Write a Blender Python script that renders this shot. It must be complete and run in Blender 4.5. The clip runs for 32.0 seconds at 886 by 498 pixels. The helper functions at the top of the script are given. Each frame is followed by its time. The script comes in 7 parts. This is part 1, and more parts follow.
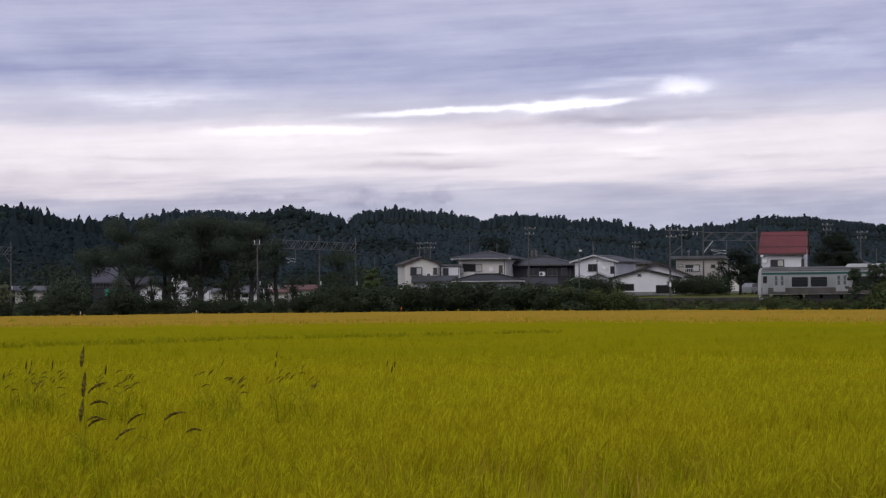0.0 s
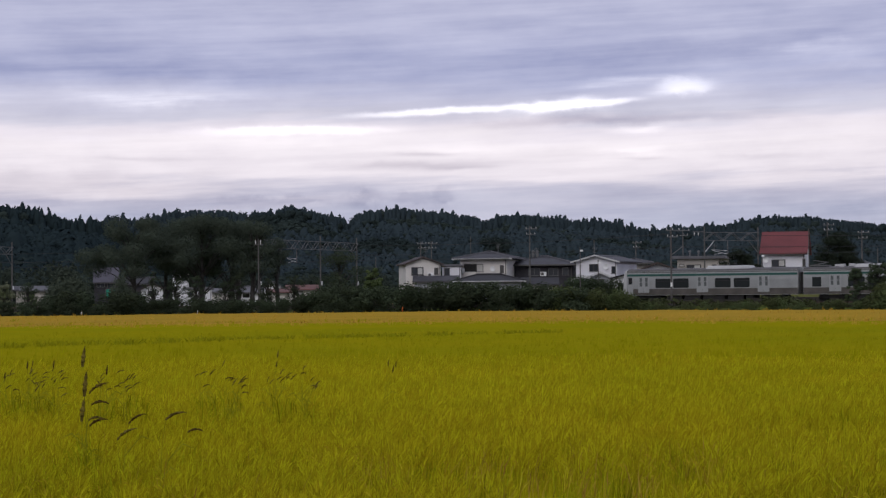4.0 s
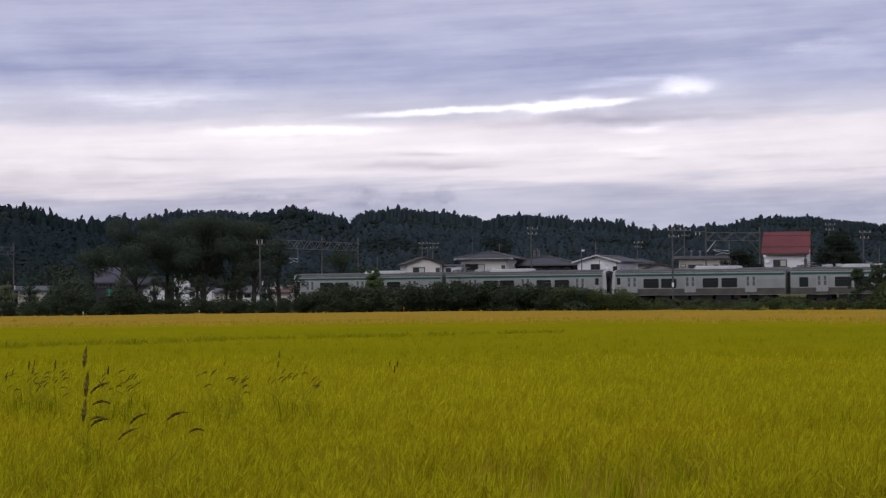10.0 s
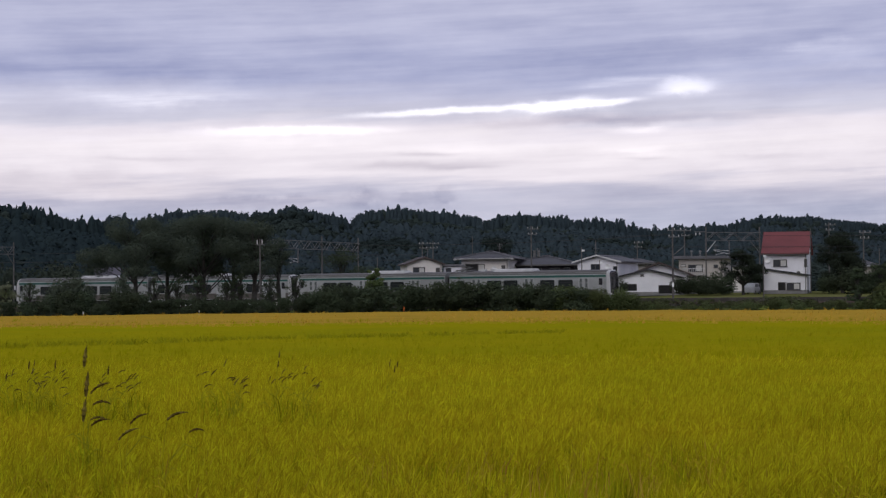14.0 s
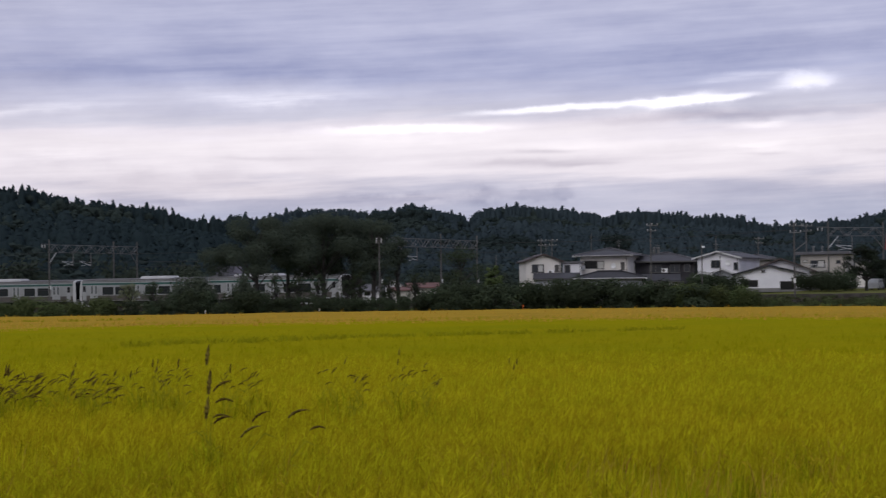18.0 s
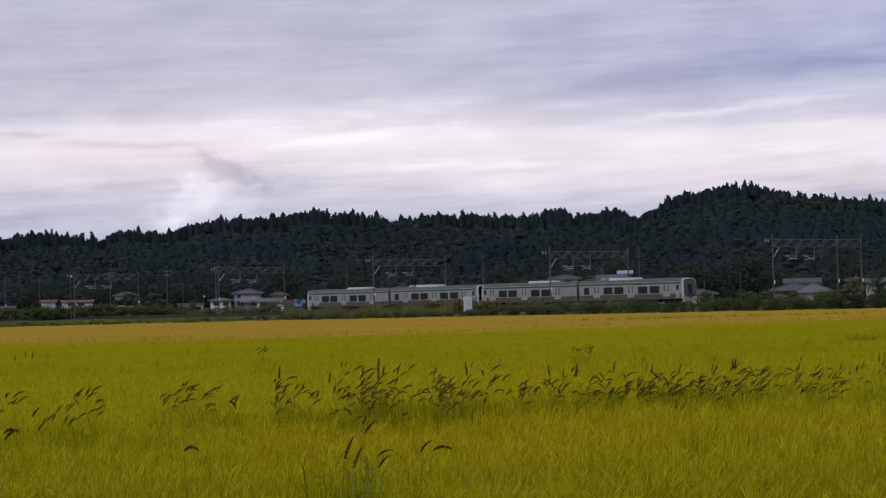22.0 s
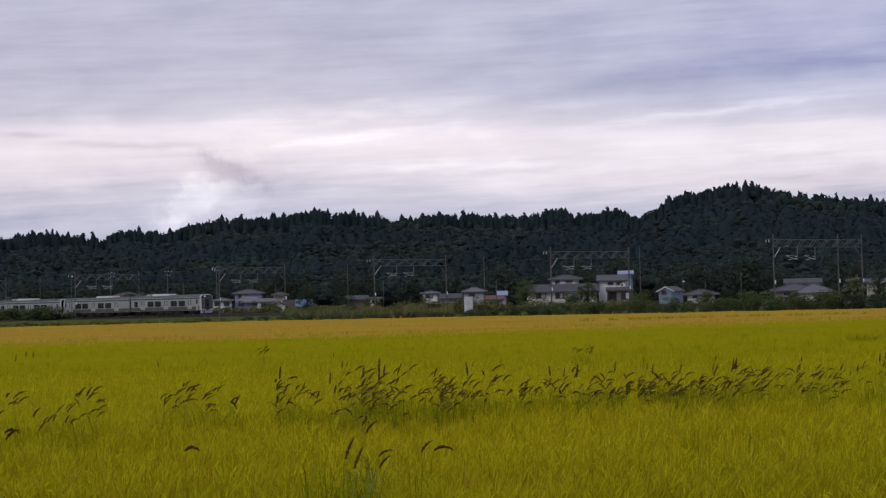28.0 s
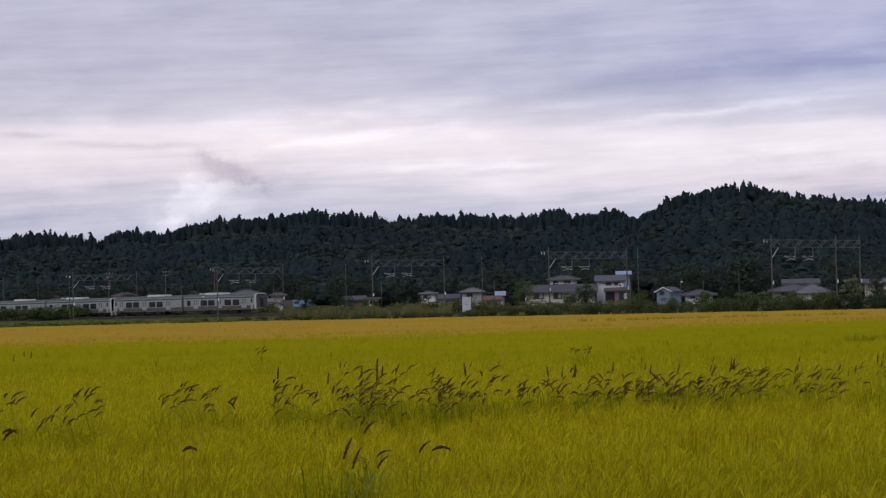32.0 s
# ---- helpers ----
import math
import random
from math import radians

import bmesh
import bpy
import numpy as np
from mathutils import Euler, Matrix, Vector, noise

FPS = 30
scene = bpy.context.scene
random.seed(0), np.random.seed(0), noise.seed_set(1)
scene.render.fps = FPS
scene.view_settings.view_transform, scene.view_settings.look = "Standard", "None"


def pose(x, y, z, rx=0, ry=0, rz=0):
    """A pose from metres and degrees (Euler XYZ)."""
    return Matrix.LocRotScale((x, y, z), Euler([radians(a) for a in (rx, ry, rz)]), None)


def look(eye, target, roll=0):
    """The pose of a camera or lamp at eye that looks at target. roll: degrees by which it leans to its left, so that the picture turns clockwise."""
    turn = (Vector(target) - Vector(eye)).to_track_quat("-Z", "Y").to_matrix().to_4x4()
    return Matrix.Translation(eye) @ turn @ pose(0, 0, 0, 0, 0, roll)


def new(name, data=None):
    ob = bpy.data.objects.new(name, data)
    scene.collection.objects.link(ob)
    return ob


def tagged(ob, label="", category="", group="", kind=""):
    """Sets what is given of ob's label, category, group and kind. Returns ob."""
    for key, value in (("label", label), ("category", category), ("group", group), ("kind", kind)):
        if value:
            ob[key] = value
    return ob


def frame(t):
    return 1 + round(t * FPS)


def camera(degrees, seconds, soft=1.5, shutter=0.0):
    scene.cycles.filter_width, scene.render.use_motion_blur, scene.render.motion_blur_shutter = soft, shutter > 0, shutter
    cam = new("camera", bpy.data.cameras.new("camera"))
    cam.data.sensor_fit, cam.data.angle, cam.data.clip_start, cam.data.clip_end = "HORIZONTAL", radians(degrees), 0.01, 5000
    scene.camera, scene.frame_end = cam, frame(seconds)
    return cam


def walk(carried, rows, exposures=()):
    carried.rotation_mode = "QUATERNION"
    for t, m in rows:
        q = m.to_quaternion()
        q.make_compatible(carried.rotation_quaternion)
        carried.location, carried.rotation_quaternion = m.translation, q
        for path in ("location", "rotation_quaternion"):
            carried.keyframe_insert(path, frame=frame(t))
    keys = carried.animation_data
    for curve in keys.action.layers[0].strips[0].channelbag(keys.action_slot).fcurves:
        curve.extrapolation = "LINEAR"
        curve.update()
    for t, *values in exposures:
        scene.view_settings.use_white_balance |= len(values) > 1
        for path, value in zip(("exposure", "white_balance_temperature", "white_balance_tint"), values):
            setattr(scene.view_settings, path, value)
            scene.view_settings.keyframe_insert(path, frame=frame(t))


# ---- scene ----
# The camera stands on a tripod at the field's rim and pans once to the left.
EYE = Vector((0, 0, 2.55))
cam = camera(26.73, 32.0, soft=1.3, shutter=0.25)


def aim(yaw, pitch, roll):
    a, p = radians(yaw), radians(pitch)
    return look(EYE, EYE + Vector((-math.sin(a) * math.cos(p), math.cos(a) * math.cos(p), math.sin(p))), roll)


walk(cam, [(t, aim(y, p, r)) for t, y, p, r in (
    (0, 0, 1.285, -0.5), (3, 0.026, 1.285, -0.5), (6, 0.052, 1.287, -0.507), (9, 0.077, 1.286, -0.5),
    (14.5, 0.082, 1.287, -0.5), (16.5, 0.082, 1.287, -0.505), (17, 0.409, 1.288, -0.51),
    (17.5, 1.228, 1.269, -0.625), (18, 3.73, 1.249, -0.771), (18.5, 6.281, 1.261, -0.853),
    (19, 9.08, 1.266, -0.904), (19.5, 12.22, 1.291, -1.027), (20, 16.485, 1.317, -1.161),
    (20.5, 20.475, 1.387, -1.319), (21, 24.269, 1.439, -1.41), (21.5, 25.613, 1.473, -1.394),
    (22, 25.684, 1.478, -1.388), (25, 25.743, 1.477, -1.371), (28, 25.706, 1.483, -1.38),
    (31, 25.695, 1.477, -1.373), (31.5, 25.69, 1.477, -1.373), (32, 25.645, 1.493, -1.37))])

# ---- world: an overcast evening sky, brighter over the hills ----
world = bpy.data.worlds.new("overcast_sky")
scene.world = world
world.use_nodes = True
wn, wl = world.node_tree.nodes, world.node_tree.links
wn.clear()


def wmath(op, a, b=None, c=None):
    n = wn.new("ShaderNodeMath")
    n.operation = op
    for i, v in enumerate((a, b, c)):
        if v is None:
            continue
        if isinstance(v, (int, float)):
            n.inputs[i].default_value = v
        else:
            wl.new(v, n.inputs[i])
    return n.outputs[0]


def build_sky():
    tc = wn.new("ShaderNodeTexCoord")
    sep = wn.new("ShaderNodeSeparateXYZ")
    wl.new(tc.outputs["Generated"], sep.inputs[0])
    x, y, z = sep.outputs
    az = wmath("MULTIPLY", wmath("ARCTAN2", wmath("MULTIPLY", x, -1), y), 57.2958)
    el = wmath("MULTIPLY", wmath("ARCSINE", z), 57.2958)

    def streaks(kx, ky, w, detail, seed):
        comb = wn.new("ShaderNodeCombineXYZ")
        wl.new(wmath("MULTIPLY", az, kx), comb.inputs[0])
        wl.new(wmath("MULTIPLY", wmath("ADD", el, wmath("MULTIPLY", az, w)), ky), comb.inputs[1])
        comb.inputs[2].default_value = seed
        n = wn.new("ShaderNodeTexNoise")
        n.inputs["Scale"].default_value, n.inputs["Detail"].default_value = 1.0, detail
        n.inputs["Roughness"].default_value = 0.55
        wl.new(comb.outputs[0], n.inputs["Vector"])
        return n.outputs["Fac"]

    broad = streaks(0.09, 0.75, 0.03, 4, 3.1)
    fine = streaks(0.22, 2.6, 0.035, 5, 8.7)
    puff = streaks(0.55, 0.9, 0.0, 6, 1.3)
    lump = streaks(1.5, 1.7, 0.0, 6, 21.3)
    wisp = wmath("MULTIPLY_ADD", streaks(0.42, 4.2, 0.03, 6, 5.5), 3.2, -1.0)
    # warp the height so that the layers undulate
    e2 = wmath("ADD", el, wmath("MULTIPLY", wmath("SUBTRACT", broad, 0.5), 1.7))
    e2 = wmath("ADD", e2, wmath("MULTIPLY", wmath("SUBTRACT", fine, 0.5), 0.9))
    def layers(stops):
        ramp = wn.new("ShaderNodeValToRGB")
        wl.new(wmath("DIVIDE", e2, 20.0), ramp.inputs[0])
        el_ = ramp.color_ramp.elements
        while len(el_) < len(stops):
            el_.new(0.5)
        for e, (p, c) in zip(el_, stops):
            e.position, e.color = p / 20, (*c, 1)
        return ramp.outputs[0]

    north = layers(((0.0, (0.47, 0.47, 0.60)), (2.2, (0.49, 0.50, 0.655)), (2.9, (0.585, 0.565, 0.70)), (3.4, (0.86, 0.79, 0.87)), (4.5, (0.93, 0.855, 0.92)), (4.95, (0.87, 0.80, 0.89)),
                    (5.4, (0.64, 0.62, 0.75)), (5.9, (0.58, 0.57, 0.73)), (6.7, (0.425, 0.44, 0.65)), (7.5, (0.45, 0.46, 0.66)), (8.8, (0.49, 0.495, 0.68)), (20.0, (0.50, 0.52, 0.66))))
    west = layers(((0.0, (0.47, 0.47, 0.60)), (2.2, (0.50, 0.505, 0.66)), (3.0, (0.62, 0.60, 0.73)), (3.8, (0.82, 0.75, 0.83)), (4.8, (0.93, 0.84, 0.90)), (5.3, (0.82, 0.75, 0.83)),
                   (5.9, (0.64, 0.605, 0.72)), (6.6, (0.575, 0.555, 0.68)), (8.2, (0.535, 0.52, 0.655)), (20.0, (0.50, 0.52, 0.66))))
    turn = wn.new("ShaderNodeMapRange")
    turn.interpolation_type = "SMOOTHSTEP"
    turn.inputs[1].default_value, turn.inputs[2].default_value = 12.0, 31.0
    wl.new(wmath("ADD", az, wmath("MULTIPLY", wmath("SUBTRACT", broad, 0.5), 14.0)), turn.inputs[0])
    base = wn.new("ShaderNodeMix")
    base.data_type = "RGBA"
    wl.new(turn.outputs[0], base.inputs[0])
    wl.new(north, base.inputs[6])
    wl.new(west, base.inputs[7])
    # single breaks and banks: azimuth, elevation, half width, half height, tilt, strength
    bright_breaks = ((-0.13, 5.51, 2.60, 0.10, -0.05, 0.60), (-3.52, 5.65, 1.30, 0.21, -0.05, 0.75), (-4.99, 5.71, 1.04, 0.09, -0.06, 0.50), (-7.41, 6.17, 0.80, 0.23, -0.06, 0.42), (-6.04, 6.39, 1.56, 0.10, -0.04, 0.16), (-6.80, 5.97, 0.61, 0.10, -0.10, 0.25), (-4.83, 6.21, 1.30, 0.07, -0.04, 0.20), (4.56, 4.95, 2.78, 0.14, -0.01, 0.34), (5.25, 4.74, 4.86, 0.26, 0.00, 0.10), (8.67, 5.85, 2.26, 0.21, -0.02, 0.22), (7.65, 6.10, 3.99, 0.31, -0.03, 0.09), (-2.03, 4.37, 5.21, 0.16, 0.00, 0.10), (-6.02, 4.90, 0.87, 0.12, 0.00, 0.20), (-5.67, 4.22, 1.04, 0.10, 0.00, 0.14), (-10.98, 7.23, 1.65, 0.19, -0.08, 0.13), (-12.31, 6.85, 1.56, 0.42, -0.05, 0.10))
    dark_banks = ((-4.82, 5.18, 4.69, 0.16, -0.02, -0.20), (1.10, 3.88, 2.43, 0.14, -0.02, -0.20), (0.66, 4.22, 0.95, 0.07, 0.00, -0.20), (9.19, 4.09, 1.30, 0.07, 0.00, -0.13), (-6.18, 4.00, 0.73, 0.05, 0.00, -0.13), (-9.59, 4.01, 1.13, 0.07, 0.00, -0.10), (-0.81, 3.79, 1.04, 0.07, 0.00, -0.13), (9.18, 6.80, 4.69, 0.26, 0.00, -0.08), (3.16, 6.51, 2.78, 0.31, -0.05, -0.05), (-8.10, 7.25, 5.21, 0.35, -0.06, -0.06))
    low_banks = ((10.8, 3.1, 4.0, 0.75, 0.0, -0.10), (-10.8, 3.2, 3.6, 0.9, 0.0, -0.09))
    low_puffs = ((2.50, 2.88, 0.52, 0.26, 0.00, -0.14), (4.57, 2.79, 1.04, 0.16, 0.00, -0.12), (0.03, 2.90, 0.35, 0.24, 0.00, -0.13), (1.07, 2.87, 0.69, 0.16, 0.00, -0.10), (6.12, 2.78, 0.78, 0.17, 0.00, -0.08))
    west_breaks = ((29.50, 5.62, 4.17, 0.30, -0.09, 0.13), (27.95, 5.02, 3.65, 0.19, -0.07, 0.17), (27.10, 4.13, 2.26, 0.19, -0.05, 0.13), (36.51, 5.44, 2.95, 0.38, -0.02, 0.08), (17.38, 5.47, 3.47, 0.16, -0.09, 0.20), (15.38, 4.13, 1.65, 0.19, -0.03, 0.15), (24.15, 4.03, 1.91, 0.22, -0.02, 0.13), (24.99, 5.04, 1.04, 0.22, -0.03, 0.10), (25.06, 5.94, 1.04, 0.16, -0.05, 0.10), (21.84, 5.76, 1.22, 0.11, -0.05, 0.09), (23.63, 3.70, 2.78, 0.56, 0.00, 0.05))
    west_banks = ((38.18, 5.15, 0.83, 0.09, 0.00, -0.17), (35.00, 4.83, 2.43, 0.10, 0.02, -0.12), (23.63, 3.82, 1.91, 0.10, -0.03, -0.13), (15.82, 6.67, 4.51, 0.38, -0.12, -0.05), (20.96, 6.30, 3.47, 0.28, -0.10, -0.05), (37.22, 3.27, 2.60, 0.69, 0.00, -0.09), (13.73, 3.22, 2.78, 0.43, 0.00, -0.05))
    west_puffs = ((32.21, 4.01, 0.80, 0.33, 0.25, -0.20), (31.08, 4.13, 1.04, 0.59, 0.10, -0.06), (33.42, 3.01, 0.76, 0.59, -0.50, 0.16), (34.03, 2.44, 0.45, 0.28, 0.00, 0.13), (32.56, 3.41, 0.52, 0.35, -0.40, 0.10), (31.88, 3.05, 0.69, 0.28, 0.00, 0.08))
    lights = None
    for a, e, w, h, tilt, s in bright_breaks + dark_banks + low_banks + low_puffs + west_breaks + west_banks + west_puffs:
        da, puffy = wmath("SUBTRACT", az, a), (a, e, w, h, tilt, s) in low_puffs + west_puffs
        edge = lump if puffy else puff
        u = wmath("DIVIDE", wmath("ADD", da, wmath("MULTIPLY", wmath("SUBTRACT", edge, 0.5), w * (2.2 if puffy else 0.9))), w)
        v = wmath("SUBTRACT", wmath("SUBTRACT", el, e), wmath("MULTIPLY", da, tilt))
        v = wmath("DIVIDE", wmath("ADD", v, wmath("MULTIPLY", wmath("SUBTRACT", edge, 0.5), h * 3.4)), h)
        r2 = wmath("ADD", wmath("MULTIPLY", u, u), wmath("MULTIPLY", v, v))
        if s > 0.3:  # a break in the cover, with a crisper edge
            r2 = wmath("POWER", r2, 1.6)
        g = wmath("POWER", 2.718, wmath("MULTIPLY", r2, -1))
        if puffy:
            g = wmath("SMOOTH_MIN", wmath("MULTIPLY", g, 1.5), 1.0, 0.3)
        elif 0.12 < s < 0.33:
            g = wmath("MULTIPLY", g, wmath("ADD", wmath("MAXIMUM", wisp, 0.0), 0.25))
        lights = wmath("MULTIPLY", g, s) if lights is None else wmath("MULTIPLY_ADD", g, s, lights)
    lights = wmath("ADD", lights, wmath("MULTIPLY", wmath("SUBTRACT", fine, 0.5), 0.2))
    lights = wmath("ADD", lights, wmath("MULTIPLY", wmath("SUBTRACT", streaks(0.32, 0.85, 0.04, 7, 12.4), 0.5), 0.26))
    lights = wmath("ADD", lights, wmath("MULTIPLY", wmath("SUBTRACT", streaks(0.3, 6.5, 0.03, 4, 31.7), 0.5), 0.10))
    add = wn.new("ShaderNodeVectorMath")
    add.operation = "ADD"
    tint = wn.new("ShaderNodeVectorMath")
    tint.operation = "SCALE"
    tint.inputs[0].default_value = (1.0, 0.96, 0.92)
    wl.new(lights, tint.inputs["Scale"])
    wl.new(base.outputs[2], add.inputs[0])
    wl.new(tint.outputs[0], add.inputs[1])
    clouds = wn.new("ShaderNodeBackground")
    clouds.inputs["Strength"].default_value = 1.0
    wl.new(add.outputs[0], clouds.inputs["Color"])
    sky = wn.new("ShaderNodeTexSky")
    sky.sky_type, sky.sun_disc = "NISHITA", False
    sky.sun_elevation, sky.sun_rotation = radians(33), radians(198)
    clear = wn.new("ShaderNodeBackground")
    clear.inputs["Strength"].default_value = 0.08
    wl.new(sky.outputs[0], clear.inputs["Color"])
    mix = wn.new("ShaderNodeMixShader")
    mix.inputs[0].default_value = 0.93
    wl.new(clear.outputs[0], mix.inputs[1])
    wl.new(clouds.outputs[0], mix.inputs[2])
    out = wn.new("ShaderNodeOutputWorld")
    wl.new(mix.outputs[0], out.inputs[0])


build_sky()
sun = new("sun", bpy.data.lights.new("sun", "SUN"))
sun.data.energy, sun.data.angle, sun.data.color = 0.8, radians(40), (1.0, 0.96, 0.92)
sun.matrix_world = look((-90, -220, 190), (0, 60, 0))
scene.view_settings.exposure = 0.0


# ---- materials ----
def mat(name, col, rough=0.7, vary=0.15, scale=3.0, bump=0.1, metal=0.0, second=None, island=0.0, obj=0.0, spec=0.3, through_=0.0):
    """A surface with variation at two scales: stains at `scale` per metre and grain at twelve times that."""
    m = bpy.data.materials.new(name)
    m.use_nodes = True
    n, l = m.node_tree.nodes, m.node_tree.links
    b = n["Principled BSDF"]
    b.inputs["Roughness"].default_value, b.inputs["Metallic"].default_value = rough, metal
    b.inputs["Specular IOR Level"].default_value = spec
    tc = n.new("ShaderNodeTexCoord")
    big, small = n.new("ShaderNodeTexNoise"), n.new("ShaderNodeTexNoise")
    for t, s, d in ((big, scale, 4), (small, scale * 12, 3)):
        t.inputs["Scale"].default_value, t.inputs["Detail"].default_value = s, d
        l.new(tc.outputs["Object"], t.inputs["Vector"])
    a = n.new("ShaderNodeMix")
    a.data_type = "RGBA"
    dark = second or tuple(c * (1 - 2.2 * vary) for c in col)
    a.inputs[6].default_value, a.inputs[7].default_value = (*dark, 1), (*col, 1)
    rng = n.new("ShaderNodeMapRange")
    rng.inputs[1].default_value, rng.inputs[2].default_value = 0.3, 0.62
    l.new(big.outputs["Fac"], rng.inputs[0])
    l.new(rng.outputs[0], a.inputs[0])
    hsv = n.new("ShaderNodeHueSaturation")
    l.new(a.outputs[2], hsv.inputs["Color"])
    val = n.new("ShaderNodeMath")
    val.operation = "MULTIPLY_ADD"
    val.inputs[1].default_value, val.inputs[2].default_value = vary * 2.4, 1 - vary * 1.2
    l.new(small.outputs["Fac"], val.inputs[0])
    last = val.outputs[0]
    for amount, node, sock in ((island, "ShaderNodeNewGeometry", "Random Per Island"), (obj, "ShaderNodeObjectInfo", "Random")):
        if amount:
            g = n.new(node)
            k = n.new("ShaderNodeMath")
            k.operation = "MULTIPLY_ADD"
            k.inputs[1].default_value, k.inputs[2].default_value = 2 * amount, 1 - amount
            l.new(g.outputs[sock], k.inputs[0])
            j = n.new("ShaderNodeMath")
            j.operation = "MULTIPLY"
            l.new(last, j.inputs[0])
            l.new(k.outputs[0], j.inputs[1])
            last = j.outputs[0]
            h = n.new("ShaderNodeMath")
            h.operation = "MULTIPLY_ADD"
            h.inputs[1].default_value, h.inputs[2].default_value = 0.10 * amount, 0.5 - 0.05 * amount
            l.new(g.outputs[sock], h.inputs[0])
            l.new(h.outputs[0], hsv.inputs["Hue"])
    l.new(last, hsv.inputs["Value"])
    l.new(hsv.outputs[0], b.inputs["Base Color"])
    if bump:
        bp = n.new("ShaderNodeBump")
        bp.inputs["Strength"].default_value, bp.inputs["Distance"].default_value = bump, 0.02
        l.new(small.outputs["Fac"], bp.inputs["Height"])
        l.new(bp.outputs[0], b.inputs["Normal"])
    if through_:
        tr = n.new("ShaderNodeBsdfTranslucent")
        l.new(hsv.outputs[0], tr.inputs["Color"])
        ms = n.new("ShaderNodeMixShader")
        ms.inputs[0].default_value = through_
        l.new(b.outputs[0], ms.inputs[1])
        l.new(tr.outputs[0], ms.inputs[2])
        l.new(ms.outputs[0], n["Material Output"].inputs[0])
    return m


M_GRASS = mat("rough_grass", (0.085, 0.105, 0.030), 0.85, 0.25, 0.35, 0.5, second=(0.085, 0.080, 0.025), spec=0.0)
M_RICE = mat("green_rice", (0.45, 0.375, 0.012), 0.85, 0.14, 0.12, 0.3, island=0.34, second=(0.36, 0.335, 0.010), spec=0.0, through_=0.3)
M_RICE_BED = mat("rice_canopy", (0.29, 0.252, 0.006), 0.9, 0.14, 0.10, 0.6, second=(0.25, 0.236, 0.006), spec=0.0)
M_RICE_FAR = mat("green_rice_far", (0.33, 0.30, 0.008), 0.85, 0.1, 0.08, 0.1, island=0.14, second=(0.28, 0.275, 0.003), spec=0.0, through_=0.3)
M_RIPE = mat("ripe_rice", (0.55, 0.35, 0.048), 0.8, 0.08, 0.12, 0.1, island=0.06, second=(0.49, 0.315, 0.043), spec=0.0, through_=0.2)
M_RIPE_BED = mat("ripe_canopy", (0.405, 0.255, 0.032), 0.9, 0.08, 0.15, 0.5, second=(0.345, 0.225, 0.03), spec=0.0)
M_DRY = mat("withered_rice_leaf", (0.44, 0.345, 0.026), 0.85, 0.2, 2, 0.0, island=0.3, spec=0.0, through_=0.3)
M_STRAW = mat("dry_rice_leaf", (0.42, 0.28, 0.04), 0.8, 0.2, 2, 0.0, island=0.3, spec=0.0, through_=0.3)
M_EAR = mat("ripening_ear", (0.46, 0.36, 0.02), 0.85, 0.15, 2, 0.0, island=0.25, spec=0.0, through_=0.25)
M_WEED_LEAF = mat("barnyard_leaf", (0.29, 0.295, 0.008), 0.85, 0.2, 1.0, 0.0, island=0.35, spec=0.0, through_=0.3)
M_WEED_HEAD = mat("barnyard_panicle", (0.165, 0.118, 0.028), 0.9, 0.35, 30, 0.4, obj=0.35, spec=0.0)
M_WEED_PALE = mat("pale_barnyard_leaf", (0.25, 0.265, 0.045), 0.85, 0.2, 1.0, 0.0, island=0.3, spec=0.0, through_=0.3)
M_WEED_STEM = mat("barnyard_stem", (0.34, 0.33, 0.02), 0.8, 0.2, 8, 0.0, spec=0.0, through_=0.3)
# Cedar, broadleaf and floor colours lean blue to carry some distance haze.
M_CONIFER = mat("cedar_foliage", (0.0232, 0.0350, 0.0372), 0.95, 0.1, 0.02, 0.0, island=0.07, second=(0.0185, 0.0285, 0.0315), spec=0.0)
# Far hill's cedars: the paler grey-blue of haze is put into their colour.
M_CONIFER_HAZED = mat("hazed_cedar_foliage", (0.037, 0.052, 0.058), 0.95, 0.1, 0.02, 0.0, island=0.06, second=(0.031, 0.044, 0.050), spec=0.0)
M_EDGE = mat("forest_edge_leaf", (0.050, 0.062, 0.046), 0.9, 0.12, 0.02, 0.0, island=0.1, second=(0.038, 0.050, 0.040), spec=0.0, through_=0.2)
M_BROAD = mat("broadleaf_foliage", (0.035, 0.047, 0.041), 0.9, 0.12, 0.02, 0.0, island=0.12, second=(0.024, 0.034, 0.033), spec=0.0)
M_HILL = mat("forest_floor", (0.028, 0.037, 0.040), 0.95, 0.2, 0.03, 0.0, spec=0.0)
M_LEAF = mat("bush_leaf", (0.082, 0.102, 0.042), 0.85, 0.2, 0.6, 0.0, island=0.15, obj=0.3, second=(0.062, 0.080, 0.030), spec=0.05, through_=0.15)
M_LEAF_DARK = mat("tree_leaf", (0.052, 0.066, 0.036), 0.85, 0.2, 0.5, 0.0, island=0.14, obj=0.25, second=(0.036, 0.049, 0.029), spec=0.05, through_=0.15)
M_LEAF_LIGHT = mat("kudzu_leaf", (0.17, 0.215, 0.05), 0.85, 0.2, 0.6, 0.0, island=0.12, obj=0.2, second=(0.145, 0.185, 0.04), spec=0.05, through_=0.15)
M_CROWN = mat("dark_tree_leaf", (0.074, 0.091, 0.066), 0.9, 0.12, 0.4, 0.0, island=0.06, second=(0.062, 0.078, 0.058), spec=0.0, through_=0.3)
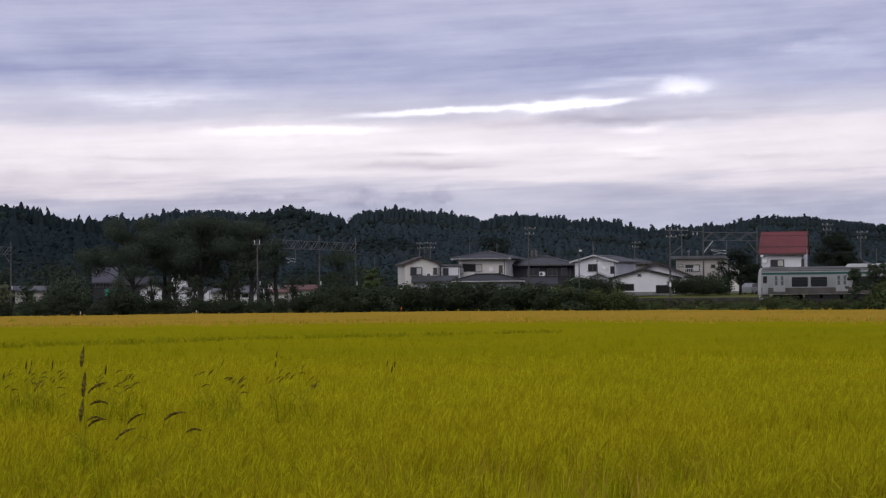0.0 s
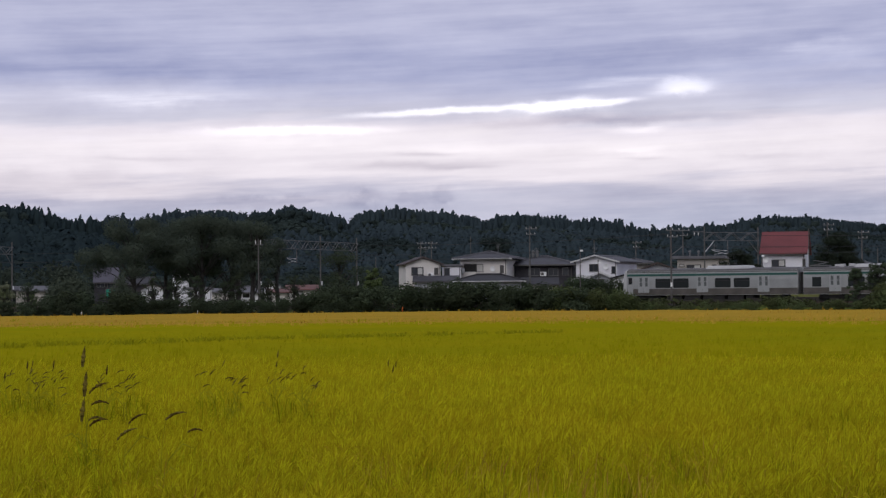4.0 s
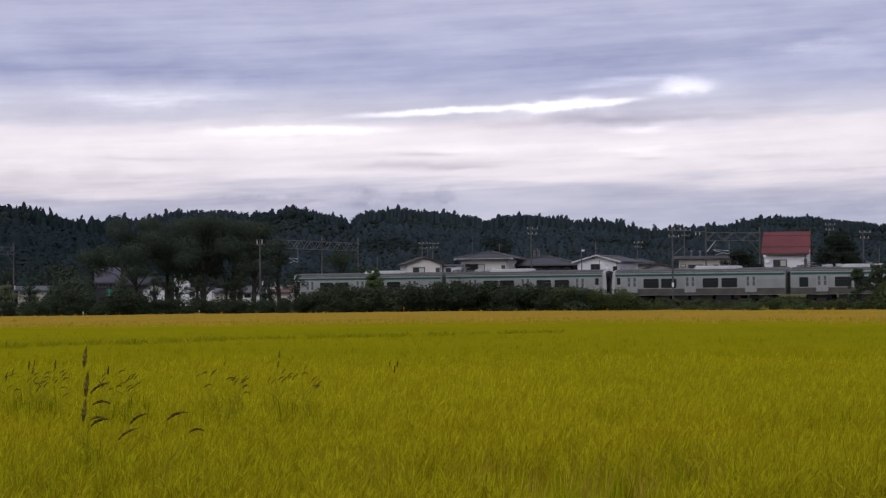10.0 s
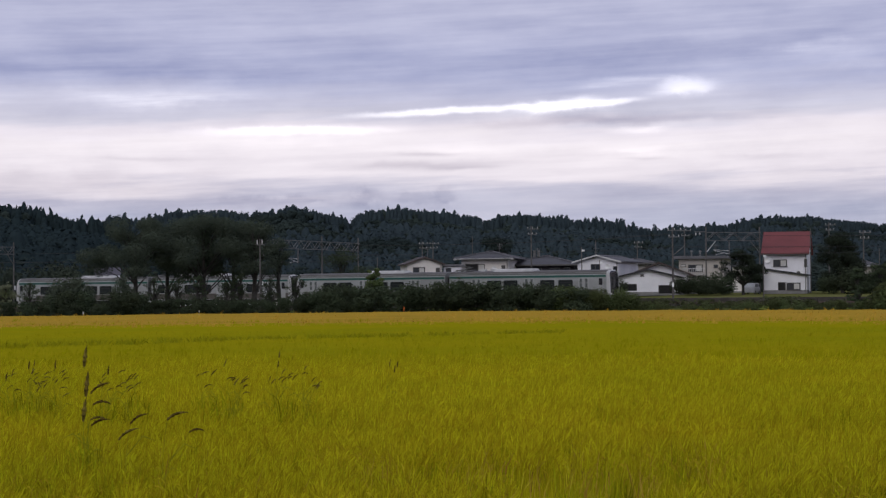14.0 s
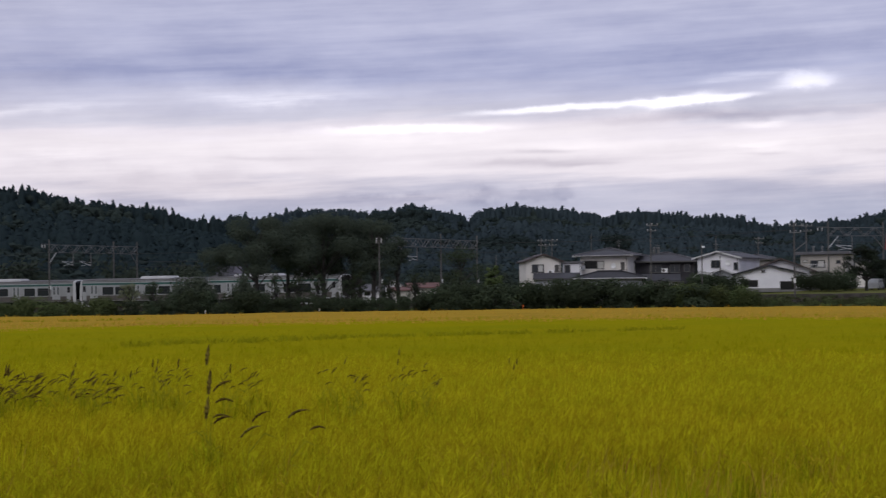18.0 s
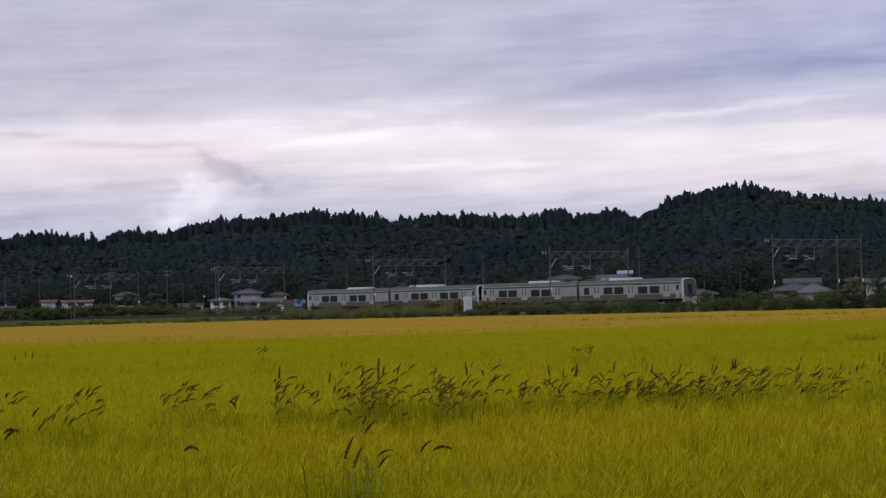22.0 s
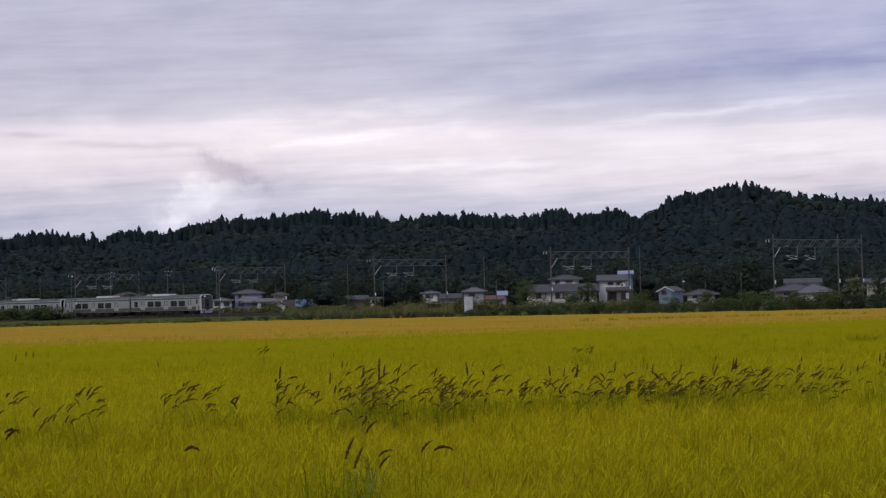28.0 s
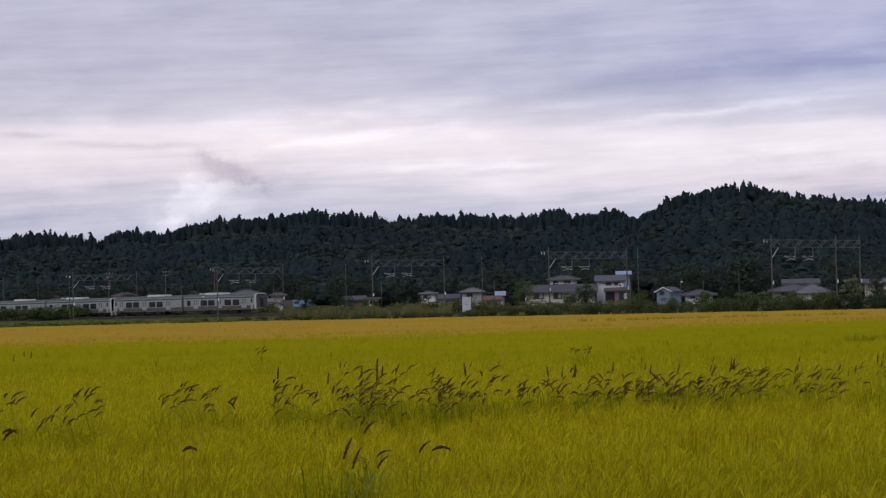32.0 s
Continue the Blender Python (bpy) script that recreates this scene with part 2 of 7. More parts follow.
M_SHADE_LEAF = mat("shaded_tree_leaf", (0.086, 0.104, 0.072), 0.9, 0.12, 0.4, 0.0, island=0.08, second=(0.070, 0.087, 0.062), spec=0.0, through_=0.3)
M_REED = mat("reed_leaf", (0.135, 0.130, 0.050), 0.85, 0.2, 0.6, 0.0, island=0.4, second=(0.09, 0.10, 0.035), spec=0.1)
M_FEATHER = mat("pale_feathery_leaf", (0.21, 0.215, 0.15), 0.85, 0.2, 0.6, 0.0, island=0.4, second=(0.10, 0.12, 0.05), spec=0.05)
M_VERGE = mat("mown_verge", (0.135, 0.135, 0.05), 0.9, 0.25, 0.3, 0.5, second=(0.09, 0.10, 0.03), spec=0.0)
M_EVERGREEN = mat("evergreen_leaf", (0.026, 0.034, 0.022), 0.85, 0.2, 0.6, 0.0, island=0.35, spec=0.05)
M_BARK = mat("bark", (0.046, 0.042, 0.038), 0.9, 0.3, 3, 0.4)
M_BALLAST = mat("ballast_stone", (0.070, 0.064, 0.056), 0.95, 0.3, 1.5, 0.8, spec=0.0)
M_RAIL = mat("rusty_rail", (0.075, 0.055, 0.045), 0.5, 0.2, 2, 0.2, metal=0.6)
M_CONCRETE = mat("grey_concrete", (0.30, 0.29, 0.275), 0.9, 0.15, 0.8, 0.3)
M_CONCRETE_DARK = mat("stained_concrete", (0.072, 0.064, 0.057), 0.9, 0.25, 0.8, 0.3)
M_STEEL = mat("galvanised_steel", (0.165, 0.165, 0.165), 0.65, 0.15, 1.5, 0.1, metal=0.4)
M_STEEL_DARK = mat("weathered_steel", (0.12, 0.11, 0.105), 0.7, 0.2, 1.5, 0.1, metal=0.3)
M_POLE = mat("concrete_pole", (0.11, 0.105, 0.10), 0.85, 0.15, 0.7, 0.2)
M_WIRE = mat("wire", (0.03, 0.03, 0.03), 0.6, 0.1, 1, 0.0)
M_WHITE = mat("white_enamel", (0.78, 0.78, 0.77), 0.4, 0.06, 2, 0.05)
M_INSULATOR = mat("porcelain", (0.52, 0.51, 0.50), 0.3, 0.05, 6, 0.0, spec=0.6)
M_ORANGE = mat("orange_plastic", (0.75, 0.16, 0.03), 0.5, 0.08, 6, 0.05)


# ---- mesh helpers ----
class Shape:
    """Collects boxes, prisms and tubes into one mesh."""

    def __init__(self):
        self.v, self.f = [], []

    def add(self, verts, faces):
        k = len(self.v)
        self.v += [tuple(p) for p in verts]
        self.f += [tuple(i + k for i in f) for f in faces]
        return self

    def box(self, c, s, rz=0.0, bevel=0.0):
        """Centre, size; bevel cuts the four upright edges and the top rim."""
        hx, hy, hz = (a / 2 for a in s)
        ca, sa = math.cos(rz), math.sin(rz)

        def ring(ix, iy, z, b):
            pts = ((-ix + b, -iy), (ix - b, -iy), (ix, -iy + b), (ix, iy - b), (ix - b, iy), (-ix + b, iy), (-ix, iy - b), (-ix, -iy + b))
            if not b:
                pts = ((-ix, -iy), (ix, -iy), (ix, iy), (-ix, iy))
            return [(c[0] + x * ca - y * sa, c[1] + x * sa + y * ca, c[2] + z) for x, y in pts]

        if bevel:
            rings = [ring(hx, hy, -hz, bevel), ring(hx, hy, hz - bevel, bevel), ring(hx - bevel, hy - bevel, hz, bevel * 0.6)]
        else:
            rings = [ring(hx, hy, -hz, 0), ring(hx, hy, hz, 0)]
        return self.loft(rings)

    def loft(self, rings, caps=True):
        n = len(rings[0])
        verts = [p for r in rings for p in r]
        faces = [(k * n + i, k * n + (i + 1) % n, (k + 1) * n + (i + 1) % n, (k + 1) * n + i) for k in range(len(rings) - 1) for i in range(n)]
        if caps:
            faces += [tuple(reversed(range(n))), tuple(range((len(rings) - 1) * n, len(rings) * n))]
        return self.add(verts, faces)

    def tube(self, pts, radii, sides=6):
        """A tube through points, with one radius or one for each point."""
        pts = [Vector(p) for p in pts]
        if isinstance(radii, (int, float)):
            radii = [radii] * len(pts)
        rings = []
        for i, p in enumerate(pts):
            d = (pts[min(i + 1, len(pts) - 1)] - pts[max(i - 1, 0)]).normalized()
            a = d.cross(Vector((0, 0, 1)) if abs(d.z) < 0.95 else Vector((1, 0, 0))).normalized()
            b = d.cross(a)
            rings.append([p + (a * math.cos(6.28319 * k / sides) + b * math.sin(6.28319 * k / sides)) * radii[i] for k in range(sides)])
        return self.loft(rings)

    def prism(self, outline, a, b, axis="y"):
        """An outline of (u, z) pairs, drawn along x (axis "y": pushed along y from a to b) or along y (axis "x")."""
        put = (lambda u, z, w: (u, w, z)) if axis == "y" else (lambda u, z, w: (w, u, z))
        return self.loft([[put(u, z, a) for u, z in outline], [put(u, z, b) for u, z in outline]])

    def quad(self, a, b, c, d):
        return self.add((a, b, c, d), ((0, 1, 2, 3),))

    def mesh(self, name, *mats):
        me = bpy.data.meshes.new(name)
        me.from_pydata(self.v, [], self.f)
        for m in mats:
            me.materials.append(m)
        bm = bmesh.new()
        bm.from_mesh(me)
        bmesh.ops.recalc_face_normals(bm, faces=bm.faces)
        bm.to_mesh(me)
        bm.free()
        return me


def arrays_mesh(name, verts, quads, m, smooth=False):
    """A mesh from numpy arrays: verts (n, 3) and faces (k, 3 or 4)."""
    me = bpy.data.meshes.new(name)
    n, k = quads.shape
    me.vertices.add(len(verts))
    me.vertices.foreach_set("co", np.ascontiguousarray(verts, dtype=np.float32).ravel())
    me.loops.add(n * k)
    me.loops.foreach_set("vertex_index", np.ascontiguousarray(quads, dtype=np.int32).ravel())
    me.polygons.add(n)
    me.polygons.foreach_set("loop_start", np.arange(0, n * k, k, dtype=np.int32))
    me.polygons.foreach_set("loop_total", np.full(n, k, dtype=np.int32))
    me.polygons.foreach_set("use_smooth", np.full(n, smooth, dtype=bool))
    me.materials.append(m)
    me.update(calc_edges=True)
    return me


def part(name, shape, m, parent, label="", at=None):
    """One mesh under a thing or a part."""
    me = shape if isinstance(shape, bpy.types.Mesh) else shape.mesh(name, m)
    ob = new(name, me)
    ob.parent = parent
    if at is not None:
        ob.matrix_basis = at
    if label:
        ob["label"] = label
    return ob


def thing(name, label, category, m=None, group="", kind=""):
    ob = new(name)
    ob.empty_display_size = 0.2
    if m is not None:
        ob.matrix_basis = m
    return tagged(ob, label, category, group, kind)


def solid(name, shape, m, label="", category="", group="", kind="", at=None):
    me = shape if isinstance(shape, bpy.types.Mesh) else shape.mesh(name, m)
    ob = new(name, me)
    if at is not None:
        ob.matrix_basis = at
    return tagged(ob, label, category, group, kind)


def polar(az, d, z=0.0):
    """A place by its bearing in degrees (to the left of north) and distance from the tripod."""
    return Vector((-d * math.sin(radians(az)), d * math.cos(radians(az)), z))


def lerp_table(x, table):
    return float(np.interp(x, [p[0] for p in table], [p[1] for p in table]))


# ---- the railway's line: an arc that bends away to the left ----
RAIL_D, RAIL_TURN, RAIL_R = 213.13, radians(-25.33), -1194.3


def rail_z(s):
    return 1.10 + 0.0029 * min(s, 0.0)


def rail_at(s, off=0.0, dz=0.0):
    """Place and turn at s metres along the near track (to the right), off metres beyond it."""
    k = 1 / RAIL_R
    tx, ty = math.cos(RAIL_TURN), math.sin(RAIL_TURN)
    u, w = math.sin(k * s) / k, (1 - math.cos(k * s)) / k
    x, y = tx * u - ty * w, RAIL_D + ty * u + tx * w
    turn = RAIL_TURN + k * s
    return Vector((x - math.sin(turn) * off, y + math.cos(turn) * off, rail_z(s) + dz)), turn


def rail_pose(s, off=0.0, dz=0.0, flip=False):
    p, turn = rail_at(s, off, dz)
    return Matrix.Translation(p) @ Matrix.Rotation(turn + (math.pi if flip else 0), 4, "Z")


FIELD_EDGE = ((-40, 120), (-25, 135), (-13, 149), (-4.5, 156), (1.6, 160), (7.6, 157), (13, 155), (20, 159), (26, 166), (33, 173), (39, 175), (60, 190))
RIPE_EDGE = ((-40, 88), (-13, 98), (-4.5, 106), (3.3, 106), (13, 105), (20, 97), (26, 91), (33, 89), (39, 93), (60, 100))


# ---- ground: one sheet to the horizon ----
def ground():
    azs = np.concatenate([np.arange(-180, -46, 12), np.arange(-46, 62, 1.5), np.arange(62, 181, 12), [180.0]])
    ds = np.array([0, 5, 12, 30, 60, 100, 130, 145, 152, 158, 164, 170, 176, 182, 190, 200, 210, 220, 235, 255, 280, 310, 345, 385, 430, 500, 600, 800, 1200, 2000, 3500, 4800.0])
    verts = []
    for a in azs:
        edge = lerp_table(a, FIELD_EDGE)
        for d in ds:
            p = polar(a, d)
            k = 0.0 if d < edge + 1 else min(1.0, (d - edge - 1) / 25)
            far = 0.55 - 0.002 * max(0.0, a) * 8
            z = k * far + (0.12 * noise.noise(p * 0.06) if k > 0 else 0)
            if d < 8:
                z = 0.95
            verts.append((p.x, p.y, z))
    n = len(ds)
    f = [(i * n + j, i * n + j + 1, (i + 1) * n + j + 1, (i + 1) * n + j) for i in range(len(azs) - 1) for j in range(n - 1)]
    s = Shape().add(verts, f)
    solid("ground", s, M_GRASS, "grassy lowland that runs out to the wooded hills", "ground", kind="structure")


ground()


# ---- rice ----
def canopy(name, inner, outer, z0, m, label, skirt=True):
    """The closed top of a stand of rice, with furrowed tufts."""
    azs = np.arange(-30, 54.01, 0.4)
    rows = []
    for a in azs:
        d0, d1 = inner(a), outer(a)
        n = 46
        for i in range(n):
            u = i / (n - 1)
            d = d0 * (d1 / d0) ** u
            p = polar(a, d)
            lift = 0.10 * min(1.0, max(0.0, (d - 35) / 40))
            sink = 0.40 * min(1.0, max(0.0, (34 - d) / 16))
            rows.append((p.x, p.y, z0 + lift - sink + 0.05 * noise.noise(p * 0.35) + 0.03 * noise.noise(p * 1.7)))
    v = np.array(rows)
    na = len(azs)
    # skirts down to the ground at the outer rim
    idx = np.arange(na * 46).reshape(na, 46)
    q = np.stack([idx[:-1, :-1], idx[:-1, 1:], idx[1:, 1:], idx[1:, :-1]], -1).reshape(-1, 4)[:, ::-1]
    rim = v[idx[:, -1]].copy()
    rim[:, 2] = 0
    rim[:, :2] *= 1.001
    k = len(v)
    v = np.concatenate([v, rim])
    o = idx[:, -1]
    r = k + np.arange(na)
    q2 = np.stack([o[:-1], r[:-1], r[1:], o[1:]], -1)[:, ::-1]
    ob = solid(name, arrays_mesh(name, v, np.concatenate([q, q2]) if skirt else q, m, True), m, label, "rice field", kind="stuff")
    return ob


def blades(name, d0, d1, per_m2, count, height, lean, width, base, m, label, az=(-17, 44), fall=1.0, edge0=None, edge1=None, seed=1, dens=None):
    """Many rice leaves as one object: count leaves a tuft, each of two quads, bent to the wind."""
    rng = np.random.default_rng(seed)
    area = 0.5 * (d1 ** 2 - d0 ** 2) * math.radians(az[1] - az[0])
    n = int(area * per_m2)
    a = rng.uniform(*az, n)
    u = rng.random(n)
    d = (d0 ** fall + u * (d1 ** fall - d0 ** fall)) ** (1 / fall)
    if edge0 is not None:
        keep = (d > np.interp(a, [p[0] for p in edge0], [p[1] for p in edge0]) + 0.3)
        a, d = a[keep], d[keep]
    if edge1 is not None:
        keep = (d < np.interp(a, [p[0] for p in edge1], [p[1] for p in edge1]) - 0.2)
        a, d = a[keep], d[keep]
    x, y = -d * np.sin(np.radians(a)), d * np.cos(np.radians(a))
    if dens is not None:  # patches, thick (1) or thin (-1), short of dens[2] metres and south of dens[1] degrees
        patch = np.array([noise.noise(Vector((px * 1.3, py * 0.8, 3.1))) for px, py in zip(x, y)])
        keep = (dens[0] * patch + 0.12 * rng.normal(size=len(x)) > 0.02) | ((d > dens[2] + rng.normal(0, 1.2, len(x))) | (a > dens[1])) & (dens[0] < 0)
        x, y = x[keep], y[keep]
    n = len(x)
    x, y = np.repeat(x, count), np.repeat(y, count)
    k = n * count
    grow = np.repeat(rng.uniform(0.86, 1.1, n), count)
    bx, by = x + rng.normal(0, 0.06, k), y + rng.normal(0, 0.06, k)
    h = height * grow * rng.uniform(0.75, 1.12, k)
    turn = rng.uniform(0, 2 * np.pi, k)
    out = lean * rng.uniform(0.1, 1.0, k)
    dx, dy = np.cos(turn) * out + 0.05, np.sin(turn) * out
    face = rng.uniform(0, np.pi, k)
    w = width * rng.uniform(0.7, 1.3, k) / 2
    wx, wy = np.cos(face) * w, np.sin(face) * w * 0.5
    z0 = np.full(k, base)
    droop = rng.uniform(0.0, 0.5, k) * out
    v = np.empty((k, 5, 3))
    v[:, 0] = np.stack([bx - wx, by - wy, z0], 1)
    v[:, 1] = np.stack([bx + wx, by + wy, z0], 1)
    mz = base + (h - base) * 0.62
    v[:, 2] = np.stack([bx + dx * 0.38 + wx, by + dy * 0.38 + wy, mz], 1)
    v[:, 3] = np.stack([bx + dx * 0.38 - wx, by + dy * 0.38 - wy, mz], 1)
    v[:, 4] = np.stack([bx + dx, by + dy, h - droop], 1)
    i = np.arange(k)[:, None] * 5
    tri = np.concatenate([i + np.array([[0, 1, 2]]), i + np.array([[0, 2, 3]]), i + np.array([[3, 2, 4]])])
    return solid(name, arrays_mesh(name, v.reshape(-1, 3), tri, m), m, label, "rice", kind="stuff")


def tussocks(name, d0, d1, per_m2, count, m, seed, size=1.0, dome=5.0):
    """Hills of rice: domes of short leaf tips, with gaps between the plants."""
    rng = np.random.default_rng(seed)
    az = (-15.5, 41.5)
    n = int(0.5 * (d1 ** 2 - d0 ** 2) * math.radians(az[1] - az[0]) * per_m2)
    a, d = rng.uniform(*az, n), np.sqrt(rng.uniform(d0 ** 2, d1 ** 2, n))
    patch = np.array([noise.noise(Vector((-q * math.sin(radians(b)) * 0.55, q * math.cos(radians(b)) * 0.38, 7.7))) for b, q in zip(a, d)])
    keep = (patch + 0.12 * rng.normal(size=n) > np.where(d < np.where(a < 3.0, 20.5, 15.5), 0.0, -0.22) + np.where(a < 3.0, 0.08, 0.0) - 0.02 * np.maximum(d - 15, 0)) | (d > 26)
    a, d, patch = a[keep], d[keep], patch[keep]
    n = len(a)
    top = 0.84 + 0.05 * rng.normal(size=n) + 0.07 * np.clip(patch, -0.6, 0.6)
    cx, cy, top = (np.repeat(v, count) for v in (-d * np.sin(np.radians(a)), d * np.cos(np.radians(a)), top))
    k = n * count
    r, t = 0.17 * np.sqrt(rng.random(k)), rng.uniform(0, 6.2832, k)
    ox, oy = np.cos(t), np.sin(t)
    l = size * rng.uniform(0.06, 0.13, k)
    steep = rng.uniform(0.7, 1.55, k)
    px, py, pz = cx + ox * r, cy + oy * r, top - dome * r * r + rng.normal(0, 0.015, k) - 0.05
    tx, ty, tz = px + (ox * np.cos(steep) + 0.12) * l, py + oy * np.cos(steep) * l, pz + np.sin(steep) * l
    w = size * rng.uniform(0.0028, 0.0052, k)
    f = rng.uniform(0, 3.14, k)
    wx, wy = np.cos(f) * w, np.sin(f) * w * 0.5
    v = np.stack([np.stack([px - wx, py - wy, pz], 1), np.stack([px + wx, py + wy, pz], 1),
                  np.stack([px * 0.35 + tx * 0.65 + wx * 0.8, py * 0.35 + ty * 0.65 + wy * 0.8, pz * 0.3 + tz * 0.7 + 0.006], 1), np.stack([tx, ty, tz], 1)], 1)
    solid(name, arrays_mesh(name, v.reshape(-1, 3), np.arange(k * 4).reshape(k, 4), m), m, "tufted yellow-green tips of rice plants", "rice", kind="stuff")


def ears():
    """Nodding ears of rice close to the rim of the field, thickest in patches."""
    rng = np.random.default_rng(17)
    n = 5200
    a, d = rng.uniform(-16, 42, n), 11.5 + 17 * rng.random(n) ** 1.4
    x, y = -d * np.sin(np.radians(a)), d * np.cos(np.radians(a))
    keep = np.array([noise.noise(Vector((px * 0.45, py * 0.45, 4))) for px, py in zip(x, y)]) - 0.12 + 0.04 * (15 - d) + np.where(a < -4, 0.12, 0.0) > rng.normal(0.0, 0.22, n)
    x, y = x[keep], y[keep]
    n = len(x)
    t = rng.normal(0.0, 0.9, n)
    dx, dy = np.cos(t), np.sin(t)
    z = rng.uniform(0.76, 0.90, n)
    l = rng.uniform(0.07, 0.13, n)
    w = rng.uniform(0.004, 0.007, n)
    v = np.empty((n, 8, 3))
    for k, (f, dz, ww) in enumerate(((0, 0, 0.4), (0.3, -0.004, 1.0), (0.55, -0.03, 1.0), (0.7, -0.07, 0.3))):
        for j, sg in enumerate((-1, 1)):
            v[:, 2 * k + j] = np.stack([x + dx * l * f - dy * w * ww * sg * 0.6, y + dy * l * f + dx * w * ww * sg * 0.6, z + dz + w * ww * sg], 1)
    i = np.arange(n)[:, None] * 8
    q = np.concatenate([i + np.array([[0, 1, 3, 2]]), i + np.array([[2, 3, 5, 4]]), i + np.array([[4, 5, 7, 6]])])
    solid("rice_ears", arrays_mesh("rice_ears", v.reshape(-1, 3), q, M_EAR), M_EAR, "nodding yellowish ears of rice", "rice", kind="stuff")


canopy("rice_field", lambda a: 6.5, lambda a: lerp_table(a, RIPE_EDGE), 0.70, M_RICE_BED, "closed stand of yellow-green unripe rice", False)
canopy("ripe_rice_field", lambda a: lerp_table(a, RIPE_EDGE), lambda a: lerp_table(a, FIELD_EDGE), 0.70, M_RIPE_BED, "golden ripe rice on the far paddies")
tussocks("rice_tussocks", 11.5, 18, 11, 110, M_RICE, 22, 1.15, 13.0)
tussocks("rice_tussocks", 18, 29, 14, 38, M_RICE, 23, 1.25, 8.0)
tussocks("rice_tussocks", 29, 48, 13, 11, M_RICE, 24, 1.2)
blades("rice_leaves", 11.5, 26, 22, 5, 0.88, 0.14, 0.0065, 0.42, M_RICE, "slender yellow-green rice leaves and ears", seed=2, dens=(-1, 3.0, 20.0))
blades("rice_leaves", 26, 52, 9, 6, 0.86, 0.15, 0.011, 0.5, M_RICE, "slender yellow-green rice leaves and ears", seed=3, fall=1.0)
blades("rice_leaves", 46, 84, 4.5, 7, 0.875, 0.18, 0.016, 0.6, M_RICE_FAR, "slender yellow-green rice leaves and ears", seed=4, edge1=RIPE_EDGE, fall=0.6)
blades("ripe_rice_leaves", 86, 176, 0.35, 7, 0.90, 0.18, 0.035, 0.7, M_RIPE, "golden rice ears on the far paddies", seed=5, edge0=RIPE_EDGE, edge1=FIELD_EDGE)
EDGE_NEAR = tuple((a, d - 9) for a, d in RIPE_EDGE)
EDGE_FAR = tuple((a, d + 8) for a, d in RIPE_EDGE)
blades("ripe_rice_leaves", 76, 112, 3.2, 6, 0.865, 0.15, 0.025, 0.7, M_RIPE, "first golden ears at the rim of the green rice", seed=8, edge0=EDGE_NEAR, edge1=RIPE_EDGE)
blades("rice_leaves", 84, 118, 2.4, 6, 0.865, 0.15, 0.025, 0.7, M_RICE_FAR, "last green leaves at the rim of the ripe rice", seed=9, edge0=RIPE_EDGE, edge1=EDGE_FAR)
# Greener leaves here put the dark of shadow pits between plants into colour.
blades("rice_leaves", 11.5, 17, 5.0, 14, 0.82, 0.2, 0.012, 0.45, M_WEED_LEAF, "greener leaves for patches and shadow pits in the rice", az=(-15, -3), seed=10)
blades("dry_rice_leaves", 11.5, 22, 2.0, 6, 0.84, 0.25, 0.012, 0.4, M_STRAW, "dry straw-coloured rice leaves among the green", seed=6)
blades("dry_rice_leaves", 11.5, 15.2, 8, 6, 0.80, 0.26, 0.009, 0.32, M_STRAW, "dry straw-coloured rice leaves at the rim of the field", seed=11)
blades("dry_rice_leaves", 13.5, 21.0, 7, 5, 0.88, 0.30, 0.009, 0.62, M_DRY, "withered tan rice leaves in patches at the rim of the field", az=(-16, 4), fall=0.6, seed=12, dens=(1, 4.0, 20.0))
ears()
blades("rice_leaves", 11.5, 30, 2.0, 12, 0.84, 0.2, 0.009, 0.45, M_WEED_LEAF, "greener leaves for patches and shadow pits in the rice", seed=7)


# ---- wooded hills ----
def leaf_cloud(rng, n, size, lumps, squash=1.0):
    """Leaves as small bent quads on and in a group of lumps: (centre, radius) pairs."""
    c = np.array([l[0] for l in lumps])
    r = np.array([l[1] for l in lumps])
    k = rng.choice(len(lumps), n, p=r ** 2 / (r ** 2).sum())
    d = rng.normal(size=(n, 3))
    d /= np.linalg.norm(d, axis=1)[:, None]
    p = c[k] + d * (r[k] * rng.uniform(0.55, 1.08, n))[:, None] * np.array([1, 1, squash])
    face = d + rng.normal(0, 0.32, (n, 3))  # leaves turn their faces outwards
    a = np.cross(face, rng.normal(size=(n, 3)))
    a /= np.linalg.norm(a, axis=1)[:, None]
    b = np.cross(face, a)
    b /= np.linalg.norm(b, axis=1)[:, None]
    s = (size * rng.uniform(0.6, 1.4, n))[:, None]
    v = np.stack([p - a * s, p + b * s * 0.55, p + a * s, p - b * s * 0.55], 1).reshape(-1, 3)
    q = np.arange(n * 4).reshape(n, 4)
    return v, q


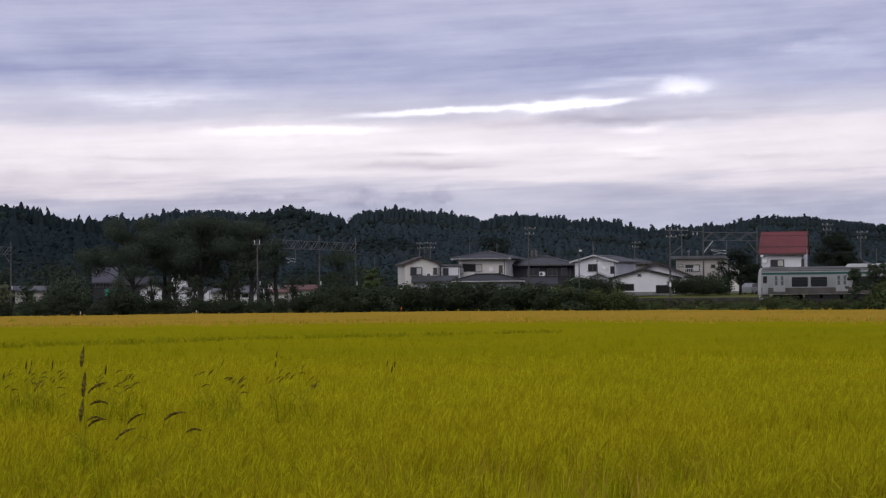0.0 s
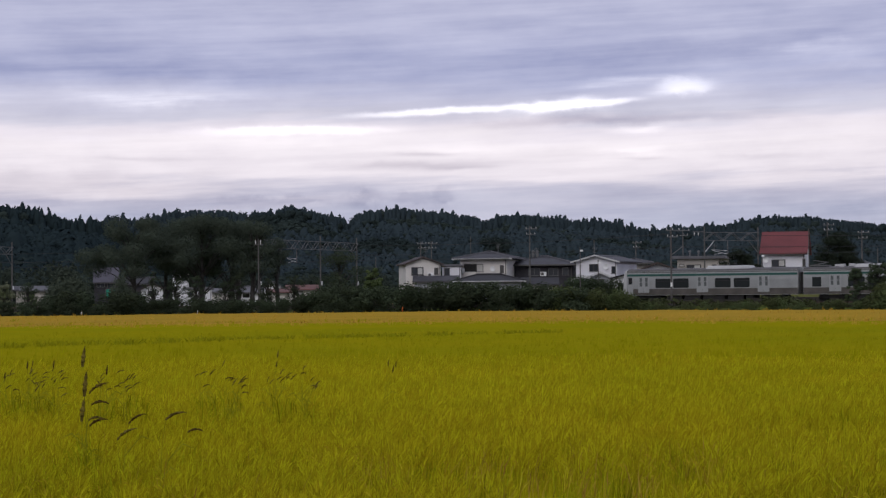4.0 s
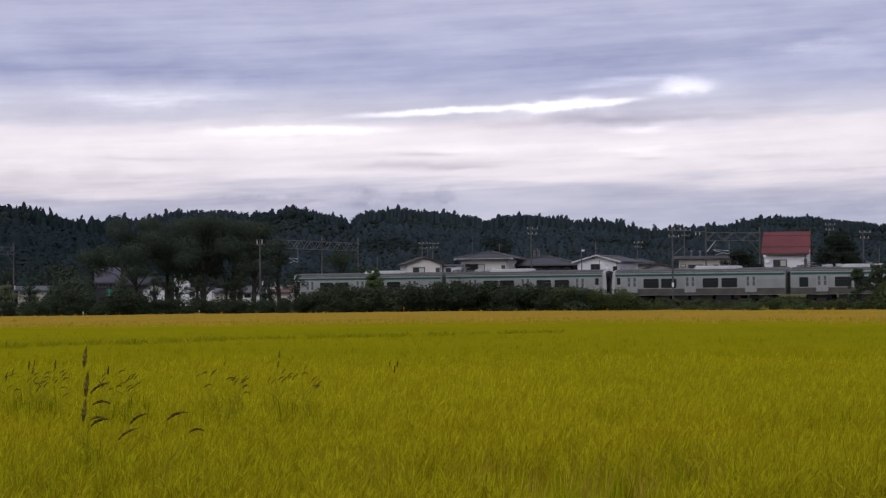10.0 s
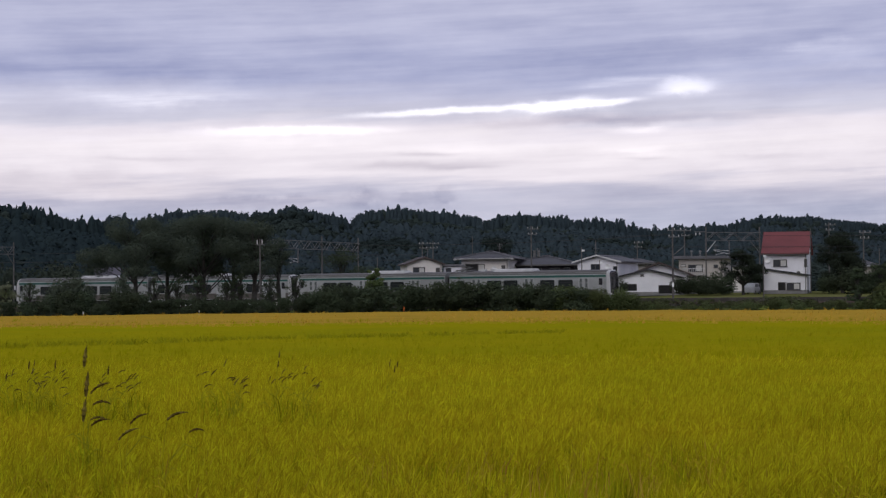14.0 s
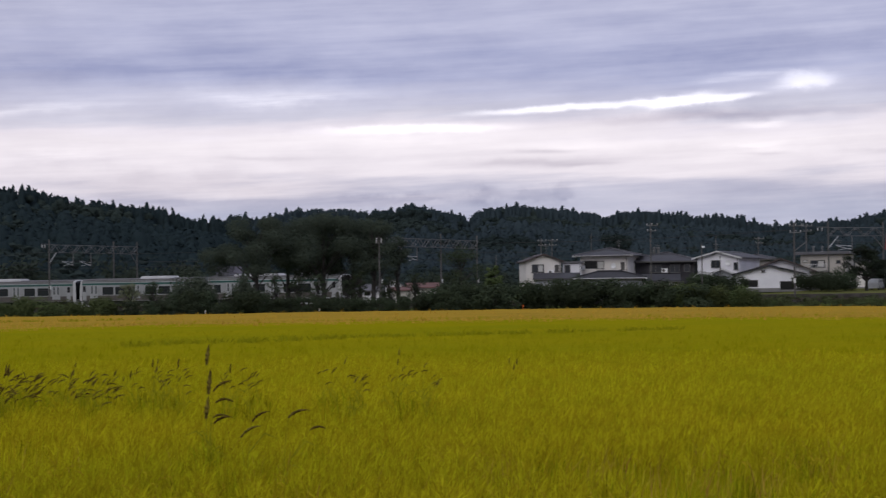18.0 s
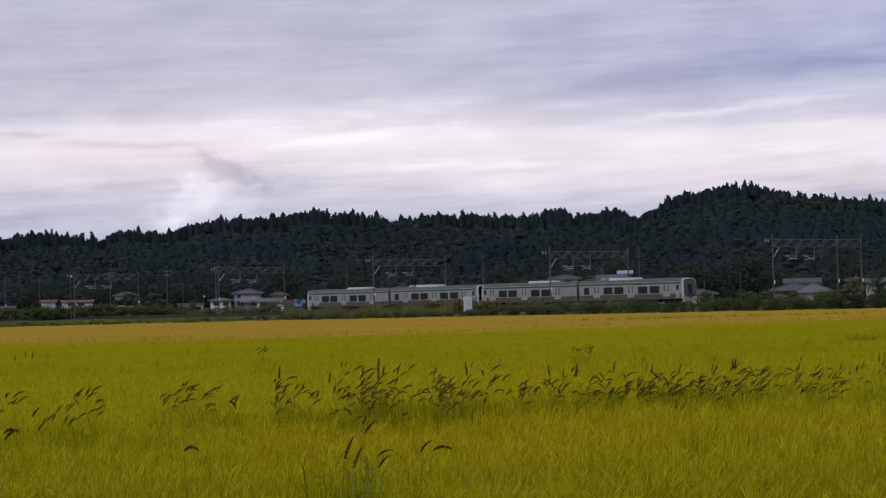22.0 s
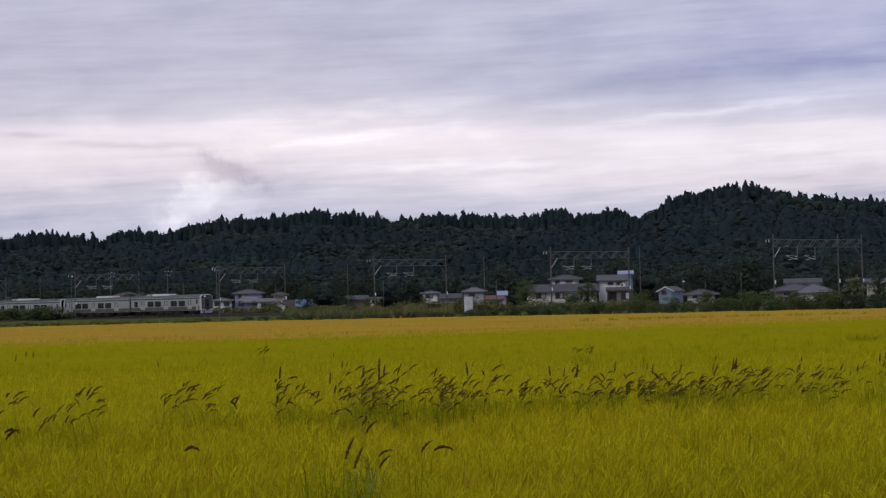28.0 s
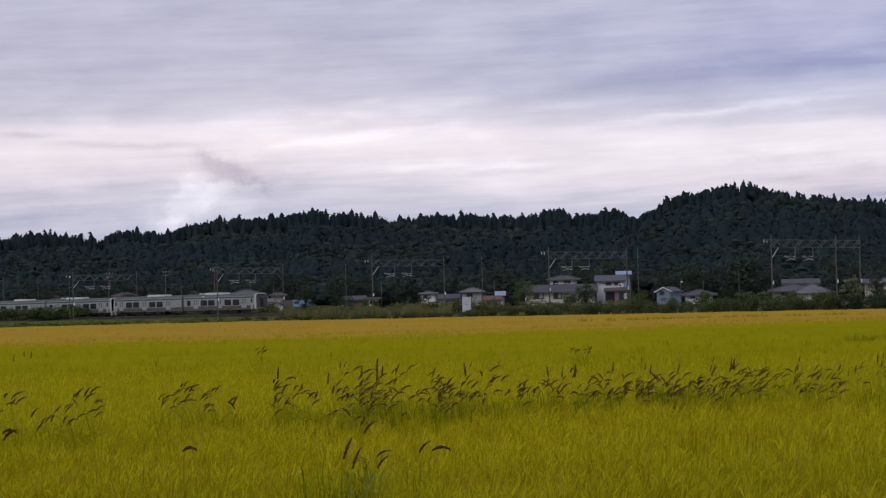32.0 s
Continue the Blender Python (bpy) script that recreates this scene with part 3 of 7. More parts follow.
def hill(name, ridge, base, m_label, seed, conifer, spacing, tree_h, cedar=M_CONIFER):
    """A wooded hill: ridge as (bearing, distance, height of the ground), base distance at its foot, and its forest."""
    rng = np.random.default_rng(seed)
    ra, rd, rh = (np.array([p[i] for p in ridge], float) for i in range(3))
    a0, a1 = ra[0], ra[-1]
    azs = np.linspace(a0, a1, 90)
    us = np.linspace(0, 1.6, 22)

    def height(a, u):
        top = np.interp(a, ra, rh)
        v = np.clip(u, 0, 1)
        prof = v * v * (3 - 2 * v)
        back = np.clip((u - 1) / 0.6, 0, 1)
        return 0.4 + (top - 0.4) * (0.25 * v + 0.75 * prof) * (1 - 0.55 * back)

    def dist(a, u):
        return base + (np.interp(a, ra, rd) - base) * u

    A, U = np.meshgrid(azs, us, indexing="ij")
    D = dist(A, U)
    Z = height(A, U) - 0.3
    v = np.stack([-D * np.sin(np.radians(A)), D * np.cos(np.radians(A)), Z], -1).reshape(-1, 3)
    idx = np.arange(len(v)).reshape(len(azs), len(us))
    q = np.stack([idx[:-1, :-1], idx[:-1, 1:], idx[1:, 1:], idx[1:, :-1]], -1).reshape(-1, 4)[:, ::-1]
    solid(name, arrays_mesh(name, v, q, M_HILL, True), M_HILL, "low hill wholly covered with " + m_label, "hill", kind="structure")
    # the forest
    width = math.radians(a1 - a0) * rd.mean()
    depth = (rd.mean() - base) * 1.12
    n = int(width * depth / spacing ** 2)
    a = rng.uniform(a0, a1, n)
    u = rng.uniform(0.0, 1.03, n)
    nr = int(width / spacing * 2.0)
    a = np.concatenate([a, rng.uniform(a0, a1, nr)])
    u = np.concatenate([u, rng.uniform(0.93, 1.04, nr)])
    d = dist(a, u)
    x, y, z = -d * np.sin(np.radians(a)), d * np.cos(np.radians(a)), height(a, u) - 0.5
    patch = np.array([noise.noise(Vector((px * 0.02, py * 0.02, seed))) for px, py in zip(x, y)])
    is_con = (u > 0.2) & (patch + rng.normal(0, 0.11, len(x)) < conifer + np.where(u > 0.85, 0.2, 0.0))
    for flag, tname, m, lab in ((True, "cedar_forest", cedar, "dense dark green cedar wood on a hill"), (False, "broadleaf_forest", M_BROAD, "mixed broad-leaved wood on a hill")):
        k = is_con == flag
        h = tree_h * np.where(rng.random(k.sum()) < 0.05, rng.uniform(1.05, 1.18, k.sum()), rng.uniform(0.86, 1.0, k.sum())) * (1.0 if flag else 0.85)
        if flag:
            tv, tf = conifer_proto(rng)
        else:
            tv, tf = clump_proto(rng)
        slope = np.where(u[k] < 0.86, rng.uniform(0.48, 0.72, k.sum()), 1.0)  # lower, fuller trees below the ridge
        forest(tname, x[k], y[k], z[k], h * slope, tv, tf, m, lab, rng, np.where(slope < 1, 2.35 if flag else 1.6, 1.0))
    # leafy trees along the foot of the hill
    protos = []
    for _ in range(5):
        lumps = []
        for _ in range(16):
            r, t, o = rng.uniform(0.09, 0.2), rng.uniform(0, 6.28), rng.uniform(0, 0.3)
            lumps.append(((o * math.cos(t), o * math.sin(t), rng.uniform(0.15, 1.0 - r)), r))
        pv, pq = leaf_cloud(rng, 330, 0.045, lumps)
        protos.append(pv)
    tri = np.concatenate([pq[:, :3], pq[:, [0, 2, 3]]])
    n = int(math.radians(a1 - a0) * base / 1.9)
    a, d = rng.uniform(a0, a1, n), base - 4 + rng.uniform(-12, 14, n)
    forest("forest_edge", -d * np.sin(np.radians(a)), d * np.cos(np.radians(a)), np.full(n, 0.2), tree_h * rng.uniform(0.45, 1.0, n), protos, tri, M_EDGE, "ragged leafy trees along the foot of a hill", rng)


def sprays(rng, n, place, size):
    """Small tilted triangles of foliage, n of them, at place() and facing outwards."""
    v = []
    for _ in range(n):
        p, out = place()
        a = np.cross(out, rng.normal(size=3))
        a /= np.linalg.norm(a) + 1e-9
        b = np.cross(out, a) + out * rng.uniform(-0.1, 0.45)
        s = size * rng.uniform(0.6, 1.4)
        v += [p - a * s * 0.6, p + a * s * 0.6, p + b * s]
    return v


def conifer_proto(rng):
    """Cedars, unit height: a full cone with a blunt top under many ragged sprays."""
    out, n, levels = [], 6, (0.0, 0.36, 0.68, 0.88)

    def radius(u):
        return 0.2 * (1 - u) ** 0.55

    for _ in range(8):
        v = []
        for u in levels:
            v += [(radius(u) * rng.uniform(0.8, 1.08) * math.cos(6.283 * j / n), radius(u) * rng.uniform(0.8, 1.08) * math.sin(6.283 * j / n), 0.08 + 0.88 * u + rng.uniform(-0.03, 0.03)) for j in range(n)]
        v.append((rng.uniform(-0.015, 0.015), rng.uniform(-0.015, 0.015), 0.975))

        def place():
            u, t = rng.random() * 0.97, rng.uniform(0, 6.283)
            r = radius(u) * rng.uniform(0.8, 1.02)
            return np.array([r * math.cos(t), r * math.sin(t), 0.09 + 0.88 * u]), np.array([math.cos(t), math.sin(t), 0.35])

        out.append(np.concatenate([np.array(v, float), np.array(sprays(rng, 16, place, 0.075))]))
    f = []
    top = len(levels) - 1
    for i in range(top):
        for j in range(n):
            a, b, c, d = i * n + j, i * n + (j + 1) % n, (i + 1) * n + (j + 1) % n, (i + 1) * n + j
            f += [(a, b, c), (a, c, d)]
    tip = (top + 1) * n
    f += [(top * n + j, top * n + (j + 1) % n, tip) for j in range(n)]
    f += [(tip + 1 + 3 * i, tip + 2 + 3 * i, tip + 3 + 3 * i) for i in range(16)]
    return out, np.array(f)


def clump_proto(rng):
    """Broad-leaved trees, unit height: three uneven masses under ragged sprays."""
    ico = bmesh.new()
    bmesh.ops.create_icosphere(ico, subdivisions=1, radius=1)
    iv = np.array([v.co[:] for v in ico.verts])
    jf = np.array([[v.index for v in f.verts] for f in ico.faces])
    ico.free()
    out = []
    for _ in range(8):
        v, f, lumps = [], [], []
        for c in range(3):
            r = rng.uniform(0.2, 0.28)
            ang, rad = rng.uniform(0, 6.28), rng.uniform(0.05, 0.22)
            o = np.array([rad * math.cos(ang), rad * math.sin(ang), rng.uniform(0.35, 0.68) if c else 0.74])
            v.append(iv * r * 0.8 * rng.uniform(0.65, 1.2, (len(iv), 1)) + o)
            f.append(jf + c * len(iv))
            lumps.append((o, r))

        def place():
            o, r = lumps[rng.integers(3)]
            d = rng.normal(size=3)
            d[2] = abs(d[2]) * 0.9 - 0.2
            d /= np.linalg.norm(d)
            return o + d * r * rng.uniform(0.7, 1.08), d

        v.append(np.array(sprays(rng, 48, place, 0.07)))
        k = 3 * len(iv)
        f.append(np.array([(k + 3 * i, k + 1 + 3 * i, k + 2 + 3 * i) for i in range(48)]))
        out.append(np.concatenate(v))
    return out, np.concatenate(f)


def forest(name, x, y, z, h, protos, faces, m, label, rng, full=1.0):
    n = len(x)
    nv = len(protos[0])
    P = np.stack(protos)[rng.integers(0, len(protos), n)]
    t = rng.uniform(0, 6.28, n)
    c, s = np.cos(t)[:, None], np.sin(t)[:, None]
    wide = (h * full * rng.uniform(0.85, 1.2, n))[:, None]
    V = np.empty((n, nv, 3))
    V[..., 0] = (P[..., 0] * c - P[..., 1] * s) * wide + x[:, None]
    V[..., 1] = (P[..., 0] * s + P[..., 1] * c) * wide + y[:, None]
    V[..., 2] = P[..., 2] * h[:, None] + z[:, None]
    F = faces[None] + (np.arange(n) * nv)[:, None, None]
    return solid(name, arrays_mesh(name, V.reshape(-1, 3), F.reshape(-1, 3), m, m is not M_BROAD and m is not M_EDGE), m, label, "forest", kind="stuff")


def crest(d, tree, rows):
    """Ridge rows from bearings and the elevation, in degrees, of the tree tops on them."""
    return [(a, d, EYE.z + d * math.tan(radians(e)) - tree) for a, e in rows]


# The farthest hill, with distance haze mixed into its cedar colour.
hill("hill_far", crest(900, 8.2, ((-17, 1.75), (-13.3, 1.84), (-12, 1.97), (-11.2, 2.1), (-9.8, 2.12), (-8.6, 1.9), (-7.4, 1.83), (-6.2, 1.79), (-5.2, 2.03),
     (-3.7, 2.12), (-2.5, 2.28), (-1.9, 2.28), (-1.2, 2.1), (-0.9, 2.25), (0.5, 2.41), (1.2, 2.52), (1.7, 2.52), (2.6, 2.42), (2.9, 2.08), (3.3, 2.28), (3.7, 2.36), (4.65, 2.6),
     (5.2, 2.46), (6.2, 2.38), (6.7, 2.48), (7.7, 2.48), (8.4, 2.42), (8.9, 2.30), (9.4, 2.22), (10.2, 2.36), (10.5, 2.16), (12, 2.1), (14, 2.0))), 520, "cedar and mixed wood", 11, 0.0, 4.0, 10, M_CONIFER_HAZED)
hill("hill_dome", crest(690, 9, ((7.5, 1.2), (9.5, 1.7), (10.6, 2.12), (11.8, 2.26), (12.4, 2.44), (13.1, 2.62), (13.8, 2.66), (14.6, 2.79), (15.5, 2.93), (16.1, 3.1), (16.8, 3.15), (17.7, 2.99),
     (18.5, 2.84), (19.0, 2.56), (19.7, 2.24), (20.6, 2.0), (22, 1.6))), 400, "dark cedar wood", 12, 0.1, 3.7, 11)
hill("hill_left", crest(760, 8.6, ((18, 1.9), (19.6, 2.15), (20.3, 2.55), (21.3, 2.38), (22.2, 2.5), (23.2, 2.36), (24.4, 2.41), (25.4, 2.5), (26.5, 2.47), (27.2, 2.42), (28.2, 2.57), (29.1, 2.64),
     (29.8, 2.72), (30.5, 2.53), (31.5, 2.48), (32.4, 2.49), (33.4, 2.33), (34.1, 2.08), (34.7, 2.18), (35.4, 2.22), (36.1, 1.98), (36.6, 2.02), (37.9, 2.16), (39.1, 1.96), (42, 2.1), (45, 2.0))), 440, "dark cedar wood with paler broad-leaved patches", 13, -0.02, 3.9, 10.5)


def tufts(name, az0, az1, d0, d1, n, h, width, m, label, seed):
    """Sparse weedy tufts along a bund between paddies."""
    rng = np.random.default_rng(seed)
    a = rng.uniform(az0, az1, n)
    u = (a - az0) / (az1 - az0)
    d = d0 + (d1 - d0) * u + rng.normal(0, 0.9, n)
    keep = np.array([noise.noise(Vector((x * 1.7, seed, 0))) for x in a]) > -0.12
    a, d = a[keep], d[keep]
    n = len(a)
    x, y = -d * np.sin(np.radians(a)), d * np.cos(np.radians(a))
    lx, ly = rng.normal(0.03, 0.1, n), rng.normal(0, 0.1, n)
    hh = h * rng.uniform(0.86, 1.12, n)
    w = width * rng.uniform(0.6, 1.4, n)
    v = np.stack([np.stack([x - w, y, np.full(n, 0.5)], 1), np.stack([x + w, y, np.full(n, 0.5)], 1), np.stack([x + lx + w * 0.5, y + ly, hh * 0.93], 1), np.stack([x + lx * 1.4, y + ly, hh], 1)], 1)
    solid(name, arrays_mesh(name, v.reshape(-1, 3), np.arange(n * 4).reshape(n, 4), m), m, label, "weeds", kind="stuff")


M_BUND = mat("bund_weed", (0.235, 0.235, 0.008), 0.9, 0.2, 1.0, 0.0, island=0.15, second=(0.26, 0.245, 0.01), spec=0.0)
M_BUND_DRY = mat("dry_bund_weed", (0.40, 0.26, 0.035), 0.9, 0.2, 1.0, 0.0, island=0.2, spec=0.0)
tufts("bund_weeds", -3.5, 13.5, 77, 65, 5200, 0.865, 0.022, M_BUND, "dark green weeds along a bund in the rice", 91)
tufts("bund_weeds", 13.0, 21.5, 126, 122, 1500, 0.90, 0.035, M_BUND, "green weeds along a bund in the ripe rice", 92)
tufts("bund_weeds", 21.5, 34.0, 120, 116, 160, 0.86, 0.03, M_BUND_DRY, "brown weeds along a bund in the ripe rice", 93)
tufts("bund_weeds", -14.5, 6.0, 99, 107, 1300, 0.855, 0.03, M_BUND_DRY, "brown weeds between green and ripe rice", 94)
tufts("bund_weeds", 6.0, 16.0, 107, 103, 350, 0.855, 0.03, M_BUND_DRY, "brown weeds between green and ripe rice", 95)
tufts("bund_weeds", -13.5, -10.0, 120, 135, 60, 0.9, 0.03, M_BUND_DRY, "brown weeds among the ripe rice", 96)
tufts("bund_weeds", 12.4, 15.0, 138, 143, 40, 0.9, 0.03, M_BUND_DRY, "brown weeds among the ripe rice", 97)


# ---- the railway: two tracks, and a third beyond ----
TRACKS = (0.0, 3.9)


def line_strip(name, offs, m, label, category, s0=-430, s1=150, step=6, kind="structure"):
    """A ribbon along the railway; offs: (offset, height over the rail head) across it."""
    ss = np.arange(s0, s1 + 0.1, step)
    rings = [[rail_at(s, o, z)[0] for o, z in offs] for s in ss]
    return solid(name, Shape().loft(rings), m, label, category, kind=kind)


line_strip("track_bed", ((-3.6, -1.3), (-2.0, -0.34), (6.0, -0.34), (7.6, -1.3)), M_BALLAST, "grey-brown stone ballast of a double-track railway", "track bed")
for off in TRACKS:
    for side in (-0.535, 0.535):
        line_strip("rail", ((off + side - 0.065, -0.16), (off + side - 0.035, 0.0), (off + side + 0.035, 0.0), (off + side + 0.065, -0.16)), M_RAIL, "rusty steel rail with a worn head", "rail", kind="structure")


def sleepers():
    s = Shape()
    for off in TRACKS:
        for k in range(-560, 215):
            p, turn = rail_at(k * 0.68, off, -0.25)
            s.box(p, (0.24, 2.0, 0.18), turn)
    solid("sleepers", s, M_CONCRETE_DARK, "concrete sleepers bedded in ballast", "sleepers", kind="stuff")


sleepers()


def terrace():
    """The raised ground beyond the line on which the gardens lie."""
    line_strip("terrace", ((9.3, -1.6), (9.3, 0.42), (22, 0.62), (40, 0.86), (110, 0.9), (110, -1.6)), M_VERGE, "raised grassy ground of the gardens beyond the railway", "ground", 18, 150)


terrace()

# ---- trains ----
M_BODY = mat("brushed_stainless", (0.315, 0.325, 0.32), 0.38, 0.08, 0.6, 0.03, metal=0.5)
M_ROOF = mat("train_roof_grey", (0.105, 0.10, 0.098), 0.7, 0.12, 0.7, 0.1)
M_GREEN = mat("green_stripe", (0.018, 0.086, 0.070), 0.4, 0.05, 1, 0.0)
M_SILL = mat("grimy_sill", (0.098, 0.088, 0.078), 0.75, 0.2, 0.8, 0.1)
M_UNDER = mat("underframe_black", (0.025, 0.024, 0.024), 0.8, 0.2, 2, 0.2)
M_GLASS = mat("tinted_glass", (0.014, 0.018, 0.018), 0.2, 0.05, 0.5, 0.0, spec=0.25)
M_DOORGLASS = mat("door_glass", (0.105, 0.115, 0.115), 0.25, 0.05, 0.5, 0.0, spec=0.4)
M_CABGLASS = mat("cab_black_glass", (0.010, 0.010, 0.012), 0.15, 0.05, 0.5, 0.0, spec=0.5)
M_DOORSTEEL = mat("door_stainless", (0.335, 0.345, 0.34), 0.38, 0.05, 1, 0.03, metal=0.5)
M_WHITEFACE = mat("white_cab_face", (0.42, 0.42, 0.42), 0.4, 0.04, 1, 0.0)
M_PALE_GEAR = mat("pale_roof_gear", (0.48, 0.48, 0.48), 0.6, 0.1, 0.8, 0.05)
M_LAMP = mat("lamp_glass", (0.85, 0.83, 0.75), 0.15, 0.03, 4, 0.0, spec=0.6)
HALF, ROOF_Z, SILL_Z = 9.72, 3.36, 0.78


def body_section(w=1.475):
    right = [(w - 0.03, SILL_Z), (w, 1.05), (w, 2.4), (w - 0.035, 3.22), (w - 0.16, 3.42), (w - 0.55, 3.56), (0.0, 3.63)]
    return right + [(-u, z) for u, z in reversed(right[:-1])]


SEC = body_section()


def car_shared():
    """Meshes that all cars share."""
    d = {}
    cut = [(u, z) for u, z in SEC]
    d["body"] = Shape().loft([[(x, u, z) for u, z in cut] for x in (-HALF, HALF - 0.45)]).mesh("body", M_BODY)
    roof = [(u * 1.004, z + 0.012) for u, z in SEC if z > 3.2]
    inner = [(u, z - 0.05) for u, z in reversed(roof)]
    d["roof"] = Shape().loft([[(x, u, z) for u, z in roof + inner] for x in (-HALF + 0.02, HALF - 0.47)]).mesh("roof", M_ROOF)
    d["stripe"] = Shape().box((0, 0, 0), (2 * HALF - 0.6, 0.02, 0.22)).mesh("stripe", M_GREEN)
    d["sill"] = Shape().box((0, 0, 0), (2 * HALF - 0.48, 0.014, 0.66)).mesh("sill", M_SILL)
    d["sill_line"] = Shape().box((0, 0, 0), (2 * HALF - 0.5, 0.03, 0.07)).mesh("sill_line", M_DOORSTEEL)
    d["gutter"] = Shape().box((0, 0, 0), (2 * HALF - 0.46, 0.03, 0.05)).mesh("gutter", M_BODY)
    d["window"] = Shape().loft([[(x, y, z) for x, z in ((-0.86, -0.42), (-0.78, -0.5), (0.78, -0.5), (0.86, -0.42), (0.86, 0.42), (0.78, 0.5), (-0.78, 0.5), (-0.86, 0.42))] for y in (-0.015, 0.015)]).mesh("window", M_GLASS)
    d["bar"] = Shape().box((0, 0, 0), (1.72, 0.04, 0.05)).mesh("bar", M_UNDER)
    d["small_window"] = Shape().box((0, 0, 0), (0.95, 0.03, 1.0)).mesh("small_window", M_GLASS)
    d["leaf"] = Shape().box((0, 0, 0), (0.63, 0.03, 1.88), 0, 0.012).mesh("door_leaf", M_DOORSTEEL)
    d["door_glass"] = Shape().box((0, 0, 0), (0.27, 0.02, 0.44)).mesh("door_glass", M_DOORGLASS)
    d["cab_door"] = Shape().box((0, 0, 0), (0.62, 0.03, 2.1), 0, 0.012).mesh("cab_door", M_DOORSTEEL)
    d["cab_glass"] = Shape().box((0, 0, 0), (0.42, 0.02, 0.72)).mesh("cab_door_glass", M_CABGLASS)
    ac = [(-1.05, 0.0), (1.05, 0.0), (0.95, 0.34), (0.75, 0.44), (-0.75, 0.44), (-0.95, 0.34)]
    d["air_conditioner"] = Shape().loft([[(x, u * k, 3.5 + z * k2) for u, z in ac] for x, k, k2 in ((-2.5, 0.9, 0.3), (-2.25, 1, 0.78), (2.25, 1, 0.78), (2.5, 0.9, 0.3))]).mesh("air_conditioner", M_PALE_GEAR)
    g = Shape()
    for i in range(7):
        g.box((-1.8 + i * 0.6, 0, 3.855), (0.42, 1.1, 0.03))
    d["grille"] = g.mesh("grille", M_ROOF)
    b = Shape().box((0, 0, 0.62), (2.5, 2.2, 0.18)).box((0, -0.98, 0.52), (2.7, 0.14, 0.28), 0, 0.03).box((0, 0.98, 0.52), (2.7, 0.14, 0.28), 0, 0.03)
    d["bogie"] = b.mesh("bogie", M_UNDER)
    w = Shape()
    w.tube([(0, -0.62, 0.43), (0, -0.49, 0.43)], 0.43, 16).tube([(0, 0.49, 0.43), (0, 0.62, 0.43)], 0.43, 16).tube([(0, -0.5, 0.43), (0, 0.5, 0.43)], 0.08, 8)
    d["wheelset"] = w.mesh("wheelset", M_UNDER)
    u = Shape()
    for x, l, h in ((-3.9, 1.6, 0.42), (-1.9, 1.8, 0.5), (0.5, 2.4, 0.46), (2.9, 1.7, 0.5), (4.4, 0.8, 0.36)):
        u.box((x, 0, 0.74 - h / 2), (l, 2.5, h), 0, 0.04)
    d["equipment_box"] = u.mesh("equipment_box", M_UNDER)
    d["gangway"] = Shape().box((0, 0, 2.0), (0.34, 1.3, 2.2), 0, 0.05).mesh("gangway", M_UNDER)
    d["coupler"] = Shape().box((0.25, 0, 0.88), (0.6, 0.3, 0.26), 0, 0.04).mesh("coupler", M_UNDER)
    # cab end, at x = 0 pointing to +x
    rim = [(u, z) for u, z in SEC]
    hole = [(u * 0.93, 0.98 + (z - SILL_Z) * 0.89) for u, z in SEC]
    face = Shape()
    n = len(rim)
    bulge = lambda z: 0.06 + 0.32 * math.sqrt(max(0.0, 1 - ((z - 0.9) / 2.85) ** 2))  # the nose leans back towards the roof
    face.loft([[(0, u, z) for u, z in rim], [(bulge(z) * 0.75, u * 0.985, z - 0.01) for u, z in rim], [(bulge(z) + 0.03, u * 0.965, SILL_Z + (z - SILL_Z) * 0.985) for u, z in rim],
               [(bulge(z) + 0.06, u, z) for u, z in hole], [(bulge(z) - 0.06, u * 0.98, z) for u, z in hole]], False)
    d["cab_frame"] = face.mesh("cab_frame", M_WHITEFACE)
    d["cab_face"] = Shape().loft([[(0.0, u * 0.985, z) for u, z in hole], [(bulge(z) + 0.02, u * 0.97, z) for u, z in hole]]).mesh("cab_face", M_CABGLASS)
    d["skirt"] = Shape().box((0.15, 0, 0.52), (0.4, 2.5, 0.5), 0, 0.05).mesh("skirt", M_WHITEFACE)
    d["headlight"] = Shape().tube([(0.30, 0, 0), (0.38, 0, 0)], 0.11, 12).mesh("headlight", M_LAMP)
    d["door_hood"] = Shape().box((0.36, 0, 1.95), (0.06, 0.8, 1.7), 0, 0.02).mesh("front_door", M_CABGLASS)
    p = Shape()
    p.box((0, 0, 3.72), (1.9, 1.6, 0.10)).tube([(-0.7, -0.5, 3.75), (0.75, -0.35, 4.05)], 0.03).tube([(-0.7, 0.5, 3.75), (0.75, 0.35, 4.05)], 0.03)
    p.tube([(0.75, -0.35, 4.05), (-0.5, -0.4, 4.22)], 0.025).tube([(0.75, 0.35, 4.05), (-0.5, 0.4, 4.22)], 0.025).tube([(-0.5, -0.85, 4.22), (-0.5, 0.85, 4.22)], 0.03)
    for x in (-0.85, 0.85):
        for y in (-0.6, 0.6):
            p.tube([(x, y, 3.55), (x, y, 3.7)], 0.06)
    d["pantograph"] = p.mesh("pantograph", M_STEEL)
    v = Shape()
    for i in range(5):
        v.box((i * 0.75, 0.45 * (-1) ** i, 3.68), (0.5, 0.7, 0.26 + 0.08 * (i % 3)), 0, 0.03)
    d["roof_gear"] = v.mesh("roof_gear", M_PALE_GEAR)
    return d


CAR = car_shared()


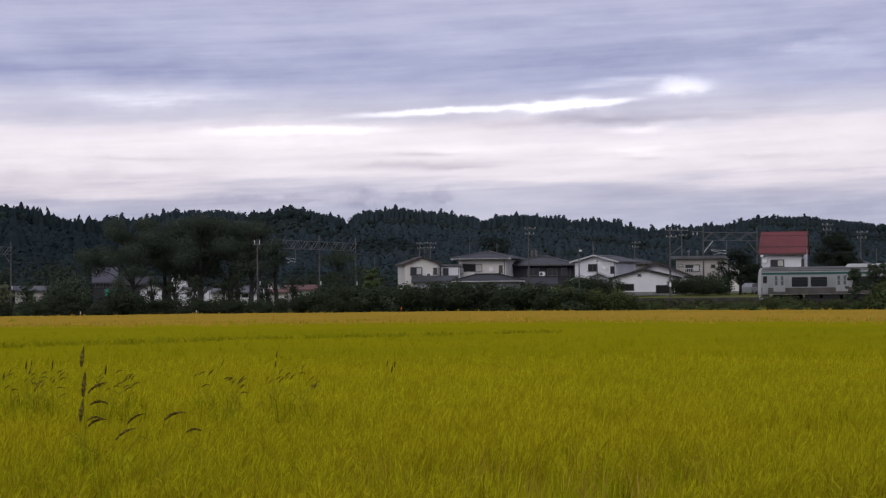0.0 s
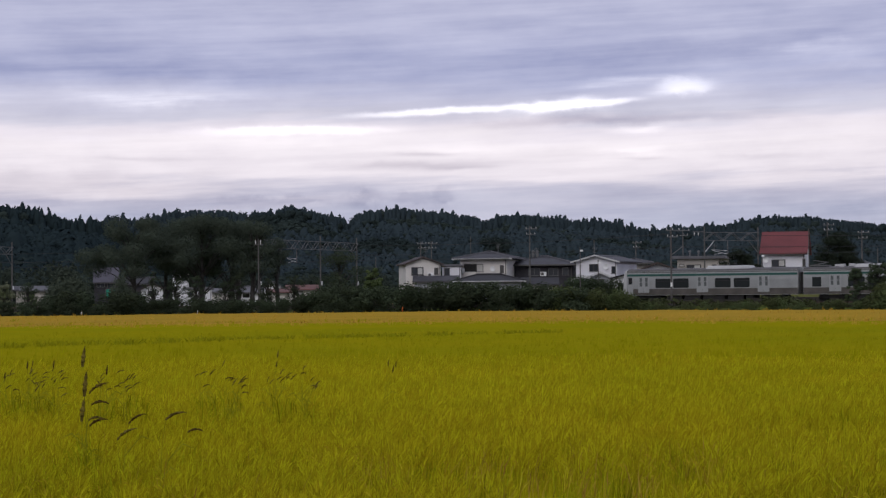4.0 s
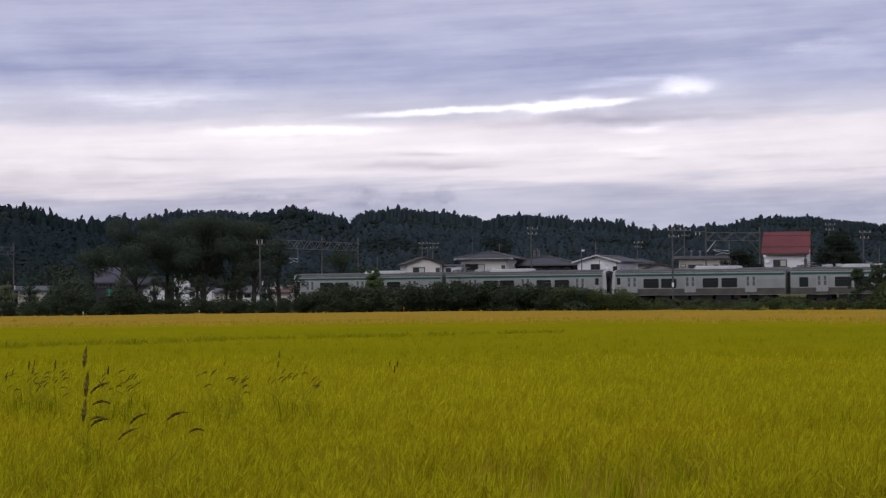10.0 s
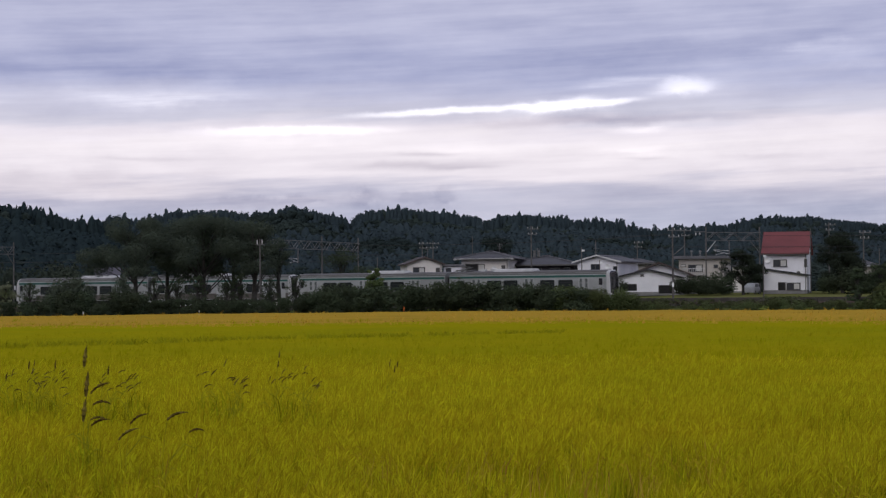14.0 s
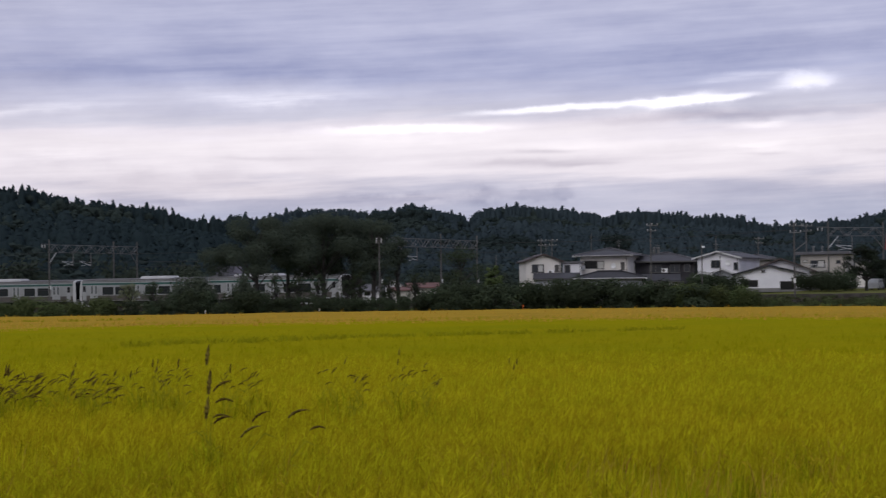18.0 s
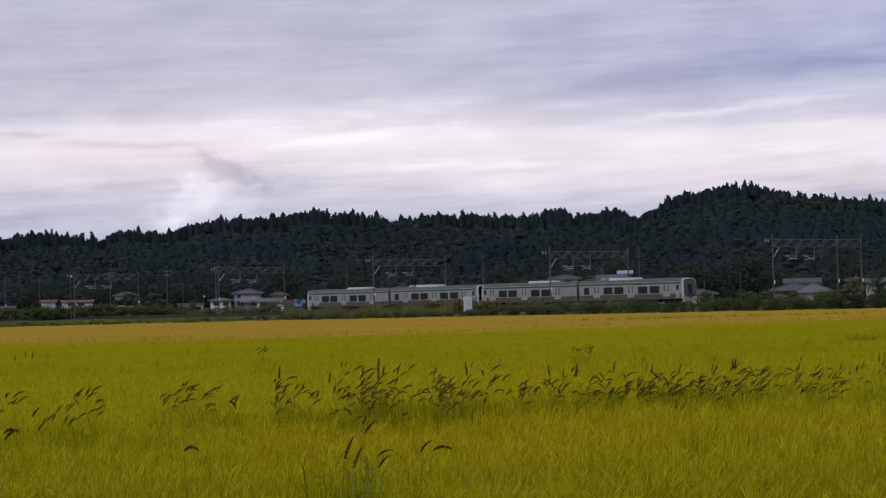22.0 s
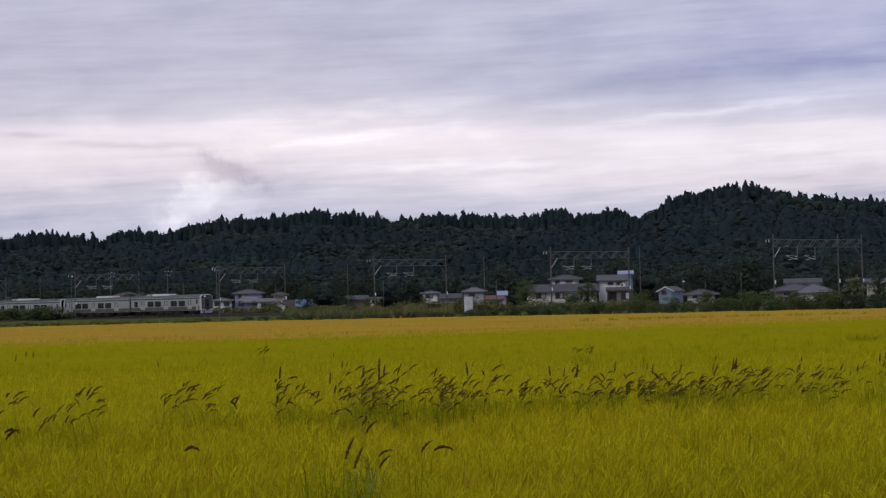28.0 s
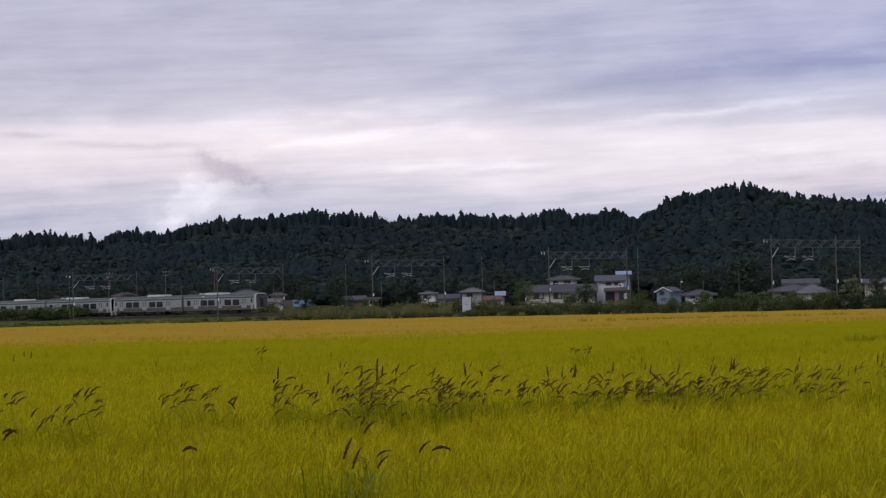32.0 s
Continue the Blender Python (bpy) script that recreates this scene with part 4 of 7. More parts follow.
# doors, windows, end window and cab door along a car, by the side of its cab
CAR_PLAN = {-1: ((-7.32, -0.7, 6.0), (-5.12, -3.1, 1.56, 3.64), (), -8.85), 1: ((-6.6, -0.1, 6.36), (-4.47, -2.3, 2.14, 4.16), (8.3,), -8.6)}


def train_car(cab, label, group):
    """One car, its length along x; cab is -1 (cab at the left end) or 1."""
    c = thing("train_car", label, "train car", group=group)
    flip = pose(0, 0, 0, 0, 0, 0 if cab > 0 else 180)
    part("body", CAR["body"], None, c, "", flip)
    part("roof", CAR["roof"], None, c, "grey train roof", flip)
    w = 1.475
    mirror = lambda x: x * -cab  # layouts are written for a cab at the left
    for side in (-1, 1):
        y = side * (w + 0.006)
        turn = 0 if side < 0 else math.pi
        put = lambda x, z, yy=y, t=turn: pose(mirror(x), yy, z, 0, 0, math.degrees(t))
        part("stripe", CAR["stripe"], None, c, "green stripe under the eaves", pose(-cab * 0.22, side * (w + 0.018), 2.93))
        part("gutter", CAR["gutter"], None, c, "", pose(-cab * 0.22, side * (w - 0.04), 3.30))
        part("sill", CAR["sill"], None, c, "grimy dark grey lower band", pose(-cab * 0.22, side * (w + 0.004), 1.13))
        doors, wins, small, cabx = CAR_PLAN[cab]
        for x in wins:
            win = part("window", CAR["window"], None, c, "dark tinted window", put(x, 2.05))
            part("bar", CAR["bar"], None, win, "", pose(0, 0, 0.22))
        for x in small:
            part("small_window", CAR["small_window"], None, c, "dark tinted window", put(x, 2.05))
        part("sill_line", CAR["sill_line"], None, c, "thin pale line along the sill", pose(-cab * 0.22, side * (w - 0.02), 0.80))
        for x in doors:
            for k in (-0.32, 0.32):
                leaf = part("door_leaf", CAR["leaf"], None, c, "stainless sliding door leaf", put(x + k, 2.0))
                for zz in (0.44, -0.06):
                    part("door_glass", CAR["door_glass"], None, leaf, "", pose(0, -0.012, zz))
        cd = part("cab_door", CAR["cab_door"], None, c, "stainless cab door", put(cabx, 1.9))
        part("cab_door_glass", CAR["cab_glass"], None, cd, "", pose(0, -0.012, 0.42))
    a = part("air_conditioner", CAR["air_conditioner"], None, c, "pale roof air conditioner", pose(mirror(2.0), 0, 0.02))
    part("grille", CAR["grille"], None, a)
    if cab > 0:
        part("pantograph", CAR["pantograph"], None, c, "folded steel pantograph", pose(mirror(8.3), 0, 0.02))
        part("roof_gear", CAR["roof_gear"], None, c, "pale electrical boxes on the roof", pose(mirror(6.6) , 0, 0.02, 0, 0, 0))
    for x in (-6.9, 6.9):
        b = part("bogie", CAR["bogie"], None, c, "black bogie frame", pose(x, 0, 0))
        for k in (-1.05, 1.05):
            part("wheelset", CAR["wheelset"], None, b, "", pose(k, 0, 0))
    part("equipment_box", CAR["equipment_box"], None, c, "black underfloor equipment")
    part("gangway", CAR["gangway"], None, c, "dark rubber gangway bellows", pose(mirror(9.85), 0, 0))
    end = pose(cab * (HALF - 0.45), 0, 0, 0, 0, 0 if cab > 0 else 180)
    f = part("cab_frame", CAR["cab_frame"], None, c, "white surround of the cab end", end)
    part("cab_face", CAR["cab_face"], None, c, "black glazed cab front", end)
    part("skirt", CAR["skirt"], None, c, "white front skirt", end)
    part("coupler", CAR["coupler"], None, c, "", end)
    part("front_door", CAR["door_hood"], None, f)
    for y in (-0.75, 0.75):
        part("headlight", CAR["headlight"], None, f, "round headlight", pose(0.06, y * 1.25, 0.98))
    return c


def FIRST(t):
    """Metres along the line of the departing train's front; it gathers speed to the left."""
    late = min(0.95, max(0.0, 0.062 * (t - 8)))
    return 37.1 + late - 2.39117 * t - 0.373281 * t ** 2 + 0.0070466 * t ** 3 - 0.0003094 * t ** 4 + 4.7556e-06 * t ** 5


def SECOND(t):
    """Metres along the line of the arriving train's front."""
    return -184.5 + 19.8 * (t - 32)


train_one = [train_car(-1 if i % 2 == 0 else 1, "silver electric train car with green stripe on the near track", "cars of the departing train") for i in range(4)]
train_two = [train_car(1 if i % 2 == 0 else -1, "silver electric train car with green stripe on the far track", "cars of the arriving train") for i in range(4)]


def motions():
    times = [0, 1, 2, 3, 4, 5, 6, 7, 8, 9, 10, 11, 12, 13, 14, 15, 16, 17, 18, 19, 20, 21, 22, 23, 24, 25, 26, 27, 28, 29, 30, 31, 32]
    for i, c in enumerate(train_one):
        walk(c, [(t, rail_pose(FIRST(t) + 10 + 20 * i)) for t in times])
    for i, c in enumerate(train_two):
        walk(c, [(t, rail_pose(SECOND(t) - 10 - 20 * i, 3.9)) for t in times])


# ---- shrubs and trees ----
def bush_protos(tag, m, n, size, seed, tall=1.0):
    rng = np.random.default_rng(seed)
    out = []
    for i in range(5):
        lumps = []
        for j in range(13):
            r = rng.uniform(0.11, 0.27)
            a, o = rng.uniform(0, 6.28), rng.uniform(0, 0.34)
            lumps.append(((o * math.cos(a), o * math.sin(a), rng.uniform(0.12, 1.0 - r)), r))
        v, q = leaf_cloud(rng, n, size, lumps)
        v[:, 2] = np.maximum(v[:, 2], 0.0)
        out.append(arrays_mesh(tag, v, q, m))
    return out


BUSH = bush_protos("bush", M_LEAF, 1750, 0.028, 21)
BUSH_DARK = bush_protos("bush", M_LEAF_DARK, 1850, 0.028, 22)
KUDZU = bush_protos("bush", M_LEAF_LIGHT, 1300, 0.036, 23)


def dome_protos(m, n, size, seed):
    """Rounded bushes, grown or clipped to a closed dome with a soft uneven skin."""
    rng = np.random.default_rng(seed)
    out = []
    for _ in range(4):
        lumps = [((0, 0, 0.42), 0.4)]
        for _ in range(22):
            a, o = rng.uniform(0, 6.28), rng.uniform(0.12, 0.36)
            lumps.append(((o * math.cos(a), o * math.sin(a), rng.uniform(0.12, 0.82 - o * 0.9)), rng.uniform(0.12, 0.2)))
        v, q = leaf_cloud(rng, n, size, lumps)
        v[:, 2] = np.maximum(v[:, 2], 0.0)
        out.append(arrays_mesh("bush", v, q, m))
    return out


DOME = dome_protos(M_LEAF_DARK, 3200, 0.026, 25)
DOME_SHADE = dome_protos(M_SHADE_LEAF, 3200, 0.026, 26)
veg = random.Random(5)


def bush(az, d, w, h, protos, label, group="shrubs along the field's edge", z=None, category="bush"):
    me = veg.choice(protos)
    ob = tagged(new("bush", me), label, category, group)
    p = polar(az, d, 0.15 if z is None else z)
    ob.matrix_basis = Matrix.Translation(p) @ Matrix.Rotation(veg.uniform(0, 6.28), 4, "Z") @ Matrix.Diagonal((w, w, h, 1))
    return ob


def bank_weeds(rows, proto, m, label, step, seed, wide=1.0, depth=1):
    """Low scrub that nobody could count: one sheet of leafy mounds."""
    rng = np.random.default_rng(seed)
    vs, qs, k = [], [], 0
    a = rows[0][0]
    while a < rows[-1][0]:
        top, more = lerp_table(a, [(r[0], r[2]) for r in rows]), lerp_table(a, [(r[0], r[1]) for r in rows])
        for _ in range(depth):
            v, q = proto[rng.integers(len(proto))]
            h = top * rng.uniform(0.7, 1.25)
            w = max(1.8, h * rng.uniform(1.2, 1.9)) * wide
            t = rng.uniform(0, 6.28)
            p = polar(a + rng.uniform(-0.2, 0.2), lerp_table(a, FIELD_EDGE) + more + rng.uniform(0.4, 4.5), 0.12)
            rot = np.array([[math.cos(t) * w, -math.sin(t) * w, 0], [math.sin(t) * w, math.cos(t) * w, 0], [0, 0, h]])
            vs.append(v @ rot.T + np.array(p))
            qs.append(q + k)
            k += len(v)
        a += step * rng.uniform(0.8, 1.2)
    solid("bank_weeds", arrays_mesh("bank_weeds", np.concatenate(vs), np.concatenate(qs), m), m, label, "weeds", kind="stuff")


def mounds(n, size, seed):
    rng = np.random.default_rng(seed)
    out = []
    for _ in range(5):
        lumps = []
        for _ in range(11):
            r = rng.uniform(0.12, 0.28)
            a, o = rng.uniform(0, 6.28), rng.uniform(0, 0.36)
            lumps.append(((o * math.cos(a), o * math.sin(a), rng.uniform(0.1, 1.0 - r)), r))
        v, q = leaf_cloud(rng, n, size, lumps)
        v[:, 2] = np.maximum(v[:, 2], 0.0)
        out.append((v, q))
    return out


MOUND = mounds(430, 0.047, 24)


def belt(rows, protos, label, step, depth, seed, wide=1.0):
    """A ragged row of shrubs: rows of (bearing, extra distance beyond the field, height of its top)."""
    veg.seed(seed)
    a = rows[0][0]
    while a < rows[-1][0]:
        top = lerp_table(a, [(r[0], r[2]) for r in rows])
        more = lerp_table(a, [(r[0], r[1]) for r in rows])
        if top > 0.35:
            for _ in range(depth):
                d = lerp_table(a, FIELD_EDGE) + more + veg.uniform(0.6, 5.0)
                h = top * veg.uniform(0.88, 1.14)
                bush(a + veg.uniform(-0.15, 0.15), d, max(1.8, h * veg.uniform(1.1, 1.6)) * wide, h, protos, label)
        a += step * 1.45 * veg.uniform(0.75, 1.25)


belt(((-15, 3, 3.2), (-13.2, 3, 3.4), (-12.5, 4, 1.6), (-11.5, 4, 1.5), (-10.6, 3, 1.3), (-10.0, 2, 1.9), (-9.8, 2, 1.3), (-7, 2, 1.25), (-6.2, 2, 1.5), (-5.6, 3, 2.3), (-5.0, 3, 2.7), (-4.2, 4, 3.0), (-3.6, 4, 3.1)),
     BUSH, "green roadside shrub beside the rice field", 0.42, 2, 31)
belt(((-3.9, 3, 2.9), (-2.6, 4, 3.25), (-1.0, 4, 3.3), (0.4, 4, 3.2), (1.3, 4, 3.1), (1.9, 5, 3.4), (2.5, 4, 3.0), (3.7, 4, 2.9), (4.1, 5, 2.3), (4.9, 5, 2.1)), BUSH_DARK, "dense dark green shrub in a thick hedge", 0.36, 2, 32)
belt(((4.9, 4, 1.9), (6, 5, 2.0), (7, 5, 1.8), (8, 5, 2.1), (9.1, 6, 1.7), (9.6, 6, 2.6), (10.1, 6, 2.6), (10.4, 6, 1.7), (11.0, 6, 2.6), (11.7, 6, 2.8), (12.2, 5, 1.8), (13, 5, 1.6), (13.9, 5, 2.2)), BUSH_DARK, "dark shrub in the shade of trees", 0.40, 2, 33)
belt(((13.9, 4, 2.4), (14.6, 4, 2.0), (15.8, 4, 2.2), (16.6, 4, 2.6), (17.2, 4, 1.9), (18.5, 4, 1.7), (19.3, 4, 1.6)), BUSH, "mixed green shrub beside the rice field", 0.42, 2, 34)
belt(((19.3, 5, 1.9), (21, 6, 1.7), (23, 6, 1.7), (24.6, 6, 1.3), (26, 7, 1.2), (28, 8, 1.2), (30, 8, 1.2), (33, 8, 1.0), (35.5, 8, 0.9)), BUSH, "low green shrub below the railway bank", 0.36, 2, 35)
bank_weeds(((29.5, 1, 0.6), (31, 1, 0.85), (33, 1, 1.0), (35, 1, 0.95), (37, 1, 1.0), (40, 1, 1.0), (43, 1, 1.0)), MOUND, M_LEAF_LIGHT, "pale green creeper-covered bank beside the rice", 0.30, 36, 1.5, 2)
bank_weeds(((-9.6, 1, 0.6), (-6, 1, 0.7), (-3, 1, 0.6), (4, 1, 0.5), (13, 1, 0.6), (20, 1, 0.7), (29, 1, 0.5)), MOUND, M_LEAF_LIGHT, "low pale green weeds at the foot of shrubs", 0.55, 37, 1.3, 1)


def reeds():
    """The stand of reeds on the bank, many thin blades."""
    rng = np.random.default_rng(41)
    n = 5200
    a = rng.uniform(25.5, 30.6, n)
    edge = np.interp(a, [p[0] for p in FIELD_EDGE], [p[1] for p in FIELD_EDGE])
    d = edge + rng.uniform(12, 30, n)
    x, y = -d * np.sin(np.radians(a)), d * np.cos(np.radians(a))
    h = (1.75 + 0.25 * np.sin(a * 5)) * rng.uniform(0.7, 1.1, n)
    t = rng.uniform(0, 6.28, n)
    w = 0.05
    lx, ly = rng.normal(0.12, 0.2, n), rng.normal(0, 0.2, n)
    v = np.stack([np.stack([x - w * np.cos(t), y - w * np.sin(t), np.full(n, 0.2)], 1), np.stack([x + w * np.cos(t), y + w * np.sin(t), np.full(n, 0.2)], 1),
                  np.stack([x + lx * 0.4 + w * np.cos(t), y + ly * 0.4, h * 0.6], 1), np.stack([x + lx, y + ly, h], 1)], 1).reshape(-1, 3)
    solid("reeds", arrays_mesh("reeds", v, np.arange(n * 4).reshape(n, 4), M_REED), M_REED, "stand of dull yellow-green reeds on the bank", "reeds", kind="stuff")


reeds()

# weeds that hide the ballast, along the near shoulder of the line
bank_weeds(((-15, 38, 1.5), (-10, 38, 1.45), (-7, 38, 1.35), (-4.5, 40, 1.6), (-3, 42, 1.8)), MOUND, M_LEAF, "low green scrub on the railway bank", 0.3, 38, 1.4, 1)
bank_weeds(((-14, 12, 0.9), (-9, 14, 0.8), (-4.5, 16, 1.1)), MOUND, M_LEAF_LIGHT, "pale green weeds on the railway bank", 0.8, 39, 1.5, 1)
bank_weeds(((12, 26, 1.3), (15, 34, 1.5), (20, 48, 1.3), (25, 58, 1.1), (29, 66, 1.0)), MOUND, M_LEAF, "low green scrub on the railway bank", 0.55, 40, 1.4, 1)


bank_weeds(((33.6, 186, 2.0), (36, 190, 2.6), (38, 190, 2.5), (43, 192, 2.4)), MOUND, M_LEAF, "dull green scrub in front of far houses", 0.22, 45, 1.3, 2)
bank_weeds(((20.0, 96, 1.6), (22, 104, 1.5), (23.8, 112, 1.6), (25, 114, 2.0), (26, 120, 1.8), (30, 150, 1.6), (33.6, 170, 1.6)), MOUND, M_REED, "dull yellow-green scrub in front of village houses", 0.25, 46, 1.3, 2)


def tree(az, d, height, crown_w, crown_from, label, m=M_LEAF_DARK, n=1500, leaf=0.12, seed=1, z=0.3, bare=0.0, group="", lean=0.0):
    """A tapered trunk, limbs that reach into the crown, and many small leaves in uneven masses."""
    rng = np.random.default_rng(seed)
    t = thing("tree", label, "tree", Matrix.Translation(polar(az, d, z)) @ Matrix.Rotation(radians(az), 4, "Z"), group)
    s = Shape()
    r0 = 0.022 * height + 0.06
    top = Vector((lean, 0, height * 0.82))
    s.tube([(0, 0, -0.3), (lean * 0.2, 0.05, height * 0.3), (lean * 0.6, -0.05, height * 0.58), top], [r0 * 1.25, r0 * 0.85, r0 * 0.5, r0 * 0.12], 7)
    lumps = []
    small = height < 6.0
    k = 38 if small else 22
    for i in range(k):
        a = i * 2.4 + rng.uniform(-0.4, 0.4)
        f = rng.uniform(0.12, 1.0)
        zz = crown_from + (height - crown_from) * f
        reach = crown_w / 2 * math.sqrt(max(0.06, 1 - (f - 0.35) ** 2 / 0.48)) * rng.uniform(0.45, 0.8)
        tip = Vector((math.cos(a) * reach + lean, math.sin(a) * reach, zz))
        root = Vector((lean * 0.4, 0, max(height * 0.2, zz - 0.3 * height)))
        mid = root.lerp(tip, 0.5) + Vector((0, 0, 0.06 * height))
        s.tube([root, mid, mid.lerp(tip, 0.6)], [r0 * 0.32, r0 * 0.2, r0 * 0.06], 5)
        lumps.append((tuple(tip), (0.68 if small else 1.0) * rng.uniform(0.13, 0.21) * min(crown_w, (height - crown_from) * 1.4)))
    for _ in range(9):
        f = rng.uniform(0.35, 0.9)
        a, o = rng.uniform(0, 6.28), rng.uniform(0, 0.2) * crown_w
        lumps.append(((math.cos(a) * o + lean, math.sin(a) * o, crown_from + (height - crown_from) * f), rng.uniform(0.11, 0.17) * min(crown_w, (height - crown_from) * 1.4)))
    part("trunk", s, M_BARK, t, "dark tapered trunk with limbs")
    v, q = leaf_cloud(rng, int(n * 3.4 * (1 - bare)), leaf * 0.72, lumps, 0.62)
    part("crown", arrays_mesh("crown", v, q, m), m, t)
    return t


tree(9.45, 186, 9.0, 11.6, 3.0, "broad dark tree with a spreading crown beside the rice", m=M_CROWN, n=8200, seed=51)
tree(7.4, 189, 9.5, 12.0, 3.1, "tall dark tree with a spreading crown beside the rice", n=8600, seed=52, m=M_CROWN)
tree(8.5, 195, 9.2, 10.5, 3.0, "dark tree standing between two larger crowns", n=7400, seed=53, m=M_CROWN)
tree(6.5, 193, 9.1, 8.6, 3.6, "dark leafy tree beside a larger spreading crown", n=6200, seed=61, m=M_CROWN)
tree(5.9, 188, 9.2, 6.0, 3.8, "slender thinly leaved tree with a leaning trunk", n=2600, seed=54, lean=0.5, m=M_CROWN)
tree(5.1, 191, 7.6, 4.0, 3.4, "slender tree with sparse upper leaves", n=1200, seed=55, lean=-0.3, m=M_CROWN)
tree(2.2, 178, 4.4, 2.6, 0.8, "young leafy tree rising from the hedge", m=M_LEAF, n=1100, seed=56)
tree(3.2, 236, 7.5, 6.5, 2.0, "vine-grown thicket beyond the railway", n=1500, seed=57)
tree(-1.6, 305, 10.8, 9, 3.0, "round dark tree rising behind houses", n=1700, seed=58, leaf=0.28, m=M_BROAD)
tree(-9.05, 227, 5.0, 6.6, 1.3, "dark spreading pine in a house garden", n=3400, seed=59, m=M_EVERGREEN, z=1.8)
tree(-12.0, 231, 7.0, 6.4, 0.2, "tall bushy dark evergreen beside a house", n=7000, seed=60, m=M_EVERGREEN, z=1.8)
tree(-13.1, 171, 4.4, 3.2, 0.6, "young leafy tree between field and railway", m=M_LEAF_DARK, n=1300, seed=62)
tree(-12.45, 170, 3.8, 2.2, 0.6, "slim young tree between field and railway", m=M_LEAF_DARK, n=800, seed=63)
tree(23.2, 296, 4.6, 5, 0.5, "dull green garden tree in the village", n=1000, seed=66, m=M_LEAF)
tree(21.3, 297, 4.2, 4, 0.5, "yellowish green garden tree in the village", n=900, seed=67, m=M_LEAF)
tree(34.9, 388, 4.5, 16, 0.2, "wide dull green tree beyond the railway", n=5200, seed=68, m=M_SHADE_LEAF, leaf=0.2)
tree(13.3, 196, 3.4, 3.0, 0.3, "pale feathery shrub tree by the bank", n=1000, seed=69, m=M_FEATHER, leaf=0.09)
tree(29.9, 352, 4.6, 5, 0.4, "dark green tree beside a blue shed", n=900, seed=70)
tree(37.9, 410, 5.0, 7, 0.5, "dark tree mass at the village end", n=900, seed=71, leaf=0.3)

for _a, _h, _w, _s in ((8.9, 4.2, 2.4, 81), (8.2, 3.6, 2.8, 82), (7.6, 3.9, 2.2, 83), (6.7, 3.4, 2.6, 84), (6.3, 4.0, 2.0, 85), (5.4, 3.5, 2.4, 86), (4.6, 3.8, 2.6, 87), (12.6, 3.2, 2.6, 88)):
    tree(_a, 172, _h, _w, 1.0, "thin sapling with sparse leaves in the hedge", n=420, seed=_s, leaf=0.085, z=0.25, group="saplings before the railway")

for _a, _d, _w, _h in ((9.2, 171, 3.2, 1.9), (10.4, 170, 3.4, 1.8), (8.5, 170, 3.4, 1.9), (7.0, 171, 4.2, 1.9), (5.9, 171, 4, 1.8), (4.2, 172, 4, 2.5), (3.4, 172, 4.5, 3.3)):
    bush(_a, _d, _w, _h, BUSH_DARK, "large dark rounded shrub beside the rice field")

for _a, _d, _w, _h in ((11.5, 168, 4.2, 5.6), (11.1, 167, 3.4, 5.0), (11.9, 168, 2.8, 3.6), (9.88, 169, 2.4, 5.2), (9.62, 169, 1.8, 3.9)):
    bush(_a, _d, _w, _h, DOME_SHADE, "tall rounded dark shrub at the rice field's edge")

for _a, _d, _w, _h in ((-7.25, 224, 3.6, 2.5), (-7.7, 226, 4.6, 2.6), (-8.0, 223, 3.4, 2.2), (-4.6, 222, 4.0, 2.6), (-4.1, 221, 3.4, 2.8), (-8.4, 225, 4.0, 3.0), (-5.1, 221, 4.2, 2.2), (-12.3, 224, 5.6, 3.6), (-12.9, 223, 3.6, 2.8), (-11.6, 226, 3.4, 2.6), (-13.5, 226, 4.0, 3.4)):
    bush(_a, _d, _w * 1.15, _h * 1.15, DOME, "rounded dark green garden bush beyond the railway", "garden bushes beyond the railway", z=1.75)

veg.seed(44)
for _k in range(34):
    _a = 14.5 + _k * 0.76 + veg.uniform(-0.2, 0.2)
    _p = rail_at(-62 - (_a - 14.5) * 7.6, 9 + veg.uniform(0, 9))[0]
    _az = math.degrees(math.atan2(-_p.x, _p.y))
    bush(_az, _p.xy.length, veg.uniform(2.2, 4.6), veg.uniform(1.6, 3.4), BUSH if _k % 5 else BUSH_DARK, "garden shrub beyond the railway", "shrubs beyond the railway")


# ---- houses ----
W_CREAM = mat("cream_siding", (0.70, 0.665, 0.62), 0.8, 0.07, 0.5, 0.15, obj=0.05)
W_WHITE = mat("white_siding", (0.78, 0.775, 0.80), 0.8, 0.06, 0.5, 0.15, obj=0.05)
W_GREY = mat("grey_siding", (0.36, 0.37, 0.40), 0.8, 0.1, 0.5, 0.15, obj=0.08)
W_TAN = mat("tan_render", (0.42, 0.39, 0.35), 0.85, 0.1, 0.5, 0.15, obj=0.08)
W_DARK = mat("dark_timber", (0.045, 0.043, 0.05), 0.8, 0.2, 0.8, 0.2)
W_BROWN = mat("brown_siding", (0.23, 0.18, 0.15), 0.8, 0.12, 0.6, 0.15)
W_BLUE = mat("blue_grey_siding", (0.20, 0.26, 0.34), 0.8, 0.1, 0.6, 0.1)
W_LILAC = mat("lilac_render", (0.30, 0.30, 0.42), 0.8, 0.1, 0.6, 0.1)
W_PINK = mat("pink_render", (0.52, 0.36, 0.32), 0.85, 0.1, 0.6, 0.1)
W_PALEBLUE = mat("pale_blue_sheet", (0.48, 0.52, 0.60), 0.6, 0.08, 0.6, 0.1)
R_SLATE = mat("slate_roof", (0.058, 0.057, 0.064), 0.65, 0.15, 0.7, 0.3, obj=0.1)
